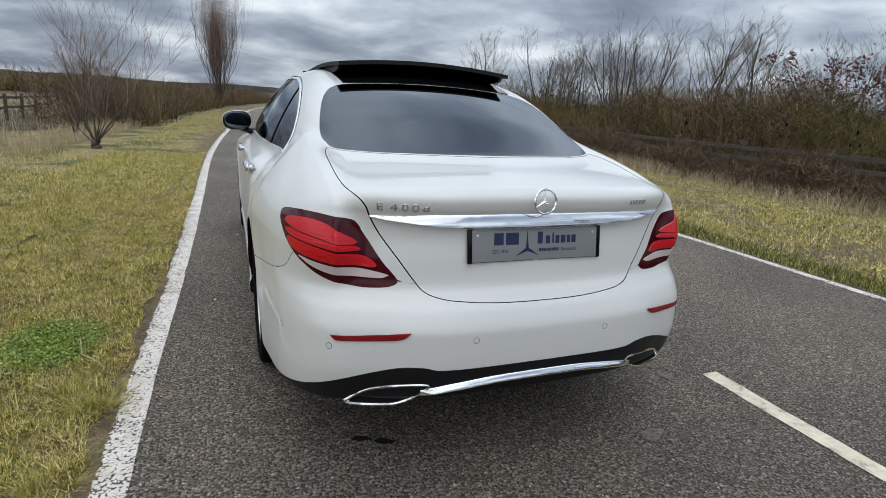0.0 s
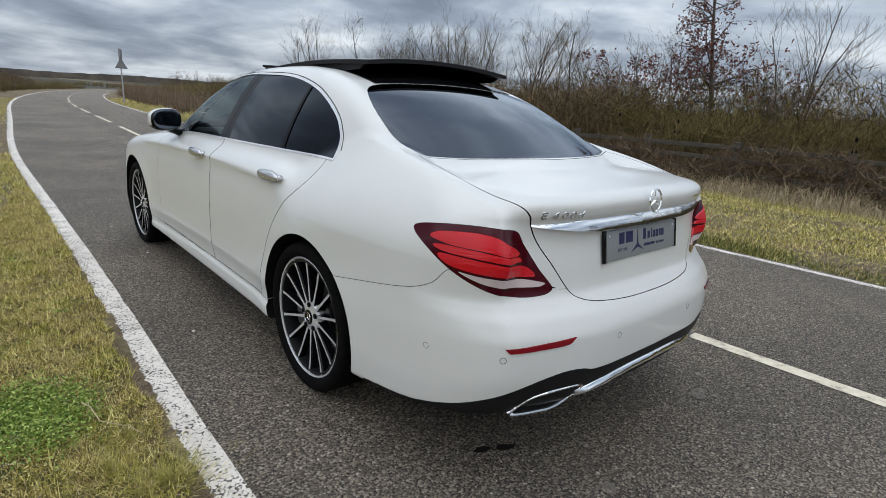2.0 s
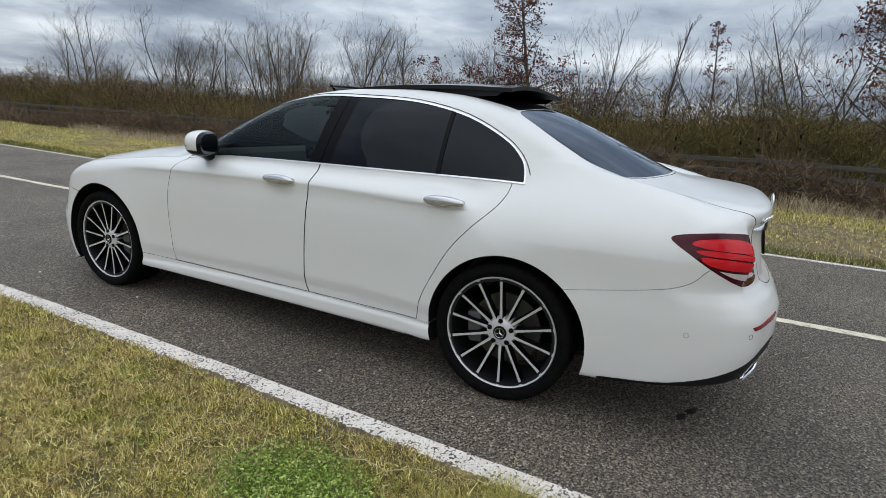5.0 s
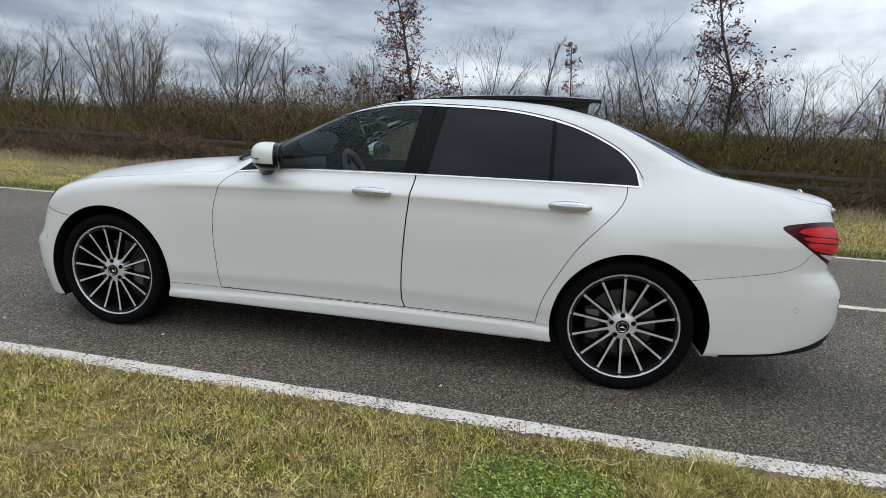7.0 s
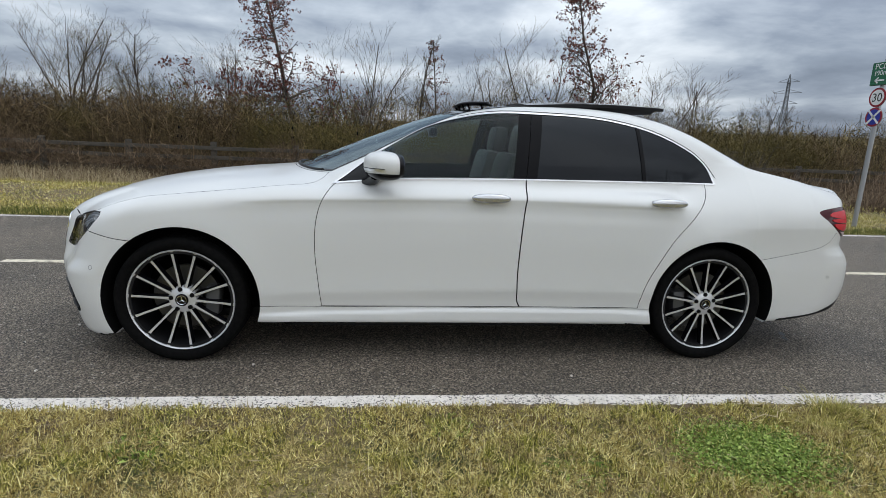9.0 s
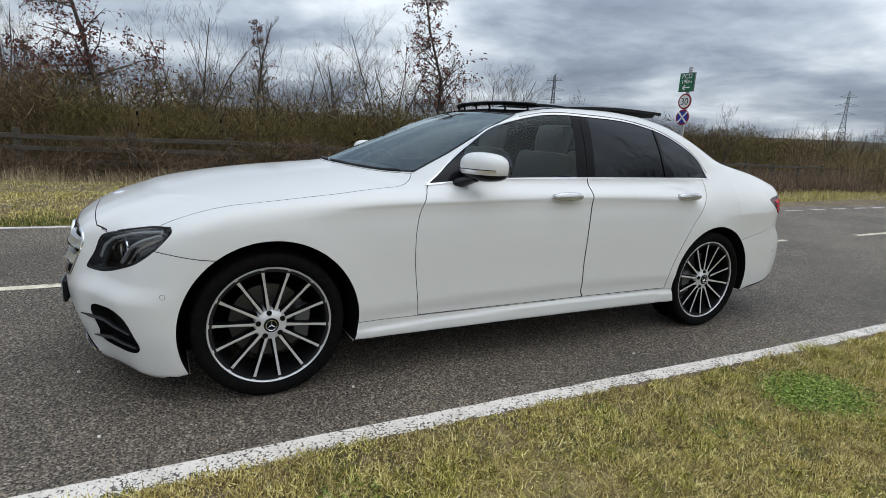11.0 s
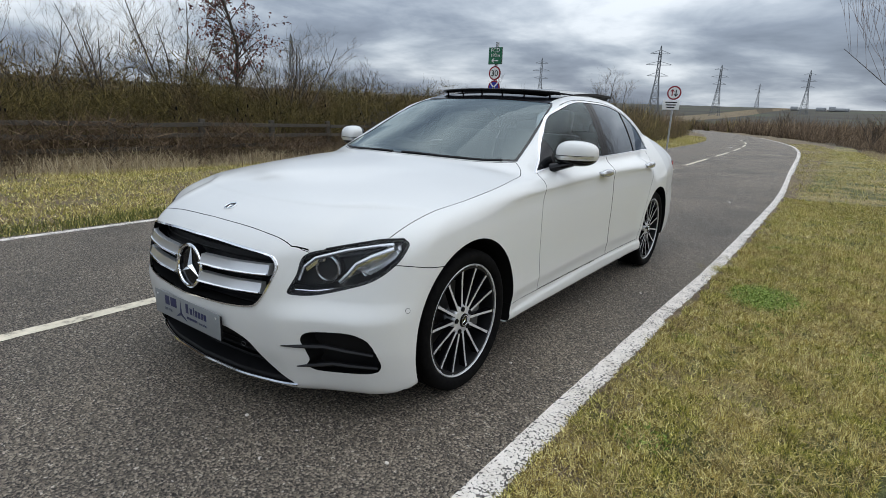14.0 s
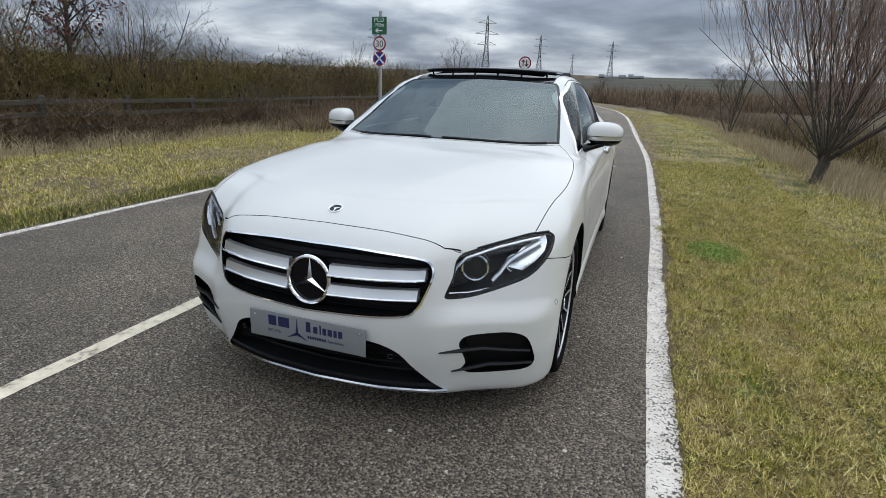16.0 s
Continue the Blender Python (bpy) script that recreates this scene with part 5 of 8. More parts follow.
def lettering(body_text, size, at, way, up, mat, name, parent, depth=0.0015, centre=False, label="", stretch=1.0):
    cu = bpy.data.curves.new("text", "FONT")
    cu.body, cu.size, cu.extrude = body_text, size, depth
    cu.align_x = "CENTER" if centre else "LEFT"
    ob = new("text_tmp", cu)
    bpy.context.view_layer.update()
    me = bpy.data.meshes.new_from_object(ob.evaluated_get(bpy.context.evaluated_depsgraph_get()))
    bpy.data.objects.remove(ob)
    w = Vector(way).normalized()
    u = (Vector(up) - w * w.dot(Vector(up))).normalized()
    s = u.cross(w)
    me.transform(Matrix.Translation(at) @ Matrix((s, u, w)).transposed().to_4x4() @ Matrix.Diagonal((stretch, 1, 1, 1)))
    me.materials.clear()
    me.materials.append(mat)
    ob = new(name, me)
    ob.parent = parent
    if label:
        ob["label"] = label
    return ob


def box(size, at, mat, name, parent, label="", bevel=0.0, turn=None, segs=2):
    bm = bmesh.new()
    bmesh.ops.create_cube(bm, size=1, matrix=Matrix.Diagonal((*size, 1)))
    if bevel:
        bmesh.ops.bevel(bm, geom=bm.edges[:], offset=bevel, segments=segs, profile=0.6, affect="EDGES")
    bm.transform(Matrix.Translation(at) @ (turn or Matrix()))
    return part(name, bm, mat, parent, label)


# the model badge follows the bend of the boot lid
for ch, x in (("E", -0.575), ("4", -0.532), ("0", -0.499), ("0", -0.466), ("d", -0.432)):
    at = on_form("rear", [(x, 0.951)], 2.9, lift=0.005)[0]
    nrm, _ = field_normal(np.array(at)[None, :])
    lettering(ch, 0.041, at, (nrm[0][0], nrm[0][1], nrm[0][2] * 1.1), (0, 0, 1), M["badge"], "model_badge", boot_lid, 0.0018, label="chrome model lettering", stretch=1.22)
for k in range(6):
    at = on_form("rear", [(0.398 + 0.0155 * k, 0.972)], 2.9, lift=0.001)[0]
    nrm, _ = field_normal(np.array(at)[None, :])
    turn = Vector(-Vector(nrm[0])).to_track_quat("Y", "Z").to_matrix().to_4x4()
    box((0.011, 0.004, 0.016), at, M["chrome"], "badge_bar", boot_lid, "", 0.001, turn)


def number_plate(at, tilt, turn, parent, caps, print_mat):
    """A show plate: grey slab, dark print as bars and words, screws."""
    m4 = Matrix.Translation(at) @ pose(0, 0, 0, 0, 0, turn) @ pose(0, 0, 0, tilt, 0, 0)
    plate = box((0.52, 0.004, 0.111), (0, 0, 0), M["plate_grey"], "show_plate", parent, "grey dealer show plate with navy print", 0.001)
    plate.data.transform(m4)

    def ink(x, z, w, h, skew=0):
        b = box((w, 0.0012, h), (x, -0.0024, z), print_mat, "print_bar", plate)
        b.data.transform(m4)
    # the trader's name stands as plain bars round a tall three-armed emblem
    for x, w in ((-0.153, 0.036), (-0.100, 0.050)):
        ink(x, 0.022, w, 0.042)
    for k, (x, w, h) in enumerate(((0.012, 0.020, 0.042), (0.044, 0.018, 0.028), (0.066, 0.006, 0.038), (0.084, 0.016, 0.028), (0.108, 0.019, 0.028), (0.131, 0.014, 0.028), (0.153, 0.018, 0.028))):
        ink(x, 0.001 + h / 2, w, h)
    for k in range(8):
        ink(0.012 + 0.0105 * k, -0.021, 0.0075, 0.011)
    for tip, w in (((-0.040, 0.050), 0.0055), ((-0.087, -0.040), 0.007), ((0.007, -0.040), 0.007)):
        hub_p = Vector((-0.040, 0, -0.016))
        end = Vector((tip[0], 0, tip[1]))
        d = (end - hub_p).normalized()
        n_ = Vector((-d.z, 0, d.x)) * w
        bm = bmesh.new()
        pts = [hub_p + n_, hub_p - n_, end]
        lo_v = [bm.verts.new(q + Vector((0, -0.0020, 0))) for q in pts]
        hi_v = [bm.verts.new(q + Vector((0, -0.0030, 0))) for q in pts]
        bm.faces.new(lo_v), bm.faces.new(hi_v)
        for k in range(3):
            bm.faces.new((lo_v[k], lo_v[(k + 1) % 3], hi_v[(k + 1) % 3], hi_v[k]))
        emblem = part("emblem_arm", bm, print_mat, plate, smooth=False)
        emblem.data.transform(m4)
    for word, x, z in (("EST.1976", -0.178, -0.027), ("Specialists", 0.100, -0.027)):
        t = lettering(word, 0.0165, (0, 0, 0), (0, -1, 0), (0, 0, 1), print_mat, "print_word", plate, 0.0003)
        t.data.transform(m4 @ Matrix.Translation((x, -0.0026, z)))
    for s in (-1, 1):
        b = box((0.009, 0.003, 0.009), (s * 0.235, -0.003, 0.036), M["satin"], "screw", plate, "", 0.002)
        b.data.transform(m4)
        if caps:
            b = box((0.016, 0.010, 0.118), (s * 0.262, 0.002, 0), M["black"], "plate_cap", plate, "black plate end cap", 0.002)
            b.data.transform(m4)
    b = box((0.50, 0.012, 0.10), (0, 0.010, -0.008), M["trim"], "plate_holder", plate)
    b.data.transform(m4)
    return plate


number_plate((0, -2.506, 0.828), -9, 0, boot_lid, True, M["plate_blue"])
number_plate((0, 2.328, 0.391), 0, 180, front_bumper, False, M["plate_blue"])
for s in (-1, 1):
    flip = s > 0
    tip = [(-0.672, 0.290), (-0.648, 0.320), (-0.600, 0.352), (-0.510, 0.368), (-0.415, 0.366), (-0.430, 0.335), (-0.470, 0.306), (-0.540, 0.287)]
    ring = smooth_ring(tip, 4)
    pts = [Vector((q[0], on_form("rear", [(q[0], max(q[1], 0.318))], 2.85)[0].y + 0.002, q[1] + 0.006)) for q in ring]
    if flip:
        pts = [Vector((-q.x, q.y, q.z)) for q in pts]
    pipe = tube(pts, 0.0075, M["chrome"], "exhaust_trim", rear_bumper, True, "chrome exhaust outlet frame", 8)
    bm = bmesh.new()
    front_v = [bm.verts.new(q) for q in pts]
    back_v = [bm.verts.new(q + Vector((0, 0.06, 0.004))) for q in pts]
    bm.faces.new(front_v), bm.faces.new(back_v)
    for k in range(len(pts)):
        bm.faces.new((front_v[k], front_v[k - 1], back_v[k - 1], back_v[k]))
    part("outlet", bm, M["cavity"], pipe, smooth=False)
bright_strip(0.44, curve_of((0, 0.393), (0.16, 0.389), (0.32, 0.374), (0.45, 0.350)), curve_of((0, 0.369), (0.16, 0.365), (0.32, 0.350), (0.45, 0.330)), 0.012, "diffuser_trim", rear_bumper, "chrome strip on the rear valance")
for x, z, view, start in ((-0.73, 0.510, "rear", 2.9), (-0.262, 0.532, "rear", 2.9), (0.262, 0.532, "rear", 2.9), (0.73, 0.510, "rear", 2.9), (-0.338, 0.330, "front", 2.6), (0.338, 0.330, "front", 2.6)):
    at = on_form(view, [(x, z)], start, lift=0.0005)[0]
    nrm, _ = field_normal(np.array(at)[None, :])
    ring_at(at, nrm[0], 0.0105, 0.0012, M["caliper"], "parking_sensor", rear_bumper if view == "rear" else front_bumper, segs=20, sides=5)
for y, z, par in ((-2.25, 0.505, rear_bumper), (1.90, 0.510, front_bumper)):
    for s in (1, -1):
        at = on_form("side", [(y, z)], 1.2, lift=0.0005)[0]
        nrm, _ = field_normal(np.array(at)[None, :])
        at.x *= s
        ring_at(at, (nrm[0][0] * s, nrm[0][1], nrm[0][2]), 0.0105, 0.0012, M["caliper"], "parking_sensor", par, segs=20, sides=5)

# ---- mirrors and handles ----
for s in (-1, 1):
    door = doors["f", s > 0]

    def shape(c):
        c = c.copy()
        if c.y < -0.062:
            c.y = -0.062 + (c.y + 0.062) * 0.12
        out = (c.x * s + 0.10) / 0.2
        c.z = c.z * (0.86 + 0.16 * (1 - out)) if c.z > 0 else c.z * (0.9 + 0.1 * out)
        c.y -= 0.072 * out
        return c
    at = (s * 0.926, 0.462, 1.078)
    cap = ball((0.106, 0.094, 0.076), at, M["paint"], "mirror_cap", door, "white door mirror with black underside", 2.6, shape, (36, 22))
    bmesh_low = bmesh.new()
    bmesh_low.from_mesh(cap.data)
    bmesh.ops.bisect_plane(bmesh_low, geom=bmesh_low.verts[:] + bmesh_low.edges[:] + bmesh_low.faces[:], plane_co=(0, 0, 1.042), plane_no=(0, 0, 1), clear_outer=True)
    for q in bmesh_low.verts:
        q.co = Vector(at) + (q.co - Vector(at)) * 1.012
    part("mirror_base", bmesh_low, M["black"], cap, "gloss black mirror underside")
    bezel = bmesh.new()
    bezel.from_mesh(cap.data)
    bmesh.ops.bisect_plane(bezel, geom=bezel.verts[:] + bezel.edges[:] + bezel.faces[:], plane_co=(at[0], 0.386, 0), plane_no=(s * 0.36, 1, 0), clear_outer=True)
    for q in bezel.verts:
        q.co = Vector(at) + (q.co - Vector(at)) * 1.010
    part("mirror_bezel", bezel, M["black"], cap, "gloss black mirror bezel")
    for low_z, high_z, grow_by, mt, nm, lb in ((1.052, 1.064, 1.022, "satin", "indicator_strip", "silver and clear indicator strip"), (1.0645, 1.068, 1.012, "black", "strip_groove", "")):
        slice_bm = bmesh.new()
        slice_bm.from_mesh(cap.data)
        for co, no in (((0, 0, high_z), (0, 0, 1)), ((0, 0, low_z), (0, 0, -1)), ((0, 0.425, 0), (0, -1, 0))):
            bmesh.ops.bisect_plane(slice_bm, geom=slice_bm.verts[:] + slice_bm.edges[:] + slice_bm.faces[:], plane_co=co, plane_no=no, clear_outer=True)
        for q in slice_bm.verts:
            q.co = Vector((at[0] + (q.co.x - at[0]) * grow_by, at[1] + (q.co.y - at[1]) * grow_by, q.co.z))
        part(nm, slice_bm, M[mt], cap, lb)
    def slant(c):
        return Vector((c.x, c.y - 0.36 * c.x * s, c.z))
    disc = ball((0.088, 0.006, 0.058), (at[0] + s * 0.002, 0.358, 1.080), M["mirror"], "mirror_glass", cap, "mirror glass", 3.0, slant)
    tube([(s * 0.80, 0.50, 0.985), (s * 0.85, 0.485, 1.0), (s * 0.92, 0.465, 1.022)], [0.030, 0.024, 0.020], M["black"], "mirror_arm", cap, sides=10, flat=1.6)
    for key, y in (("f", -0.145), ("r", -1.152)):
        z = 0.926
        pt = on_form("side", [(y, z)], 1.2)[0]
        x = abs(pt.x)
        hnd = ball((0.020, 0.106, 0.026), (s * (x + 0.022), y, z), M["handle"], "door_handle", doors[key, s > 0], "white and silver door handle", 2.3)
        for dy in (-0.085, 0.085):
            ball((0.022, 0.018, 0.014), (s * (x + 0.008), y + dy, z), M["handle"], "handle_foot", hnd)
        cup = ball((0.004, 0.052, 0.030), (s * (x + 0.0005), y, z - 0.004), M["paint"], "handle_cup", hnd)

# ---- wheels ----
def lathe(profile, segs=72, close=True):
    bm = bmesh.new()
    rings = []
    for k in range(segs):
        a = 2 * math.pi * k / segs
        rings.append([bm.verts.new((x, r * math.cos(a), r * math.sin(a))) for x, r in profile])
    n = len(profile)
    for k in range(segs):
        a, b = rings[k], rings[(k + 1) % segs]
        for i in range(n if close else n - 1):
            bm.faces.new((a[i], a[(i + 1) % n], b[(i + 1) % n], b[i]))
    return bm


def mesh_of(bm, mats, angle=38):
    me = bpy.data.meshes.new("wheel_part")
    bmesh.ops.recalc_face_normals(bm, faces=bm.faces[:])
    bm.to_mesh(me)
    bm.free()
    for mt in mats:
        me.materials.append(mt)
    me.polygons.foreach_set("use_smooth", [True] * len(me.polygons))
    me.set_sharp_from_angle(angle=radians(angle))
    return me


TYRE_R = 0.338
tyre_profile = [(0.098, 0.270), (0.110, 0.276), (0.119, 0.292), (0.121, 0.308), (0.116, 0.324), (0.106, 0.333), (0.090, 0.3365)]
for gx in (0.062, 0.021, -0.021, -0.062):
    tyre_profile += [(gx + 0.006, TYRE_R), (gx + 0.0045, TYRE_R - 0.007), (gx - 0.0045, TYRE_R - 0.007), (gx - 0.006, TYRE_R)]
tyre_profile += [(-0.090, 0.3365), (-0.106, 0.333), (-0.116, 0.324), (-0.121, 0.308), (-0.119, 0.292), (-0.110, 0.276), (-0.098, 0.270)]
bm = lathe(tyre_profile, 96)
tyre_me = mesh_of(bm, [M["rubber"]], 50)
barrel_me = mesh_of(lathe([(0.100, 0.262), (0.100, 0.250), (0.05, 0.243), (-0.10, 0.240), (-0.10, 0.270), (0.092, 0.270)], 72), [M["trim"]])
lip_me = mesh_of(lathe([(0.099, 0.2635), (0.1045, 0.2645), (0.107, 0.2695), (0.103, 0.2740), (0.095, 0.2740), (0.095, 0.2635)], 96), [M["machined"]])
hub_me = mesh_of(lathe([(0.020, 0.001), (0.020, 0.072), (0.076, 0.074), (0.086, 0.067), (0.091, 0.048), (0.094, 0.036), (0.094, 0.001)], 56, False), [M["machined"]])
capw_me = mesh_of(lathe([(0.080, 0.001), (0.080, 0.034), (0.098, 0.033), (0.100, 0.028), (0.100, 0.001)], 40, False), [M["black"]])
disc_me = mesh_of(lathe([(-0.012, 0.09), (-0.012, 0.172), (0.012, 0.172), (0.012, 0.09), (0.030, 0.085), (0.030, 0.02), (-0.012, 0.02)], 64), [M["disc"]])
bm = bmesh.new()
sections = []
for r, w, x0, dp in ((0.058, 0.015, 0.086, 0.040), (0.10, 0.0125, 0.088, 0.036), (0.16, 0.0105, 0.091, 0.032), (0.22, 0.0115, 0.095, 0.030), (0.250, 0.014, 0.099, 0.030), (0.2645, 0.017, 0.1005, 0.028)):
    sections.append([bm.verts.new(q) for q in ((x0, -w * 0.5, r), (x0, w * 0.5, r), (x0 - 0.004, w * 0.5 + 0.0022, r), (x0 - dp, w * 0.5 + 0.006, r), (x0 - dp, -w * 0.5 - 0.006, r), (x0 - 0.004, -w * 0.5 - 0.0022, r))])
for a, b in zip(sections, sections[1:]):
    for k in range(6):
        f = bm.faces.new((a[k], a[(k + 1) % 6], b[(k + 1) % 6], b[k]))
        f.material_index = 0 if k == 0 else 1
bm.faces.new(sections[0]).material_index = 1
bm.faces.new(sections[-1]).material_index = 1
spoke_me = mesh_of(bm, [M["machined"], M["black"]], 25)
bm = bmesh.new()
bmesh.ops.create_cone(bm, cap_ends=True, segments=14, radius1=0.0125, radius2=0.011, depth=0.006, matrix=pose(0.0925, 0, 0.056, 0, 90, 0))
bolt_me = mesh_of(bm, [M["cavity"]])
bm = bmesh.new()
bmesh.ops.create_cube(bm, size=1, matrix=pose(0.02, 0.0, 0.145) @ Matrix.Diagonal((0.09, 0.16, 0.075, 1)))
bmesh.ops.bevel(bm, geom=bm.edges[:], offset=0.02, segments=2, profile=0.6, affect="EDGES")
caliper_me = mesh_of(bm, [M["caliper"]])
for ay, turn_by in ((AXLE_F, 8), (AXLE_R, 3)):
    for s in (-1, 1):
        wheel = new("wheel", barrel_me)
        wheel.parent = car
        wheel["label"] = "multi-spoke alloy wheel on a low-profile tyre"
        wheel.matrix_local = pose(s * 0.786, ay, HUB_Z, 0, 0, 0 if s > 0 else 180)
        for name, me in (("tyre", tyre_me), ("rim_lip", lip_me), ("hub", hub_me), ("centre_cap", capw_me), ("brake_disc", disc_me)):
            o = new(name, me)
            o.parent = wheel
        for k in range(14):
            o = new("spoke", spoke_me)
            o.parent = wheel
            o.matrix_local = pose(0, 0, 0, turn_by + 360 / 14 * k)
        for k in range(5):
            o = new("wheel_bolt", bolt_me)
            o.parent = wheel
            o.matrix_local = pose(0, 0, 0, turn_by + 72 * k)
        o = new("brake_caliper", caliper_me)
        o.parent = wheel
        o.matrix_local = pose(0, 0, 0, (95 if ay > 0 else -95) * (1 if s > 0 else -1))
        star_at((0.1005, 0, 0), (1, 0, 0), 0.021, M["chrome"], "cap_star", wheel)
        ring_at((0.1005, 0, 0), (1, 0, 0), 0.024, 0.0015, M["chrome"], "cap_ring", wheel, segs=28, sides=5)

# ---- cabin seen through the glass ----
def seat(x, y):
    base = box((0.50, 0.52, 0.16), (x, y + 0.02, 0.52), M["leather"], "front_seat", car, "black leather front seat", 0.05, pose(0, 0, 0, 6))
    box((0.48, 0.14, 0.60), (x, y - 0.26, 0.86), M["leather"], "backrest", base, "", 0.055, pose(0, 0, 0, 14))
    box((0.27, 0.10, 0.19), (x, y - 0.375, 1.235), M["leather"], "headrest", base, "", 0.04, pose(0, 0, 0, 10))
    for k in (-1, 1):
        tube([(x + 0.05 * k, y - 0.33, 1.08), (x + 0.05 * k, y - 0.36, 1.18)], 0.007, M["satin"], "headrest_post", base)


for x in (-0.37, 0.37):
    seat(x, -0.05)
bench = box((1.20, 0.52, 0.18), (0, -1.02, 0.52), M["leather"], "rear_seat", car, "black leather rear bench", 0.05)
box((1.18, 0.14, 0.60), (0, -1.32, 0.86), M["leather"], "bench_back", bench, "", 0.05, pose(0, 0, 0, 20))
for x in (-0.37, 0.37):
    box((0.26, 0.09, 0.15), (x, -1.45, 1.16), M["leather"], "bench_headrest", bench, "", 0.035, pose(0, 0, 0, 15))
dash = box((1.36, 0.34, 0.30), (0, 0.69, 0.86), M["cabin"], "dashboard", car, "dark grey dashboard", 0.07)
box((0.42, 0.04, 0.13), (0.30, 0.515, 1.005), M["black"], "dash_screen", dash, "wide dark display", 0.01)
wheel_c = Vector((0.37, 0.40, 0.92))
sw = ring_at(wheel_c, (0, -0.9, 0.42), 0.175, 0.017, M["leather"], "steering_wheel", car, "black leather steering wheel")
disc_at(wheel_c + Vector((0, 0.02, -0.01)), (0, -0.9, 0.42), 0.075, 0.04, M["cabin"], "steering_boss", sw)
for a in (0, 180, 270):
    d = Vector((math.cos(radians(a)), 0, 0)) if a != 270 else Vector((0, -0.42, -0.9))
    tube([wheel_c, wheel_c + d * 0.17], 0.014, M["cabin"], "steering_spoke", sw)
box((0.20, 0.05, 0.065), (0, 0.10, 1.265), M["trim"], "cabin_mirror", car, "black interior mirror", 0.02)
box((0.14, 0.10, 0.03), (0, 0.17, 1.300), M["trim"], "sensor_box", car, "black rain sensor housing", 0.012, pose(0, 0, 0, -20))
box((0.28, 1.0, 0.22), (0, 0.05, 0.52), M["cabin"], "centre_console", car, "", 0.04)
low_edge = curve_of((0, 0.985), (0.28, 0.945), (0.5, 0.855), (0.69, 0.715))
for x0, x1 in ((-0.62, -0.05), (0.02, 0.56)):
    way_in = [(x, float(low_edge(abs(x))) - 0.006) for x in np.linspace(x0, x1, 9)]
    tube(on_form("top", way_in, 1.7, lift=0.006), 0.007, M["trim"], "wiper", car, label="black windscreen wiper")

# ---- vegetation ----
rng = np.random.default_rng(7)


GRID_X, GRID_Y = np.arange(-16, 16 + 1e-6, 0.4), np.arange(-22, 24 + 1e-6, 0.5)
GRID_Z = np.array([[land_height(float(a), float(b)) for a in GRID_X] for b in GRID_Y])


def land_at(x, y):
    x, y = np.asarray(x, float), np.asarray(y, float)
    i, j = np.clip((x + 16) / 0.4, 0, len(GRID_X) - 1.001), np.clip((y + 22) / 0.5, 0, len(GRID_Y) - 1.001)
    a, b = i.astype(int), j.astype(int)
    u, v = i - a, j - b
    z = (GRID_Z[b, a] * (1 - u) + GRID_Z[b, a + 1] * u) * (1 - v) + (GRID_Z[b + 1, a] * (1 - u) + GRID_Z[b + 1, a + 1] * u) * v
    for k in np.nonzero((np.abs(x) > 15.9) | (y < -21.9) | (y > 23.9))[0]:
        z[k] = land_height(float(x[k]), float(y[k]))
    return z


def unit(v):
    return v / np.maximum(np.linalg.norm(v, axis=1, keepdims=True), 1e-9)


def stuff(name, p, tris, mat, label, category, kind="stuff"):
    me = raw_mesh(name, p, tris)
    me.materials.append(mat)
    ob = new(name, me)
    return tagged(ob, label, category, kind=kind)


def blades(base, way, length, width, bend):
    """Flat bent blades: five corners, three triangles each."""
    n = len(base)
    side = unit(np.cross(way, rng.normal(size=(n, 3))))
    droop = bend[:, None] * unit(np.stack([way[:, 0], way[:, 1], np.full(n, -0.35)], 1))
    mid = base + way * (length * 0.55)[:, None] + droop * (length * 0.10)[:, None]
    tip = base + way * length[:, None] + droop * (length * 0.45)[:, None]
    w = width[:, None] * side
    p = np.stack([base - w * 0.5, base + w * 0.5, mid - w * 0.4, mid + w * 0.4, tip], 1).reshape(-1, 3)
    k = np.arange(n)[:, None] * 5
    tri = np.concatenate([k + np.array([[0, 1, 3]]), k + np.array([[0, 3, 2]]), k + np.array([[2, 3, 4]])])
    return p, tri


def twigs(base, way, length, radius, bend):
    """Tapered three-sided twigs with one kink."""
    n = len(base)
    a = unit(np.cross(way, np.array([[0.31, 0.22, 0.93]]) + 0.2 * rng.normal(size=(n, 3))))
    b = np.cross(way, a)
    kink = unit(way + bend[:, None] * rng.normal(size=(n, 3)))
    mid = base + way * (length * 0.5)[:, None]
    tip = mid + kink * (length * 0.5)[:, None]
    rows = []
    for c, s in ((1.0, 0.0), (-0.5, 0.866), (-0.5, -0.866)):
        rows.append(base + (a * c + b * s) * radius[:, None])
    for c, s in ((1.0, 0.0), (-0.5, 0.866), (-0.5, -0.866)):
        rows.append(mid + (a * c + b * s) * (radius * 0.6)[:, None])
    rows.append(tip)
    p = np.stack(rows, 1).reshape(-1, 3)
    k = np.arange(n)[:, None] * 7
    tri = np.concatenate([k + np.array([q]) for q in ([0, 1, 4], [0, 4, 3], [1, 2, 5], [1, 5, 4], [2, 0, 3], [2, 3, 5], [3, 4, 6], [4, 5, 6], [5, 3, 6])])
    return p, tri, tip, kink


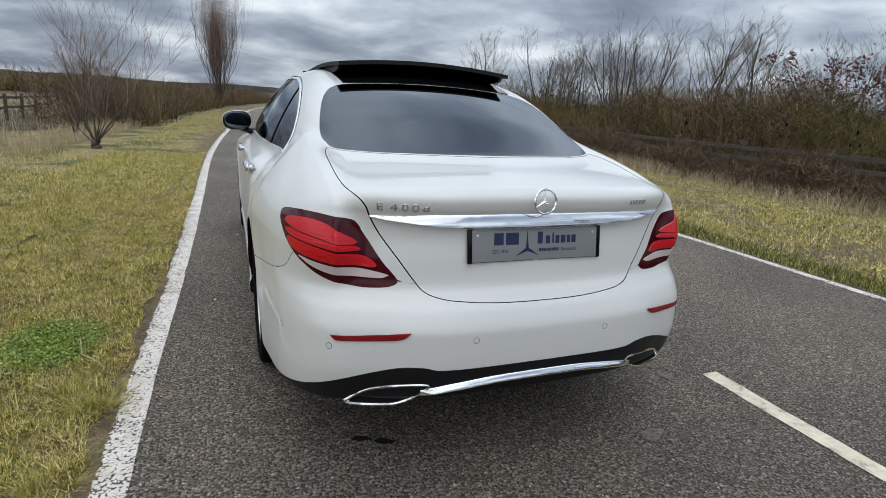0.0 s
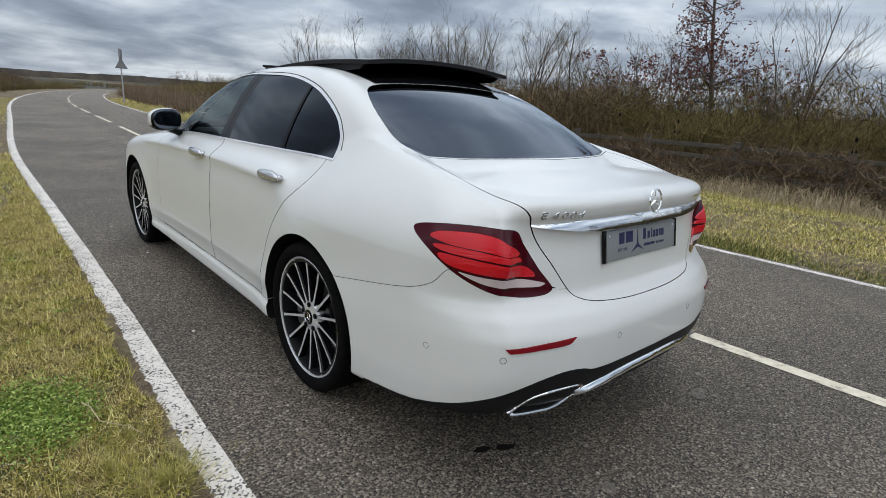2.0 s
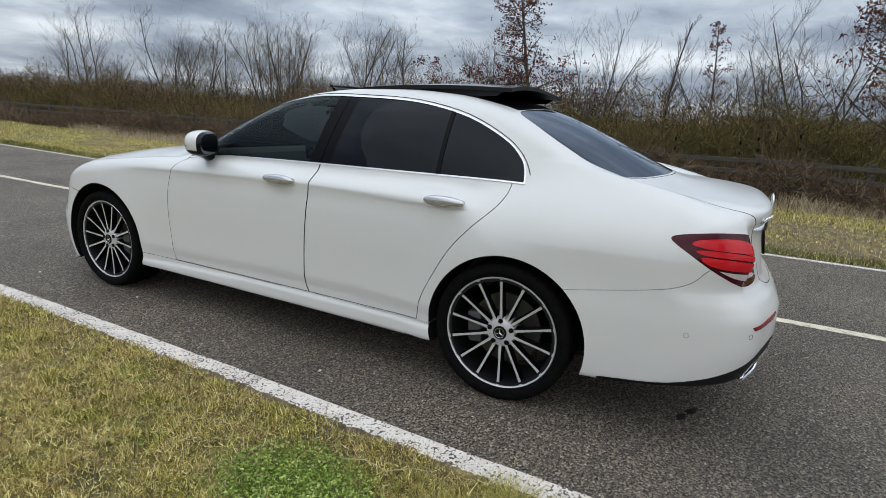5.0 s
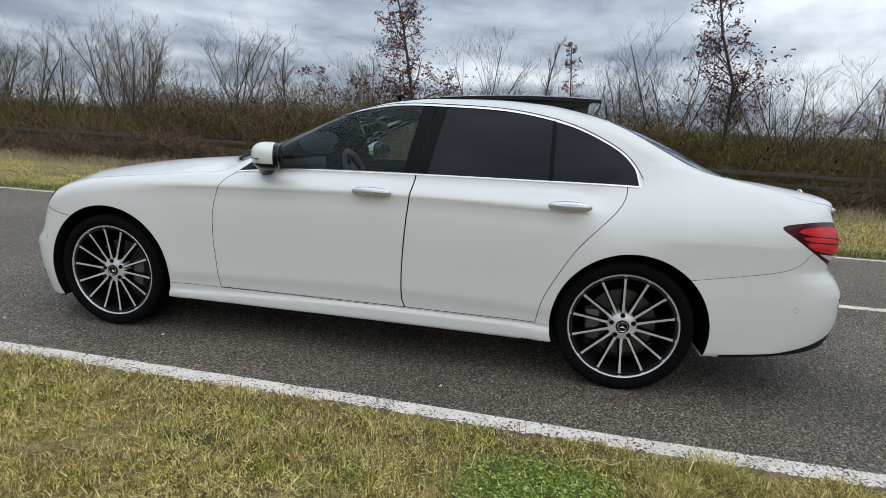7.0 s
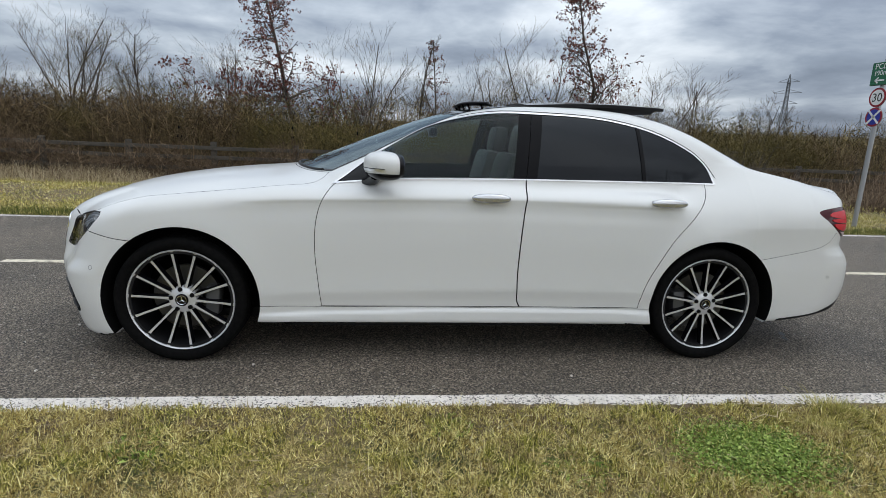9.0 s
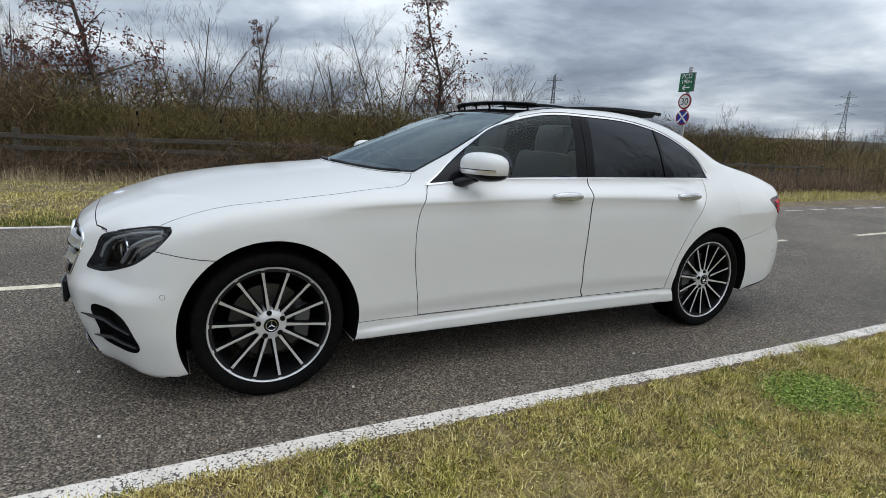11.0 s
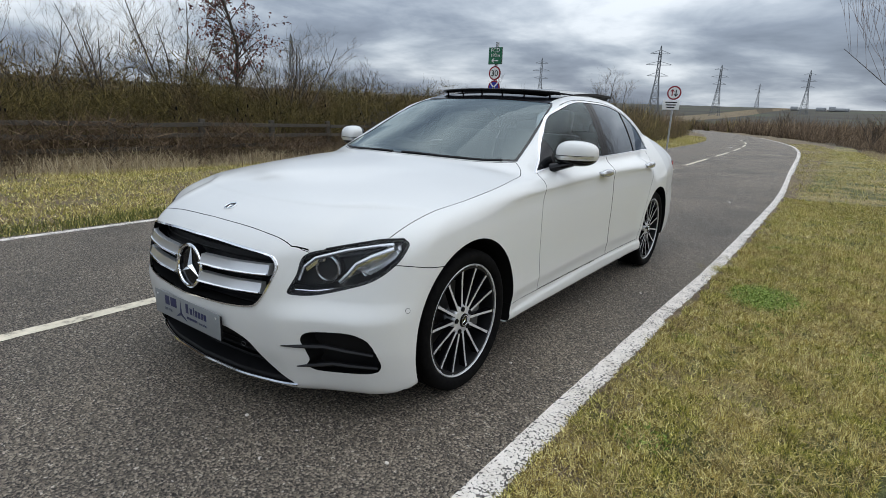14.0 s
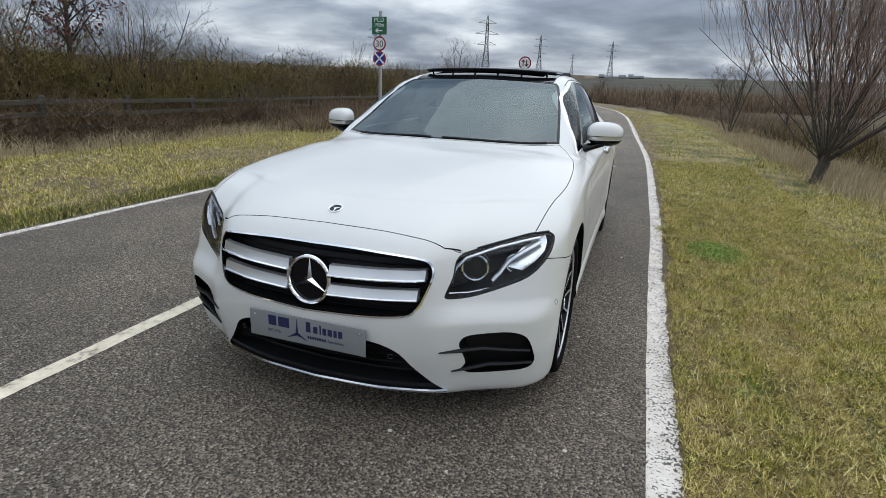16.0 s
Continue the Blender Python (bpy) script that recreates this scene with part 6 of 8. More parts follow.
def spikes(base, way, length, radius):
    """Straight tapered three-sided twigs, three triangles each."""
    n = len(base)
    a = unit(np.cross(way, np.array([[0.31, 0.22, 0.93]]) + 0.2 * rng.normal(size=(n, 3))))
    b = np.cross(way, a)
    rows = [base + (a * c + b * s) * radius[:, None] for c, s in ((1.0, 0.0), (-0.5, 0.866), (-0.5, -0.866))]
    rows.append(base + way * length[:, None])
    k = np.arange(n)[:, None] * 4
    return np.stack(rows, 1).reshape(-1, 3), np.concatenate([k + np.array([q]) for q in ([0, 1, 3], [1, 2, 3], [2, 0, 3])])


def short_blades(base, way, length, width):
    """One-triangle blades for grass that stays far off."""
    n = len(base)
    side = unit(np.cross(way, rng.normal(size=(n, 3)))) * width[:, None] * 0.5
    p = np.stack([base - side, base + side, base + way * length[:, None]], 1).reshape(-1, 3)
    return p, np.arange(n)[:, None] * 3 + np.array([[0, 1, 2]])


def patchy(x, y, scale, seed):
    """Smooth random patches on the ground plane, about -1 to 1."""
    table = np.random.default_rng(int(seed * 10)).uniform(-1, 1, (256, 256))
    u, v = np.asarray(x) * scale + 40.3, np.asarray(y) * scale + 17.9
    i, j = np.floor(u).astype(int), np.floor(v).astype(int)
    fu, fv = u - i, v - j
    fu, fv = fu * fu * (3 - 2 * fu), fv * fv * (3 - 2 * fv)
    c = [table[(i + di) % 256, (j + dj) % 256] for di in (0, 1) for dj in (0, 1)]
    return (c[0] * (1 - fv) + c[1] * fv) * (1 - fu) + (c[2] * (1 - fv) + c[3] * fv) * fu


def verge(name, x0, x1, y0, y1, count, tall, wide, label, keep_off=None, mat="grass", lean=0.9):
    x, y = rng.uniform(x0, x1, count), rng.uniform(y0, y1, count)
    x = x + road_shift(y)
    thick = patchy(x, y, 1.3, 3.0)
    keep = rng.uniform(size=count) < np.clip(0.85 + 0.9 * thick, 0.5, 1)
    if keep_off is not None:
        keep &= ~keep_off(x - road_shift(y), y)
    x, y, thick = x[keep], y[keep], thick[keep]
    n = len(x)
    z = land_at(x, y) - 0.004
    a = rng.uniform(0, 2 * math.pi, n)
    tilt = np.abs(rng.normal(0, lean, n))
    way = unit(np.stack([np.cos(a) * tilt, np.sin(a) * tilt, np.ones(n)], 1))
    size = tall * rng.uniform(0.35, 1.25, n) * (1 + 0.4 * thick)
    base = np.stack([x, y, z], 1)
    if wide < 0.0058:
        p, t = blades(base, way, size, wide * rng.uniform(0.5, 1.3, n), rng.uniform(0.2, 1.2, n))
    else:
        p, t = short_blades(base, way, size, wide * rng.uniform(0.6, 1.5, n))
    return stuff(name, p, t, M[mat], label, "grass")


RUT = curve_of((-0.5, -3.2), (0.89, -2.66), (1.43, -2.44), (2.12, -2.11), (3.28, -1.82), (5.7, -1.59))


def bare_near(x, y):
    edge = x > EDGE_L + near_skew(y) - 0.050 - np.where(y < -0.2, 0.035, 0.010) * np.abs(np.sin(y * 2.3)) - np.where(y < -0.2, 0.03, 0.012) * np.sin(y * 7.1) ** 2
    return edge | ((np.abs(x - RUT(y) - 0.03 * np.sin(y * 9)) < 0.028 + 0.014 * np.sin(y * 13)) & (y > -0.4) & (y < 5))


def turf(name, x0, x1, y0, y1, count, tall, wide, mat, label, lean, cover, seed, reach=1.0):
    """Short matted turf: fine slivers that lie every way, in small cushions, thin over bare soil."""
    x, y = rng.uniform(x0, x1, count), rng.uniform(y0, y1, count)
    cushion = patchy(x, y, 9.0, seed) + 0.6 * patchy(x, y, 23.0, seed + 1)
    bare = patchy(x, y, 1.7, 3.3) + 0.5 * patchy(x, y, 5.0, 6.1)
    keep = (rng.uniform(size=count) < np.clip(cover + 0.35 * cushion - 1.0 * np.clip(bare - 0.58, 0, 1), 0.10, 1)) & ~bare_near(x, y)
    x, y, cushion = x[keep], y[keep], cushion[keep]
    n = len(x)
    a = rng.uniform(0, 2 * math.pi, n)
    tilt = np.abs(rng.normal(0, lean, n))
    way = unit(np.stack([np.cos(a) * tilt, np.sin(a) * tilt, np.ones(n)], 1))
    over = x - EDGE_L - near_skew(y)
    soil = np.interp(over, SOIL_AT, SOIL_UP, left=-1.0, right=0.004)
    base = np.stack([x + road_shift(y), y, np.maximum(land_at(x, y), soil - 0.002) + rng.uniform(0, 0.010, n) + 0.018 * np.clip(cushion, 0, 1)], 1)
    size = tall * rng.uniform(0.4, 1.4, n) * (1 + 0.35 * cushion) * reach
    p, t = short_blades(base, way, np.maximum(size, 0.006), wide * rng.uniform(0.6, 1.4, n))
    return stuff(name, p, t, M[mat], label, "grass")


turf("verge_grass", -3.2, -1.40, -3.6, 3.6, 340000, 0.027, 0.0042, "grass", "short matted winter verge turf, part green and part straw", 1.7, 0.80, 2.0)
turf("verge_grass", -3.2, -1.40, -3.6, 3.6, 150000, 0.034, 0.0032, "thatch", "dry straw-coloured thatch through the verge turf", 2.6, 0.62, 7.0)
turf("verge_grass", -3.2, -1.40, -3.6, 3.6, 26000, 0.055, 0.0034, "grass", "longer grass blades through the verge turf", 1.0, 0.55, 11.0)
turf("verge_grass", -3.3, -1.40, 3.6, 8.0, 60000, 0.042, 0.0052, "grass", "short matted winter verge turf along the road", 1.3, 0.8, 2.0)
turf("verge_grass", -3.3, -1.40, -8.0, -3.6, 60000, 0.042, 0.0052, "grass", "short matted winter verge turf along the road", 1.3, 0.8, 2.0)
turf("verge_grass", -4.6, -3.2, -5.0, 5.0, 50000, 0.042, 0.0055, "grass", "short matted winter turf at the back of the verge", 1.3, 0.8, 2.0)
verge("verge_grass", -6.0, -3.3, -9, 8, 34000, 0.075, 0.006, "rough winter grass beyond the mown verge")
verge("verge_grass", -3.4, -1.42, 7.8, 40, 28000, 0.07, 0.007, "short winter verge grass along the road", bare_near)
verge("verge_grass", -3.4, -1.42, -45, -7.8, 28000, 0.07, 0.007, "short winter verge grass along the road", bare_near)
def in_bay(x, y):
    return (y < -8.5) & (y > -22.1) & (x < 4.88)


verge("verge_grass", 3.85, 8.4, -14, 16, 200000, 0.044, 0.012, "tussocky winter grass on the far verge", lean=1.3, keep_off=in_bay)
verge("verge_grass", 3.85, 8.4, 16, 50, 30000, 0.12, 0.012, "tussocky winter grass on the far verge", keep_off=in_bay)
verge("verge_grass", 3.85, 8.4, -50, -14, 30000, 0.12, 0.012, "tussocky winter grass on the far verge", keep_off=in_bay)
verge("kerb_grass", 3.80, 5.0, -14, 16, 30000, 0.07, 0.007, "long green grass at the road edge", lean=0.9, keep_off=in_bay)
verge("kerb_grass", 3.79, 4.20, -16, 20, 36000, 0.10, 0.006, "dark green grass lip creeping over the road edge", mat="lip", lean=0.9, keep_off=in_bay)
verge("far_tussock", 3.95, 8.2, -14, 16, 46000, 0.042, 0.008, "pale yellow tussocks on the far verge", mat="tuft", lean=1.4, keep_off=in_bay)
verge("far_tussock", 3.95, 8.2, 16, 40, 14000, 0.11, 0.012, "pale yellow tussocks on the far verge", mat="tuft", lean=0.8, keep_off=in_bay)
verge("far_tussock", 3.95, 8.2, -40, -14, 14000, 0.11, 0.012, "pale yellow tussocks on the far verge", mat="tuft", lean=0.8, keep_off=in_bay)
verge("verge_grass", -6.5, -3.3, -34, -7, 30000, 0.08, 0.011, "rough winter grass at the back of the verge", lean=1.0)
verge("dry_grass", -6.8, -4.3, -34, -7, 22000, 0.20, 0.008, "pale dry grass at the back of the verge", mat="hay", lean=0.6)
verge("dry_grass", -5.2, -4.0, -16, 22, 22000, 0.34, 0.004, "tall pale dry grass at the back of the verge", mat="hay", lean=0.35)
verge("dry_grass", 7.4, 8.9, -14, 18, 26000, 0.36, 0.005, "tall dry grass below the fence", mat="hay", lean=0.45)
verge("dry_grass", -9.0, -3.9, -17, -5, 26000, 0.26, 0.008, "tall pale dry grass at the back of the verge", mat="hay", lean=0.5)
verge("field_grass", -40, -5.0, -6, 60, 40000, 0.30, 0.022, "rough pale field grass", mat="hay", lean=0.6)

# flat straw litter over the mown verge
n = 6000
x, y = rng.uniform(-3.4, -1.5, n), rng.uniform(-5, 4.2, n)
a = rng.uniform(0, 2 * math.pi, n)
way = unit(np.stack([np.cos(a), np.sin(a), rng.uniform(0.0, 0.35, n)], 1))
p, t = blades(np.stack([x, y, np.full(n, 0.012) + rng.uniform(0, 0.02, n)], 1), way, rng.uniform(0.02, 0.08, n), rng.uniform(0.0012, 0.0024, n), rng.uniform(0, 0.5, n))
stuff("straw_litter", p, t, M["hay"], "loose dry straw lying on the verge", "straw")

# a round patch of clover beside the edge line
n = 8000
r = np.sqrt(rng.uniform(0, 1, n)) * 0.26 * (1 + 0.42 * rng.normal(0, 0.6, n))
a = rng.uniform(0, 2 * math.pi, n)
x, y = -1.88 + r * np.cos(a) * 0.80, -1.10 + r * np.sin(a) * 1.05
way = unit(np.stack([rng.normal(0, 1, n), rng.normal(0, 1, n), rng.uniform(0.1, 0.7, n)], 1))
p, t = blades(np.stack([x, y, rng.uniform(0.010, 0.034, n)], 1), way, rng.uniform(0.006, 0.014, n), rng.uniform(0.005, 0.009, n), rng.uniform(0, 1, n))
stuff("clover_patch", p, t, M["clover"], "bright green clover patch in the verge", "clover")
for cx, cy, size, cnt in ((-1.62, 0.12, 0.10, 110), (-2.6, -0.2, 0.2, 200), (-1.70, 1.35, 0.12, 140), (-1.95, -0.35, 0.14, 130), (-2.3, 1.7, 0.12, 150), (-1.85, -3.2, 0.16, 260), (-2.9, -2.4, 0.25, 260)):
    r, a = np.sqrt(rng.uniform(0, 1, cnt)) * size, rng.uniform(0, 2 * math.pi, cnt)
    way = unit(np.stack([rng.normal(0, 1, cnt), rng.normal(0, 1, cnt), rng.uniform(0.2, 1.2, cnt)], 1))
    p, t = blades(np.stack([cx + r * np.cos(a), cy + r * np.sin(a), np.full(cnt, 0.008)], 1), way, rng.uniform(0.012, 0.03, cnt), rng.uniform(0.006, 0.012, cnt), rng.uniform(0, 1, cnt))
    stuff("weed_clump", p, t, M["clover"], "low green weed clump in the grass", "weeds")
# yellow tuft next to the line
for cx, cy, cnt, tall in ((-1.56, -1.78, 1500, 0.060), (-1.62, -2.25, 900, 0.055), (-1.70, -1.60, 800, 0.05), (-1.60, -1.45, 700, 0.045)):
    r, a = np.abs(rng.normal(0, 0.075, cnt)), rng.uniform(0, 2 * math.pi, cnt)
    way = unit(np.stack([np.cos(a) * r * 7 + rng.normal(0, 0.25, cnt), np.sin(a) * r * 7 + rng.normal(0, 0.25, cnt), np.ones(cnt)], 1))
    p, t = blades(np.stack([cx + r * np.cos(a), cy + r * np.sin(a), np.zeros(cnt)], 1), way, tall * rng.uniform(0.5, 1.2, cnt), rng.uniform(0.0014, 0.0024, cnt), rng.uniform(0.3, 1.2, cnt))
    stuff("grass_tuft", p, t, M["tuft"], "pale yellow grass tuft by the line", "grass")
twig_ob = tube([(-1.72, -1.20, 0.07), (-1.70, -1.28, 0.085), (-1.685, -1.36, 0.06), (-1.60, -1.43, 0.04), (-1.57, -1.50, 0.035)], [0.0016, 0.002, 0.002, 0.0017, 0.001], M["hay"], "dry_stalk", None, sides=5)
tagged(twig_ob, "pale dry stalk lying in the grass", "stalk")


def scrub(name, x, y, tall, per, mat, label, radius=0.006, spread=0.55, category="scrub"):
    """Many-stemmed bushes at the points x, y: stems, then side twigs from them."""
    m_ = len(x)
    x, y, tall = np.repeat(x, per), np.repeat(y, per), np.repeat(tall, per)
    n = m_ * per
    x = x + rng.normal(0, 0.22, n)
    y = y + rng.normal(0, 0.22, n)
    z = land_at(x, y) - 0.05
    a = rng.uniform(0, 2 * math.pi, n)
    tilt = np.abs(rng.normal(0, spread, n))
    way = unit(np.stack([np.cos(a) * tilt, np.sin(a) * tilt, np.ones(n)], 1))
    length = tall * rng.uniform(0.45, 1.1, n)
    base = np.stack([x, y, z], 1)
    if radius < 0.008:
        p1, t1, _, _ = twigs(base, way, length, radius * rng.uniform(0.6, 1.4, n), np.full(n, 0.25))
    else:
        p1, t1 = spikes(base, way, length, radius * rng.uniform(0.6, 1.4, n))
    at = base + way * (length * rng.uniform(0.25, 0.5, n))[:, None]
    w2 = unit(way + 0.75 * rng.normal(size=(n, 3)) * np.array([[1, 1, 0.5]]))
    p2, t2 = spikes(at, w2, length * rng.uniform(0.25, 0.55, n), radius * 0.6 * rng.uniform(0.6, 1.3, n))
    return stuff(name, np.concatenate([p1, p2]), np.concatenate([t1, t2 + len(p1)]), mat, label, category)


def along(y0, y1, e0, e1, count):
    y = rng.uniform(y0, y1, count)
    return rng.uniform(e0, e1, count) + road_shift(y), y


# the thicket beyond the far fence
x, y = along(-20, 30, 9.3, 12.0, 800)
scrub("thicket", x, y, rng.uniform(0.9, 1.9, 800), 20, M["scrub"], "dense leafless winter thicket behind the fence", 0.007)
x, y = along(-30, 45, 12.0, 17, 700)
scrub("thicket", x, y, rng.uniform(1.3, 2.2, 700), 20, M["scrub"], "dense leafless winter thicket behind the fence", 0.011)
def sprays(name, x, y, tall, wide, mat, label):
    """Fine twig sprays and dead leaves that fill a thicket, one sliver each."""
    n = len(x)
    u = rng.uniform(0.0, 1.0, n) ** 0.8
    long = rng.uniform(0.2, 0.55, n)
    z = land_at(x, y) + u * np.maximum(tall - 0.5 * long, 0.05)
    way = unit(np.stack([rng.normal(0, 0.9, n), rng.normal(0, 0.9, n), np.abs(rng.normal(0.8, 0.5, n))], 1))
    p, t = short_blades(np.stack([x, y, z], 1), way, long, wide * rng.uniform(0.5, 1.5, n))
    return stuff(name, p, t, mat, label, "scrub")


for y0, y1, e0, e1, count, top, wide in ((-20, 32, 9.4, 11.2, 150000, 1.35, 0.009), (-30, 45, 11.2, 16, 95000, 1.7, 0.016)):
    x, y = along(y0, y1, e0, e1, count)
    tall = top * (1 + 0.55 * patchy(x, y, 0.55, 8.0) + 0.25 * patchy(x, y, 1.7, 4.0))
    sprays("thicket", x, y, tall, wide, M["scrub"], "dense leafless winter thicket behind the fence")
x, y = along(-18, 26, 8.2, 9.6, 38000)
tall = 0.66 * (1 + 0.7 * patchy(x, y, 0.8, 5.0))
sprays("brambles", x, y, tall, 0.011, M["bramble"], "russet bramble and dead stems along the fence")
x, y = along(-40, 60, 17, 26, 800)
scrub("thicket", x, y, rng.uniform(1.4, 2.3, 800), 14, M["scrub"], "dense leafless winter thicket behind the fence", 0.018)
x, y = along(-95, 115, 9.5, 26, 2000)
far_y = (y > 28) | (y < -18)
scrub("thicket", x[far_y], y[far_y], rng.uniform(1.3, 2.3, far_y.sum()), 16, M["scrub"], "brown leafless scrub along the road", 0.022)
x, y = along(-16, 22, 8.0, 9.6, 300)
scrub("brambles", x, y, rng.uniform(0.25, 0.75, 300), 20, M["bramble"], "russet bramble and dead stems along the fence", 0.0045, 0.9)
x, y = along(-24, -8, 6.4, 9.5, 240)
scrub("brambles", x, y, rng.uniform(0.4, 1.2, 240), 20, M["bramble"], "russet scrub beside the road", 0.009, 0.7)
x, y = along(-85, -22, 5.8, 12, 620)
scrub("brambles", x, y, rng.uniform(1.0, 2.5, 620), 18, M["scrub"], "brown leafless scrub beside the road", 0.010, 0.9)
x, y = along(22, 90, 5.2, 9.5, 520)
scrub("brambles", x, y, rng.uniform(0.6, 1.6, 520), 18, M["bramble"], "brown roadside scrub", 0.014, 0.6)
# hedges on the near side, along the field
x, y = along(15, 110, -7.0, -3.6, 420)
scrub("hedge", x, y, rng.uniform(0.9, 2.2, 420), 18, M["scrub"], "leafless brown hedge along the road", 0.011, 0.9, "hedge")
x, y = along(15, 80, -7.2, -3.8, 42000)
sprays("hedge", x, y, 1.25 * (1 + 0.8 * patchy(x, y, 0.35, 6.0)), 0.022, M["bramble"], "leafless brown hedge along the road")
x, y = along(-110, -14, -13, -5.0, 420)
scrub("hedge", x, y, rng.uniform(0.4, 1.0, 420) * rng.choice([1.0, 1.3, 2.1], 420), 22, M["bramble"], "scattered leafless brown bushes along the road", 0.011, 0.9, "hedge")
x, y = along(-16, -7, -10, -5.2, 120)
scrub("hedge", x, y, rng.uniform(0.6, 1.6, 120), 22, M["scrub"], "leafless scrub behind the verge trees", 0.007, 0.6, "hedge")
a = np.radians(rng.uniform(166, 200, 900))
d = rng.uniform(62, 120, 900)
x, y = d * np.sin(a), d * np.cos(a)
clear = np.abs(x - road_shift(y) - 1.2) > 5.5
x, y = x[clear], y[clear]
scrub("far_scrub", x, y, rng.uniform(1.6, 3.6, len(x)), 16, M["bramble"], "russet winter scrub where the road bends away", 0.035, 0.6)
a = np.radians(rng.uniform(122, 167, 900))
d = rng.uniform(48, 95, 900)
x, y = d * np.sin(a), d * np.cos(a)
clear = x - road_shift(y) > 9
x, y = x[clear], y[clear]
scrub("far_scrub", x, y, rng.uniform(2.2, 4.2, len(x)), 15, M["scrub"], "brown winter scrub filling the middle distance", 0.035, 0.5)
y = rng.uniform(-60, 140, 900)
x = -42 + rng.normal(0, 3, 900) + 0.0008 * y * y
scrub("far_hedge", x, y, rng.uniform(1.4, 2.4, 900), 14, M["scrub"], "dark far hedge across the field", 0.045, 0.5, "hedge")
x = rng.uniform(-95, -7, 700)
y = 84 + 0.10 * x + rng.normal(0, 4, 700)
scrub("far_hedge", x, y, rng.uniform(1.8, 3.6, 700), 16, M["scrub"], "dark brown hedge line far over the field", 0.06, 0.5, "hedge")
y = rng.uniform(-190, 260, 1400)
x = 40 + rng.uniform(-10, 80, 1400)
scrub("far_scrub", x, y, rng.uniform(1.6, 2.6, 1400), 11, M["scrub"], "brown scrubland far behind the thicket", 0.055, 0.5)
a = np.radians(rng.uniform(120, 215, 1500))
d = rng.uniform(90, 300, 1500)
scrub("far_scrub", d * np.sin(a), d * np.cos(a), rng.uniform(1.6, 3.4, 1500), 9, M["scrub"], "brown winter scrub and hedges far off", 0.10, 0.5)


# ---- bare trees ----
def grow(at, way, length, radius, depth, out, rand, spread, lift, kids, limb=0.55, wobble=0.10):
    """Limbs of a bare tree as (points, radii, depth)."""
    pts, rad, p, d = [Vector(at)], [radius], Vector(at), Vector(way).normalized()
    steps = (4, 4, 3, 1, 1)[depth]
    for k in range(steps):
        d = (d + Vector((rand.gauss(0, wobble), rand.gauss(0, wobble), rand.gauss(0, 0.06) + lift * 0.12))).normalized()
        p = p + d * (length / steps)
        pts.append(p.copy())
        rad.append(radius * (1 - 0.72 * (k + 1) / steps))
    out.append((pts, rad, depth))
    if depth >= 4:
        return
    for _ in range(kids[depth]):
        u = rand.uniform(0.25, 1.0) if depth else rand.uniform(0.22, 0.98)
        i = min(int(u * steps), steps - 1)
        f = u * steps - i
        q = pts[i].lerp(pts[i + 1], f)
        r = rad[i] + (rad[i + 1] - rad[i]) * f
        side = Vector((rand.gauss(0, 1), rand.gauss(0, 1), rand.gauss(0, 0.4)))
        side = (side - d * side.dot(d)).normalized()
        w = (d * (1 - spread) + side * spread + Vector((0, 0, lift))).normalized()
        grow(q, w, length * limb * rand.uniform(0.7, 1.25) * ((1.25 - 0.95 * u) if depth == 0 else 1.0), max(r * 0.5, 0.0022), depth + 1, out, rand, spread, lift, kids, 0.5)


def limb_mesh(limbs, keep):
    verts, faces = [], []
    for pts, rad, depth in limbs:
        if not keep(depth):
            continue
        sides = (7, 4, 3, 3, 3)[depth]
        first = len(verts)
        for i, (q, r) in enumerate(zip(pts, rad)):
            d = (pts[min(i + 1, len(pts) - 1)] - pts[max(i - 1, 0)]).normalized()
            s = d.cross(Vector((0.3, 0.2, 0.9))).normalized()
            u = s.cross(d)
            for k in range(sides):
                a = 2 * math.pi * k / sides
                verts.append(q + (s * math.cos(a) + u * math.sin(a)) * max(r, 0.0015))
        for i in range(len(pts) - 1):
            for k in range(sides):
                a, b = first + i * sides + k, first + i * sides + (k + 1) % sides
                faces.append((a, b, b + sides, a + sides))
    return verts, faces


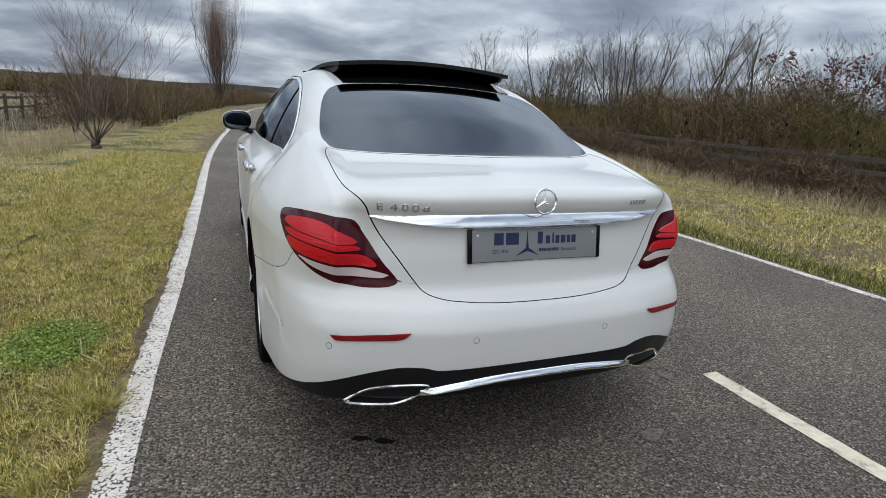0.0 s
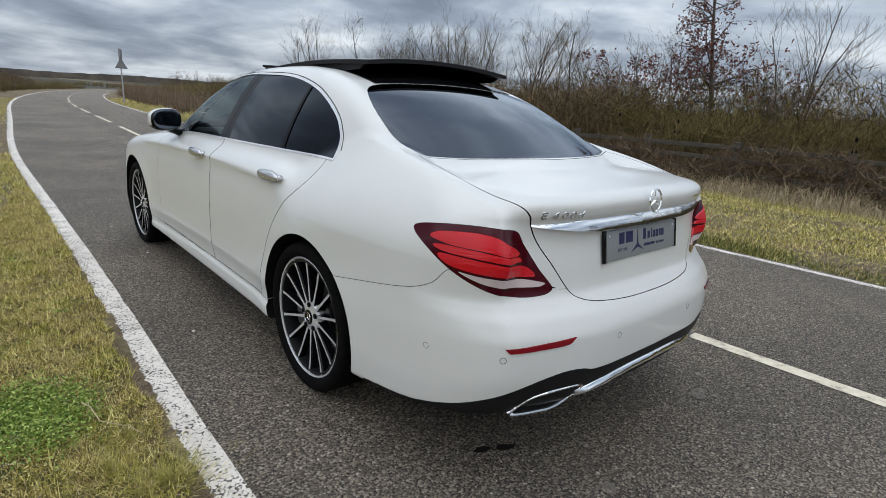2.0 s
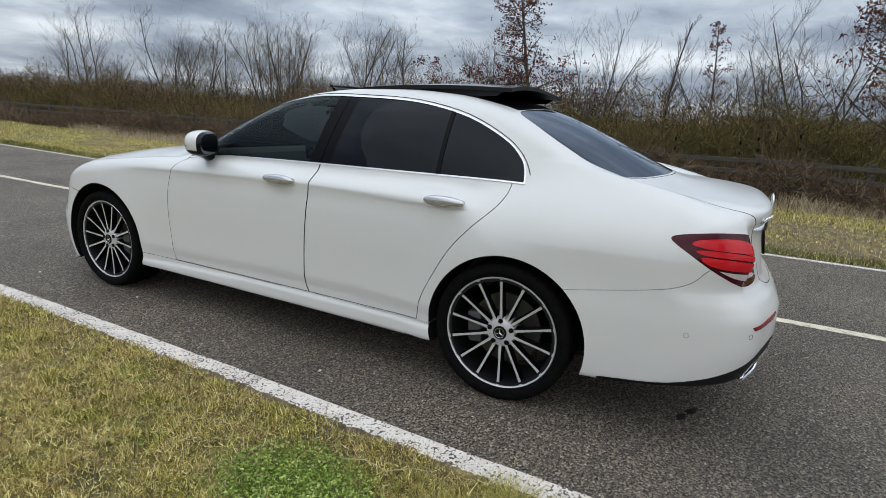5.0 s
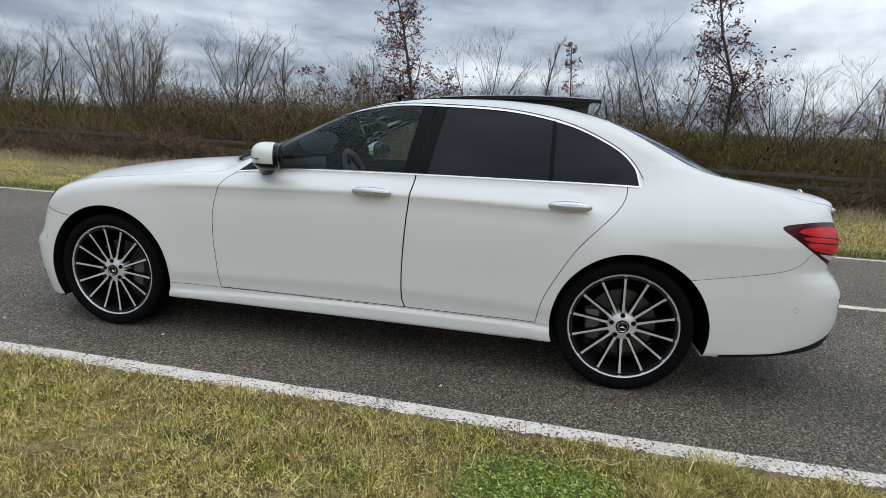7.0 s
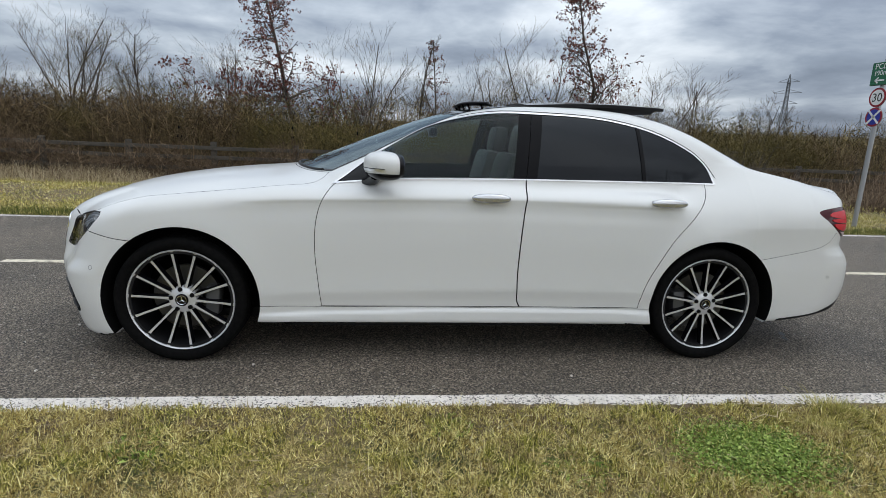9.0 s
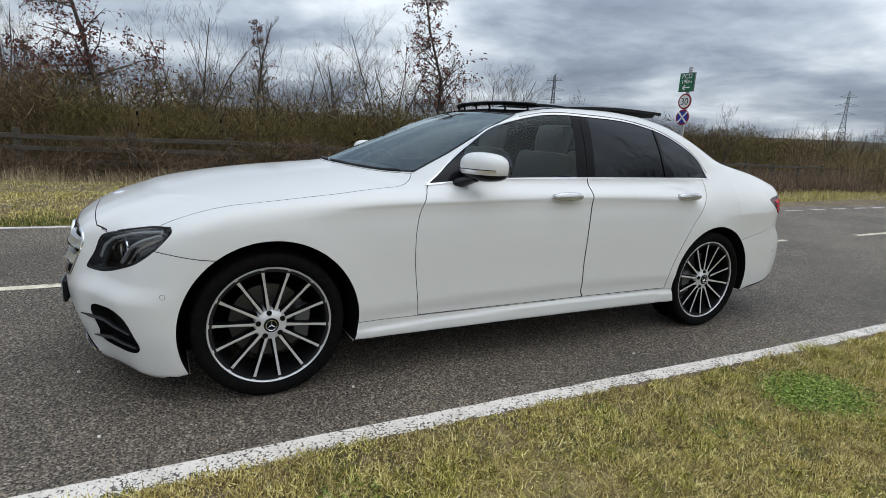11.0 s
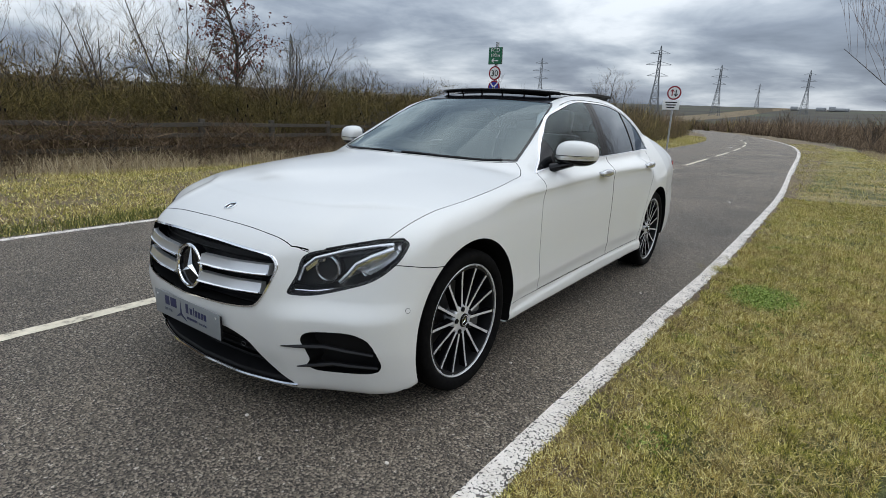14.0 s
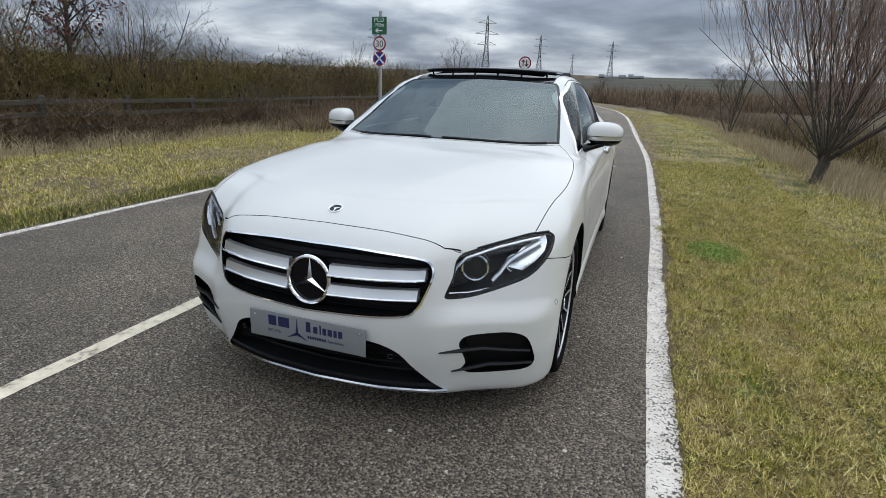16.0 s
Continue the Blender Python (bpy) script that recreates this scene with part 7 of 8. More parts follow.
def tree(x, y, height, seed, label, stems=1, spread=0.55, lift=0.25, kids=(13, 6, 4, 0), leaves=0, thick=1.4, limb=0.5, fan=0.28, wobble=0.10):
    rand = random.Random(seed)
    z = land_height(x, y) - 0.03
    root = new("tree")
    root.location = (x, y, z)
    limbs = []
    for k in range(stems):
        w = Vector((rand.gauss(0, fan if stems > 1 else 0.04), rand.gauss(0, fan if stems > 1 else 0.04), 1))
        grow((rand.gauss(0, 0.05) if stems > 1 else 0, rand.gauss(0, 0.05) if stems > 1 else 0, 0), w, height * rand.uniform(0.75, 1.0) / (1.0 if stems == 1 else 1.1), thick * height * (0.0075 if stems == 1 else 0.0055), 0, limbs, rand, spread, lift, kids, limb, wobble)
    v, f = limb_mesh(limbs, lambda d: d == 0)
    mesh_object("trunk", v, f, M["bark"], root)
    v, f = limb_mesh(limbs, lambda d: d in (1, 2))
    mesh_object("branchwork", v, f, M["bark"], root)["kind"] = "stuff"
    v, f = limb_mesh(limbs, lambda d: d > 2)
    if v:
        mesh_object("crown", v, f, M["scrub"] if not leaves else M["bark"], root)["kind"] = "stuff"
    if leaves:
        tips = [q for pts, rad, d in limbs if d >= 2 for q in pts[1:]]
        picks = [tips[rand.randrange(len(tips))] for _ in range(leaves)]
        base = np.array([tuple(q) for q in picks]) + rng.normal(0, 0.03, (leaves, 3))
        way = unit(rng.normal(size=(leaves, 3)) + np.array([[0, 0, -0.7]]))
        p, t = blades(base, way, rng.uniform(0.04, 0.085, leaves), rng.uniform(0.025, 0.05, leaves), rng.uniform(0, 1, leaves))
        me = raw_mesh("foliage", p, t)
        me.materials.append(M["russet"])
        lo = new("foliage", me)
        lo.parent = root
        lo["label"] = "dead russet leaves"
        lo["kind"] = "stuff"
    return tagged(root, label, "tree", "trees along the road")


def bush_tree(x, y, height, seed, label, limbs_n, wide, trunk_h, trunk_r, kids=(0, 8, 5, 0), lift=0.42):
    """A small tree that forks low into many limbs which bend upwards and end in fine shoots."""
    rand = random.Random(seed)
    root = new("tree")
    root.location = (x, y, land_height(x, y) - 0.03)
    trunk, limbs = [], []
    pts = [Vector((0.02 * k * rand.uniform(-1, 1), 0.02 * k * rand.uniform(-1, 1), trunk_h * k / 4)) for k in range(5)]
    trunk.append((pts, [trunk_r * f for f in (1.35, 1.05, 0.95, 0.9, 0.7)], 0))
    for k in range(limbs_n):
        a = 2.4 * k + rand.uniform(-0.4, 0.4)
        rise = rand.uniform(0.28, 1.0) ** 0.8
        w = Vector((math.cos(a) * wide * (1.15 - rise), math.sin(a) * wide * (1.15 - rise), 0.25 + rise))
        at = pts[2].lerp(pts[4], rand.uniform(0.0, 1.0))
        length = (height - trunk_h) * rand.uniform(0.72, 1.0) * (0.62 + 0.42 * rise)
        grow(at, w, length, trunk_r * rand.uniform(0.11, 0.22), 1, limbs, rand, 0.45, lift, kids, 0.5, 0.20)
    v, f = limb_mesh(trunk, lambda d: True)
    mesh_object("trunk", v, f, M["bark"], root)
    v, f = limb_mesh(limbs, lambda d: d == 1)
    mesh_object("branchwork", v, f, M["bark"], root)["kind"] = "stuff"
    v, f = limb_mesh(limbs, lambda d: d > 1)
    mesh_object("crown", v, f, M["shoot"], root)["kind"] = "stuff"
    return tagged(root, label, "tree", "trees along the road")


LEAFY = "slender tree with dead russet leaves still on it"
BARE = "leafless young tree in the thicket"
BUSH = (9, 6, 4, 0)
tree(13.7, 3.0, 6.8, 1, LEAFY, leaves=3200, spread=0.72, lift=0.02, kids=(46, 6, 3, 0), limb=0.20, thick=1.5)
tree(12.8, 4.4, 3.3, 2, "bushy small tree with dead russet leaves", stems=5, leaves=2200, spread=0.6, kids=BUSH)
tree(13.2, 1.6, 3.0, 31, "bushy small tree with dead russet leaves", stems=4, leaves=1100, spread=0.6, kids=BUSH)
tree(11.4, -5.3, 6.2, 3, LEAFY, leaves=2600, spread=0.60, lift=0.12, kids=(38, 6, 3, 0), limb=0.24, thick=1.4)
tree(12.2, -4.2, 4.2, 4, BARE, stems=4, spread=0.5, kids=BUSH, fan=0.18)
tree(10.9, -6.6, 3.8, 5, BARE, stems=4, spread=0.5, kids=BUSH)
tree(14.2, -0.65, 4.4, 6, "thin upright leafless sapling", spread=0.42, lift=0.3, kids=(22, 5, 3, 0), limb=0.22)
tree(19.5, -1.9, 5.0, 7, "thin sapling with a few dead leaves", spread=0.55, lift=0.05, leaves=700, kids=(30, 4, 2, 0), limb=0.16)
tree(14.3, -3.3, 3.9, 8, BARE, stems=5, spread=0.55, kids=BUSH)
tree(12.5, 7.0, 4.3, 9, BARE, spread=0.6, kids=(18, 6, 4, 0), limb=0.45)
tree(13.4, 9.6, 4.7, 10, BARE, stems=5, spread=0.55, kids=BUSH)
tree(13.0, 13.4, 4.6, 11, BARE, stems=4, spread=0.5, kids=BUSH)
tree(11.9, 11.4, 3.8, 12, BARE, stems=5, spread=0.5, kids=BUSH)
tree(12.6, 17.0, 4.6, 13, BARE, stems=4, spread=0.5, kids=BUSH)
tree(14.5, 20.5, 5.2, 14, BARE, stems=5, spread=0.5, kids=BUSH)
tree(13.2, 25.0, 5.4, 15, BARE, stems=4, spread=0.5, kids=BUSH)
tree(16.5, 15.5, 5.0, 16, BARE, stems=5, spread=0.45, kids=BUSH)
tree(17.0, 6.0, 4.2, 17, BARE, stems=4, spread=0.5, kids=BUSH)
tree(16.0, -8.0, 3.6, 18, BARE, stems=4, spread=0.5, kids=BUSH)
tree(14.0, -12.5, 3.0, 19, BARE, stems=4, spread=0.5, kids=BUSH)
tree(8.5, -8.3, 2.0, 20, "arching leafless bramble bush", stems=7, spread=0.7, lift=-0.05, kids=(9, 5, 2, 0), fan=0.5)
tree(9.6, -16.0, 2.8, 21, BARE, stems=3, spread=0.5, kids=BUSH)
tree(8.5, -27.0, 4.0, 22, BARE, stems=3, spread=0.5, kids=BUSH, thick=1.4)
tree(12.0, -36.0, 4.6, 23, BARE, stems=3, spread=0.5, kids=BUSH, thick=1.6)
bush_tree(-3.95, -6.35, 4.6, 24, "dense round leafless tree that forks low", 30, 1.2, 0.5, 0.095, (0, 15, 6, 0), 0.8)
bush_tree(-5.2, -9.8, 4.5, 25, "dense round leafless tree that forks low", 26, 1.15, 0.6, 0.09, (0, 12, 6, 0), 1.0)
tree(-4.3, -19.0, 3.4, 26, BARE, stems=5, spread=0.5, kids=BUSH)
bush_tree(-3.45, 8.7, 2.5, 27, "low spreading leafless shrub on the verge", 13, 1.15, 0.20, 0.085, (0, 9, 5, 0), 0.42)
tree(-4.4, 11.8, 2.4, 28, "low spreading leafless shrub on the verge", stems=7, spread=0.6, lift=0.1, kids=BUSH, thick=1.4, fan=0.45)
tree(-4.0, 15.5, 2.2, 29, "low spreading leafless shrub on the verge", stems=7, spread=0.55, lift=0.1, kids=BUSH, thick=1.4, fan=0.45)
bush_tree(-1.35, 45.0, 7.9, 30, "tall narrow leafless poplar", 46, 0.20, 0.5, 0.18, (0, 14, 5, 0), 2.2)
for k in range(20):
    r = random.Random(300 + k)
    tree(r.uniform(11.8, 18.5), (r.uniform(4.5, 24) if k < 15 else r.uniform(-12, 2)), r.uniform(2.8, 4.9), 320 + k, "thin upright leafless sapling", stems=3, spread=0.45, lift=0.32, kids=(9, 5, 3, 0), thick=1.3, fan=0.2)
for k in range(18):
    r = random.Random(100 + k)
    yy = r.choice((r.uniform(26, 100), r.uniform(-100, -20)))
    side = r.choice((-1, 1, 1))
    xx = float(road_shift(yy)) + (r.uniform(10, 24) if side > 0 else r.uniform(-16, -6))
    tree(xx, yy, r.uniform(2.6, 4.6), 200 + k, "distant leafless tree by the road", stems=4, spread=0.5, kids=(9, 6, 3, 0), thick=2.2)

# teasels in front of the fence
for k, (x, y) in enumerate(((7.0, -2.6), (7.05, -2.85), (6.9, -3.4), (7.3, -1.6), (7.2, 0.9), (7.5, 2.2), (7.4, -6.2), (7.6, 4.4), (7.3, -5.0))):
    z = land_height(x, y)
    h = 1.05 + 0.08 * (k % 3)
    st = tube([(x, y, z - 0.02), (x + 0.02, y + 0.01, z + h * 0.5), (x + 0.03, y + 0.03, z + h)], [0.005, 0.004, 0.003], M["bramble"], "teasel", None, sides=5)
    ball((0.016, 0.016, 0.036), (x + 0.03, y + 0.03, z + h + 0.03), M["cavity"], "seed_head", st, "dark dry seed head", segs=(10, 7))
    for dx in (-0.10, 0.11):
        tube([(x + 0.02, y, z + h * 0.62), (x + 0.02 + dx, y + 0.02, z + h * 0.85)], 0.0025, M["bramble"], "side_stem", st, sides=4)
        ball((0.012, 0.012, 0.026), (x + 0.02 + dx, y + 0.02, z + h * 0.87), M["cavity"], "seed_head", st, segs=(8, 6))
    tagged(st, "tall dry teasel with dark seed heads", "teasel", "teasels by the fence")

# ---- fences, signs, pylons ----
def rail_fence(points, high, rails, label, group=""):
    root = new("fence")
    rd = random.Random(5)
    tops = []
    for x, y in points:
        z = land_height(x, y)
        bm = bmesh.new()
        bmesh.ops.create_cube(bm, size=1, matrix=Matrix.Translation((x, y, z + high * 0.5 - 0.05)) @ pose(0, 0, 0, rd.gauss(0, 1.5), rd.gauss(0, 1.5), rd.gauss(0, 4)) @ Matrix.Diagonal((0.09, 0.12, high + 0.1, 1)))
        bmesh.ops.bevel(bm, geom=bm.edges[:], offset=0.008, segments=1, affect="EDGES")
        part("post", bm, M["old_wood"], root)
        tops.append(Vector((x, y, z)))
    for a, b in zip(tops, tops[1:]):
        for zz in rails:
            p, q = a + Vector((-0.06, 0, zz + rd.gauss(0, 0.012))), b + Vector((-0.06, 0, zz + rd.gauss(0, 0.012)))
            d = q - p
            m4 = Matrix.Translation((p + q) / 2) @ d.to_track_quat("Y", "Z").to_matrix().to_4x4() @ Matrix.Diagonal((0.035, d.length - 0.004, 0.085, 1))
            bm = bmesh.new()
            bmesh.ops.create_cube(bm, size=1, matrix=m4)
            bmesh.ops.bevel(bm, geom=bm.edges[:], offset=0.005, segments=1, affect="EDGES")
            part("rail", bm, M["old_wood"], root)
    return tagged(root, label, "fence")


ys = np.arange(-30, 40, 1.8)
rail_fence([(float(road_shift(y)) + 9.0, float(y)) for y in ys], 0.90, (0.32, 0.56, 0.78), "weathered wooden post and rail fence before the thicket")
rail_fence([(-8.2 - 0.04 * k, 11 + 1.9 * k) for k in range(12)], 0.95, (0.45, 0.80), "weathered wooden post and rail fence in the field")
rail_fence([(-6.3 - 0.4 * k, -20 - 1.8 * k) for k in range(8)], 0.9, (0.4, 0.75), "pale wooden post and rail fence in the field")

M["sign_green"] = material("sign_green", (0.012, 0.12, 0.055), 0.35)
M["sign_white"] = material("sign_white", (0.75, 0.75, 0.74), 0.4)
M["sign_red"] = material("sign_red", (0.26, 0.012, 0.022), 0.35)
M["sign_blue"] = material("sign_blue", (0.02, 0.035, 0.30), 0.35)
M["sign_black"] = material("sign_black", (0.012, 0.012, 0.012), 0.4)
M["sign_back"] = material("sign_back_grey", (0.20, 0.205, 0.21), 0.5, 0.3)


def plate_round(at, r, face, rim, parent, name):
    """A round sign that faces up the road (+y)."""
    back = disc_at(at - Vector((0, 0.012, 0)), (0, 1, 0), r, 0.014, M["sign_back"], name, parent, segs=36)
    disc_at(at - Vector((0, 0.003, 0)), (0, 1, 0), r, 0.005, rim, "sign_rim", back, segs=36)
    disc_at(at, (0, 1, 0), r * 0.80, 0.006, face, "sign_face", back, segs=36)
    return back


post = tube([(4.62, -7.70, -0.1), (4.60, -7.70, 2.86)], 0.038, M["zinc"], "sign_post", None, sides=12)
tagged(post, "grey steel post with three small road signs", "sign post")
F = -7.64
panel_g = box((0.36, 0.03, 0.37), (4.60, F, 2.56), M["sign_back"], "direction_sign", post, "green direction sign with white letters", 0.01)
box((0.345, 0.006, 0.355), (4.60, F + 0.018, 2.56), M["sign_green"], "sign_face", panel_g)
lettering("PCD", 0.125, (4.60, F + 0.0225, 2.635), (0, 1, 0), (0, 0, 1), M["sign_white"], "sign_word", panel_g, 0.001, True)
lettering("190m", 0.110, (4.60, F + 0.0225, 2.535), (0, 1, 0), (0, 0, 1), M["sign_white"], "sign_word", panel_g, 0.001, True)
box((0.15, 0.003, 0.025), (4.59, F + 0.0225, 2.455), M["sign_white"], "arrow_shaft", panel_g)
for dz in (-1, 1):
    box((0.075, 0.003, 0.022), (4.655, F + 0.0226, 2.455 + 0.022 * dz), M["sign_white"], "arrow_head", panel_g, turn=pose(0, 0, 0, 0, 38 * dz, 0))
s30 = plate_round(Vector((4.60, F, 2.185)), 0.155, M["sign_white"], M["sign_red"], post, "speed_sign")
lettering("30", 0.19, (4.60, F + 0.0045, 2.120), (0, 1, 0), (0, 0, 1), M["sign_black"], "sign_number", s30, 0.001, True)
stop = plate_round(Vector((4.60, F, 1.87)), 0.155, M["sign_blue"], M["sign_red"], post, "clearway_sign")
for a in (45, -45):
    box((0.30, 0.004, 0.032), (4.60, F + 0.0042, 1.87), M["sign_white"] if a > 0 else M["sign_white"], "cross_bar", stop, turn=pose(0, 0, 0, 0, a, 0))

post2 = tube([(4.35, -22.6, -0.1), (4.35, -22.6, 2.75)], 0.04, M["zinc"], "sign_post", None, sides=10)
tagged(post2, "grey steel post with a round priority sign and plate", "sign post")
pr = plate_round(Vector((4.35, -22.55, 2.50)), 0.30, M["sign_white"], M["sign_red"], post2, "priority_sign")
for dx, mt, way in ((-0.08, "sign_black", -1), (0.08, "sign_red", 1)):
    box((0.045, 0.004, 0.26), (4.35 + dx, -22.544, 2.50), M[mt], "arrow_shaft", pr)
    for a in (-40, 40):
        box((0.035, 0.004, 0.13), (4.35 + dx + (0.035 if a > 0 else -0.035) * -way, -22.543, 2.50 + way * 0.10), M[mt], "arrow_head", pr, turn=pose(0, 0, 0, 0, a, 0))
pl = box((0.72, 0.02, 0.42), (4.42, -22.55, 1.98), M["sign_white"], "sign_plate", post2, "white sign plate with dark lines of print", 0.01)
for k in range(3):
    box((0.50 - 0.08 * k, 0.004, 0.05), (4.42, -22.537, 2.09 - 0.11 * k), M["sign_black"], "print_bar", pl)

post3 = tube([(6.3, 38.0, 0), (6.3, 38.0, 3.3)], 0.045, M["zinc"], "sign_post", None, sides=8)
tagged(post3, "grey post with warning signs seen from behind", "sign post")
bm = bmesh.new()
tri = [(-0.38, 0, 0), (0.38, 0, 0), (0, 0, 0.66)]
lo_t = [bm.verts.new(Vector(q) + Vector((6.3, 37.93, 2.2))) for q in tri]
hi_t = [bm.verts.new(Vector(q) + Vector((6.3, 37.96, 2.2))) for q in tri]
bm.faces.new(lo_t), bm.faces.new(hi_t)
for k in range(3):
    bm.faces.new((lo_t[k], lo_t[(k + 1) % 3], hi_t[(k + 1) % 3], hi_t[k]))
part("triangle_sign", bm, M["sign_back"], post3, smooth=False)
box((0.20, 0.03, 0.75), (6.3, 37.94, 3.05), M["sign_back"], "marker_plate", post3, "narrow dark marker plate", 0.01)


def pylon(x, y, high, turn):
    """A lattice pylon: four legs, braces, three pairs of arms."""
    root = new("pylon")
    root.matrix_world = pose(x, y, land_height(x, y) - 1, 0, 0, turn)
    wide = curve_of((0, 0.085), (0.45, 0.036), (0.62, 0.020), (0.95, 0.012), (1.0, 0.002))
    r = 0.0042 * high
    M.setdefault("lattice", material("pylon_steel", (0.16, 0.17, 0.18), 0.6, 0.3))

    def bars(name, pairs, rad):
        verts, faces = [], []
        for a, b in pairs:
            a, b = Vector(a), Vector(b)
            d = (b - a).normalized()
            s = d.cross(Vector((0.2, 0.3, 0.9))).normalized()
            u = s.cross(d)
            f0 = len(verts)
            for q in (a, b):
                for k in range(4):
                    verts.append(q + (s * math.cos(k * math.pi / 2) + u * math.sin(k * math.pi / 2)) * rad)
            for k in range(4):
                faces.append((f0 + k, f0 + (k + 1) % 4, f0 + 4 + (k + 1) % 4, f0 + 4 + k))
        mesh_object(name, verts, faces, M["lattice"], root, smooth=False)
    lv = [k / 12 for k in range(13)]

    def corner(u, i):
        w = float(wide(u)) * high
        return ((-1, 1, 1, -1)[i] * w, (-1, -1, 1, 1)[i] * w, u * high)
    bars("leg", [(corner(a, i), corner(b, i)) for i in range(4) for a, b in zip(lv, lv[1:])], r)
    br = []
    for a, b in zip(lv[:-1], lv[1:]):
        for i in range(4):
            j = (i + 1) % 4
            br += [(corner(a, i), corner(b, j)), (corner(a, j), corner(b, i)), (corner(b, i), corner(b, j))]
    bars("brace", br, r * 0.55)
    for u, span in ((0.62, 0.135), (0.76, 0.165), (0.90, 0.125)):
        w = float(wide(u)) * high
        bars("arm", [((s * w, t * w, u * high), (s * span * high, 0, (u + 0.004) * high)) for s in (-1, 1) for t in (-1, 1)] + [((s * w, 0, (u + 0.045) * high), (s * span * high, 0, (u + 0.004) * high)) for s in (-1, 1)], r * 0.6)
    return tagged(root, "tall grey steel lattice electricity pylon, far off", "pylon", "pylons across the fields")


for az, el, high, turn in ((128.3, 7.0, 46, 35), (153.2, 5.4, 46, 30), (164.2, 7.6, 46, 25), (169.6, 4.8, 46, 25), (176.5, 4.0, 46, 20), (172.9, 2.3, 42, 20), (133.5, 2.3, 40, 30)):
    d = (high + 3) / math.tan(radians(el))
    pylon(-2.3 + d * math.sin(radians(az)), 3.2 + d * math.cos(radians(az)), high, turn)
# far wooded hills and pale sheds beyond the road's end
# distance haze is put into the ridge's colour as a blue-grey tint
m = M["far_wood"] = material("hazy_winter_wood", rough=1.0)
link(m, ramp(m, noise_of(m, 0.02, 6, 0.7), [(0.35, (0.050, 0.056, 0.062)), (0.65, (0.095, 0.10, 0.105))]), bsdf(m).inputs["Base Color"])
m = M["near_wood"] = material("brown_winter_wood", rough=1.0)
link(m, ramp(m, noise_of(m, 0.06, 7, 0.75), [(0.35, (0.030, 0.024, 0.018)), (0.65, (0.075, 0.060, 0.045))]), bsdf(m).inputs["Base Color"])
# the hills' green is dulled towards blue to paint in haze
m = M["far_field"] = material("hazy_green_field", (0.10, 0.14, 0.07), 1.0)
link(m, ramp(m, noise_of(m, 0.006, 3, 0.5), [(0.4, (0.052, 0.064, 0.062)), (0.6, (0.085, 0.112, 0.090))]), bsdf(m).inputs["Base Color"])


def ridge(name, az0, az1, dist, base, top, seed, mat, label):
    rows = [[], [], []]
    for a in np.arange(az0, az1, 0.4):
        h = base + (top - base) * (0.65 + 0.5 * noise.noise((a * 0.11, seed, 0)) + 0.10 * noise.noise((a * 1.3, seed, 5)))
        s, c = math.sin(radians(a)), math.cos(radians(a))
        rows[0].append((s * dist, c * dist, -5))
        rows[1].append((s * dist * 1.01, c * dist * 1.01, h))
        rows[2].append((s * dist * 1.25, c * dist * 1.25, h * 0.6))
    v = [q for r in rows for q in r]
    n = len(rows[0])
    f = [(j * n + i, j * n + i + 1, (j + 1) * n + i + 1, (j + 1) * n + i) for j in range(2) for i in range(n - 1)]
    return tagged(mesh_object(name, v, f, mat), label, "hill", kind="structure")


ridge("backdrop_hill", 100, 215, 1500, 12, 34, 2.0, M["far_field"], "low green hills on the horizon, tinted blue-grey for haze")
ridge("backdrop_wood", 148, 214, 1700, 30, 52, 6.0, M["far_wood"], "dark wooded ridge on the horizon, tinted blue-grey for haze")
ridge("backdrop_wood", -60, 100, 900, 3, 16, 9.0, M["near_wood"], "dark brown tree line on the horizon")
for az, w, h in ((177.9, 11, 4.5), (179.4, 16, 4), (176.0, 9, 5), (178.7, 8, 6)):
    d = 950
    sh = box((w, 40, h), (d * math.sin(radians(az)), d * math.cos(radians(az)), land_height(d * math.sin(radians(az)), d * math.cos(radians(az))) + h / 2), M["zinc"], "far_shed", None, "", 0.5)
    tagged(sh, "pale grey industrial shed, far off", "shed", "far sheds")


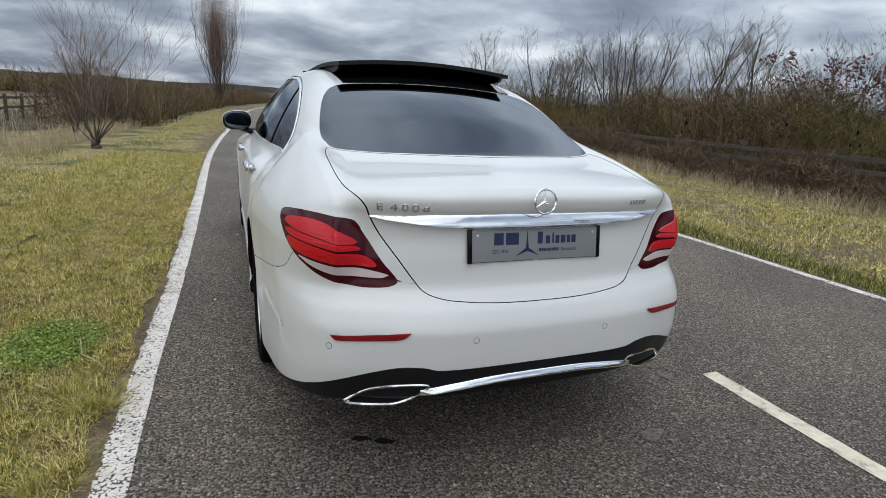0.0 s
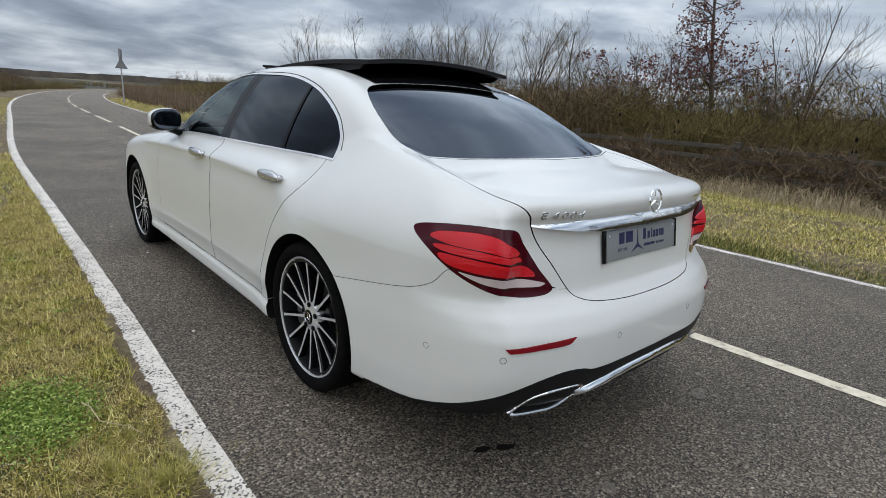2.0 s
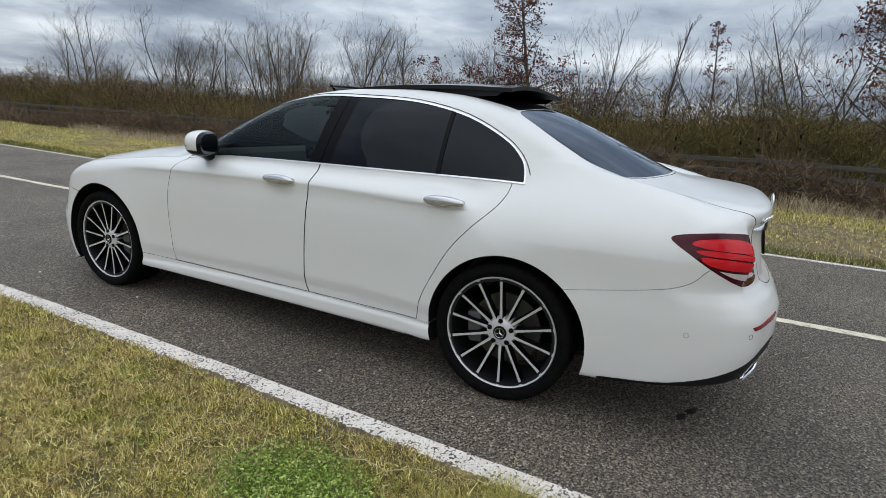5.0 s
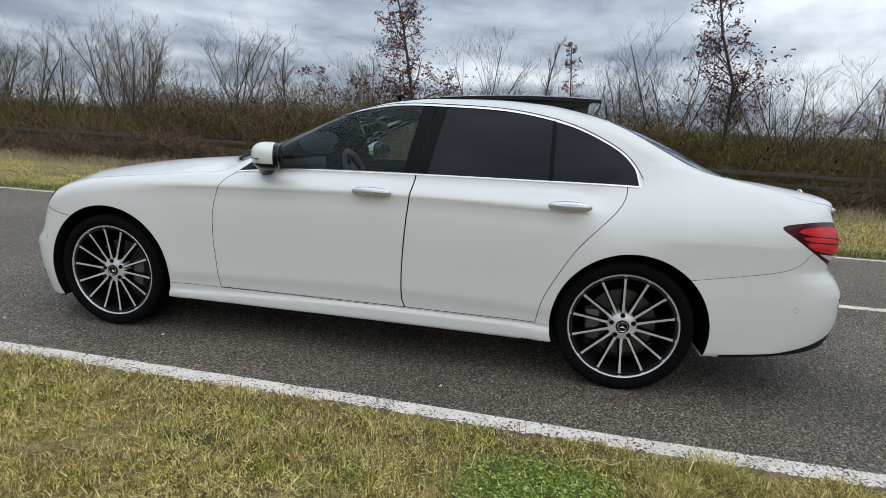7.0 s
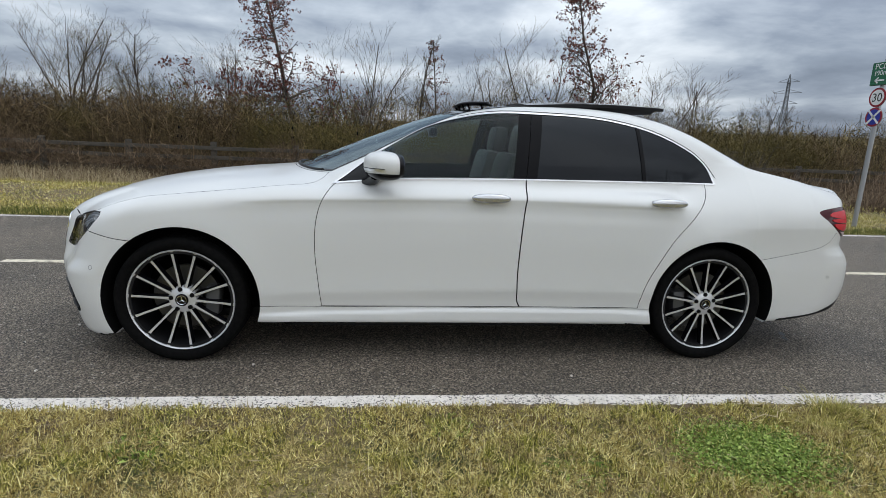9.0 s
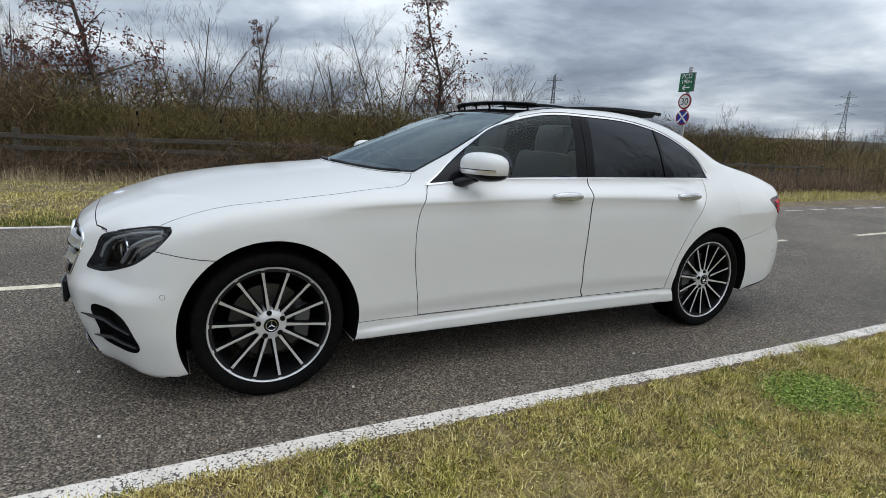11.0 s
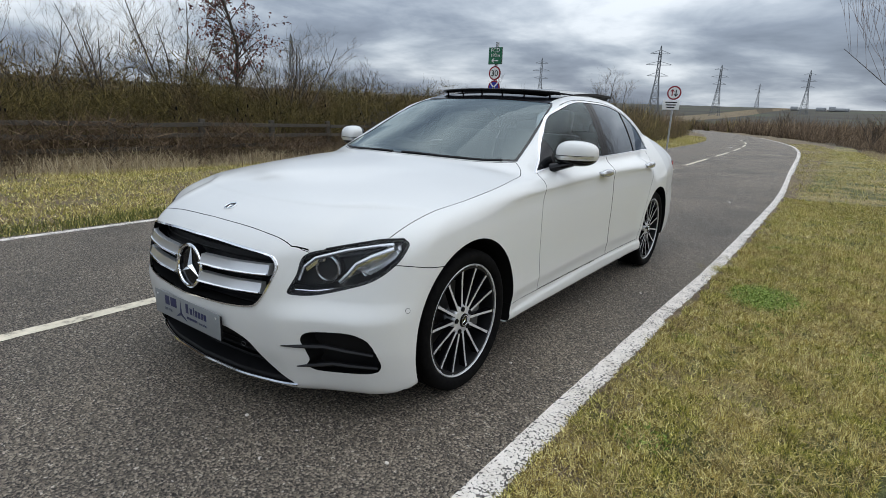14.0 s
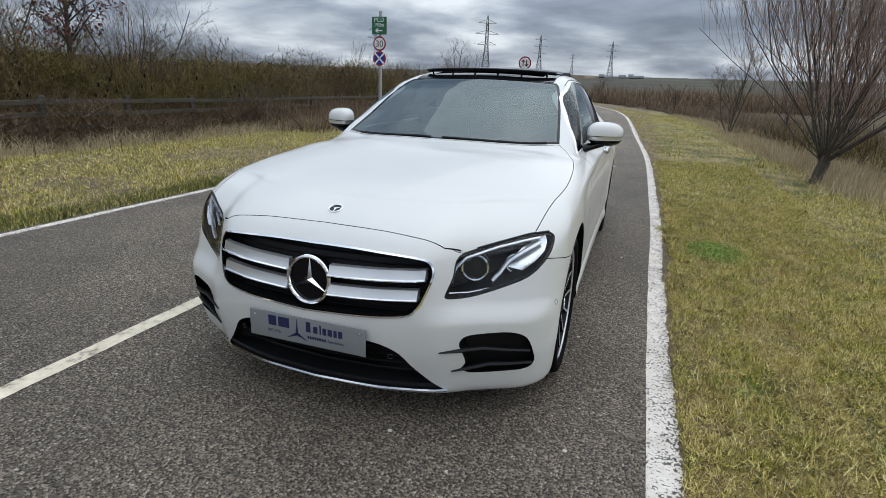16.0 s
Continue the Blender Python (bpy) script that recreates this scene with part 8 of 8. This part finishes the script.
# ---- marks on the road: an oil stain, paint flecks, a pale scuff ----
M["oil"] = material("oil_stain", (0.012, 0.011, 0.010), 0.45)
M["scuff"] = material("dusty_scuff", rough=0.95)
link(M["scuff"], ramp(M["scuff"], noise_of(M["scuff"], 60, 5, 0.7), [(0.42, (0.09, 0.078, 0.065)), (0.65, (0.25, 0.21, 0.175))]), bsdf(M["scuff"]).inputs["Base Color"])


def blot(x, y, rx, ry, turn, seed, mat, name, label):
    """A thin ragged patch lying on the road."""
    n = 40
    pts = []
    for k in range(n):
        a = 2 * math.pi * k / n
        r = 1 + 0.35 * noise.noise((math.cos(a) * 1.4, math.sin(a) * 1.4, seed)) + 0.18 * noise.noise((math.cos(a) * 5, math.sin(a) * 5, seed + 3))
        u, v = rx * r * math.cos(a), ry * r * math.sin(a)
        c, s = math.cos(radians(turn)), math.sin(radians(turn))
        pts.append((x + u * c - v * s, y + u * s + v * c, 0.0035))
    ob = mesh_object(name, pts, [tuple(range(n))], mat, smooth=False)
    return tagged(ob, label, "stain", kind="structure")


blot(-0.57, -2.29, 0.036, 0.017, -15, 1.0, M["oil"], "oil_stain", "small dark oil stain on the asphalt")
blot(-0.485, -2.335, 0.04, 0.018, -25, 2.0, M["oil"], "oil_stain", "small dark oil stain on the asphalt")
blot(0.60, -2.61, 0.06, 0.035, 20, 4.0, M["scuff"], "road_scuff", "pale dusty scuff on the asphalt")
blot(-0.36, -2.72, 0.035, 0.025, 40, 5.0, M["scuff"], "road_scuff", "pale dusty scuff on the asphalt")
blot(1.05, -2.2, 0.05, 0.03, 70, 6.0, M["scuff"], "road_scuff", "pale dusty scuff on the asphalt")
blot(-0.77, -6.63, 0.06, 0.03, 110, 7.0, M["line_paint"], "paint_fleck", "stray fleck of white road paint")
blot(3.0, -30.5, 0.35, 0.10, 120, 8.0, M["line_paint"], "paint_fleck", "stray fleck of white road paint")
for k, (x, y) in enumerate(((-0.34, 2.28), (-1.01, 2.14), (-0.63, 2.42), (-0.95, 1.1), (-1.12, -0.6), (-1.05, 2.9))):
    ob = ball((0.009, 0.007, 0.005), (x, y, 0.004), M["line_paint"], "pebble", None, power=2.6, segs=(8, 6))
    tagged(ob, "small pale pebble on the asphalt", "pebble", "pebbles on the road")
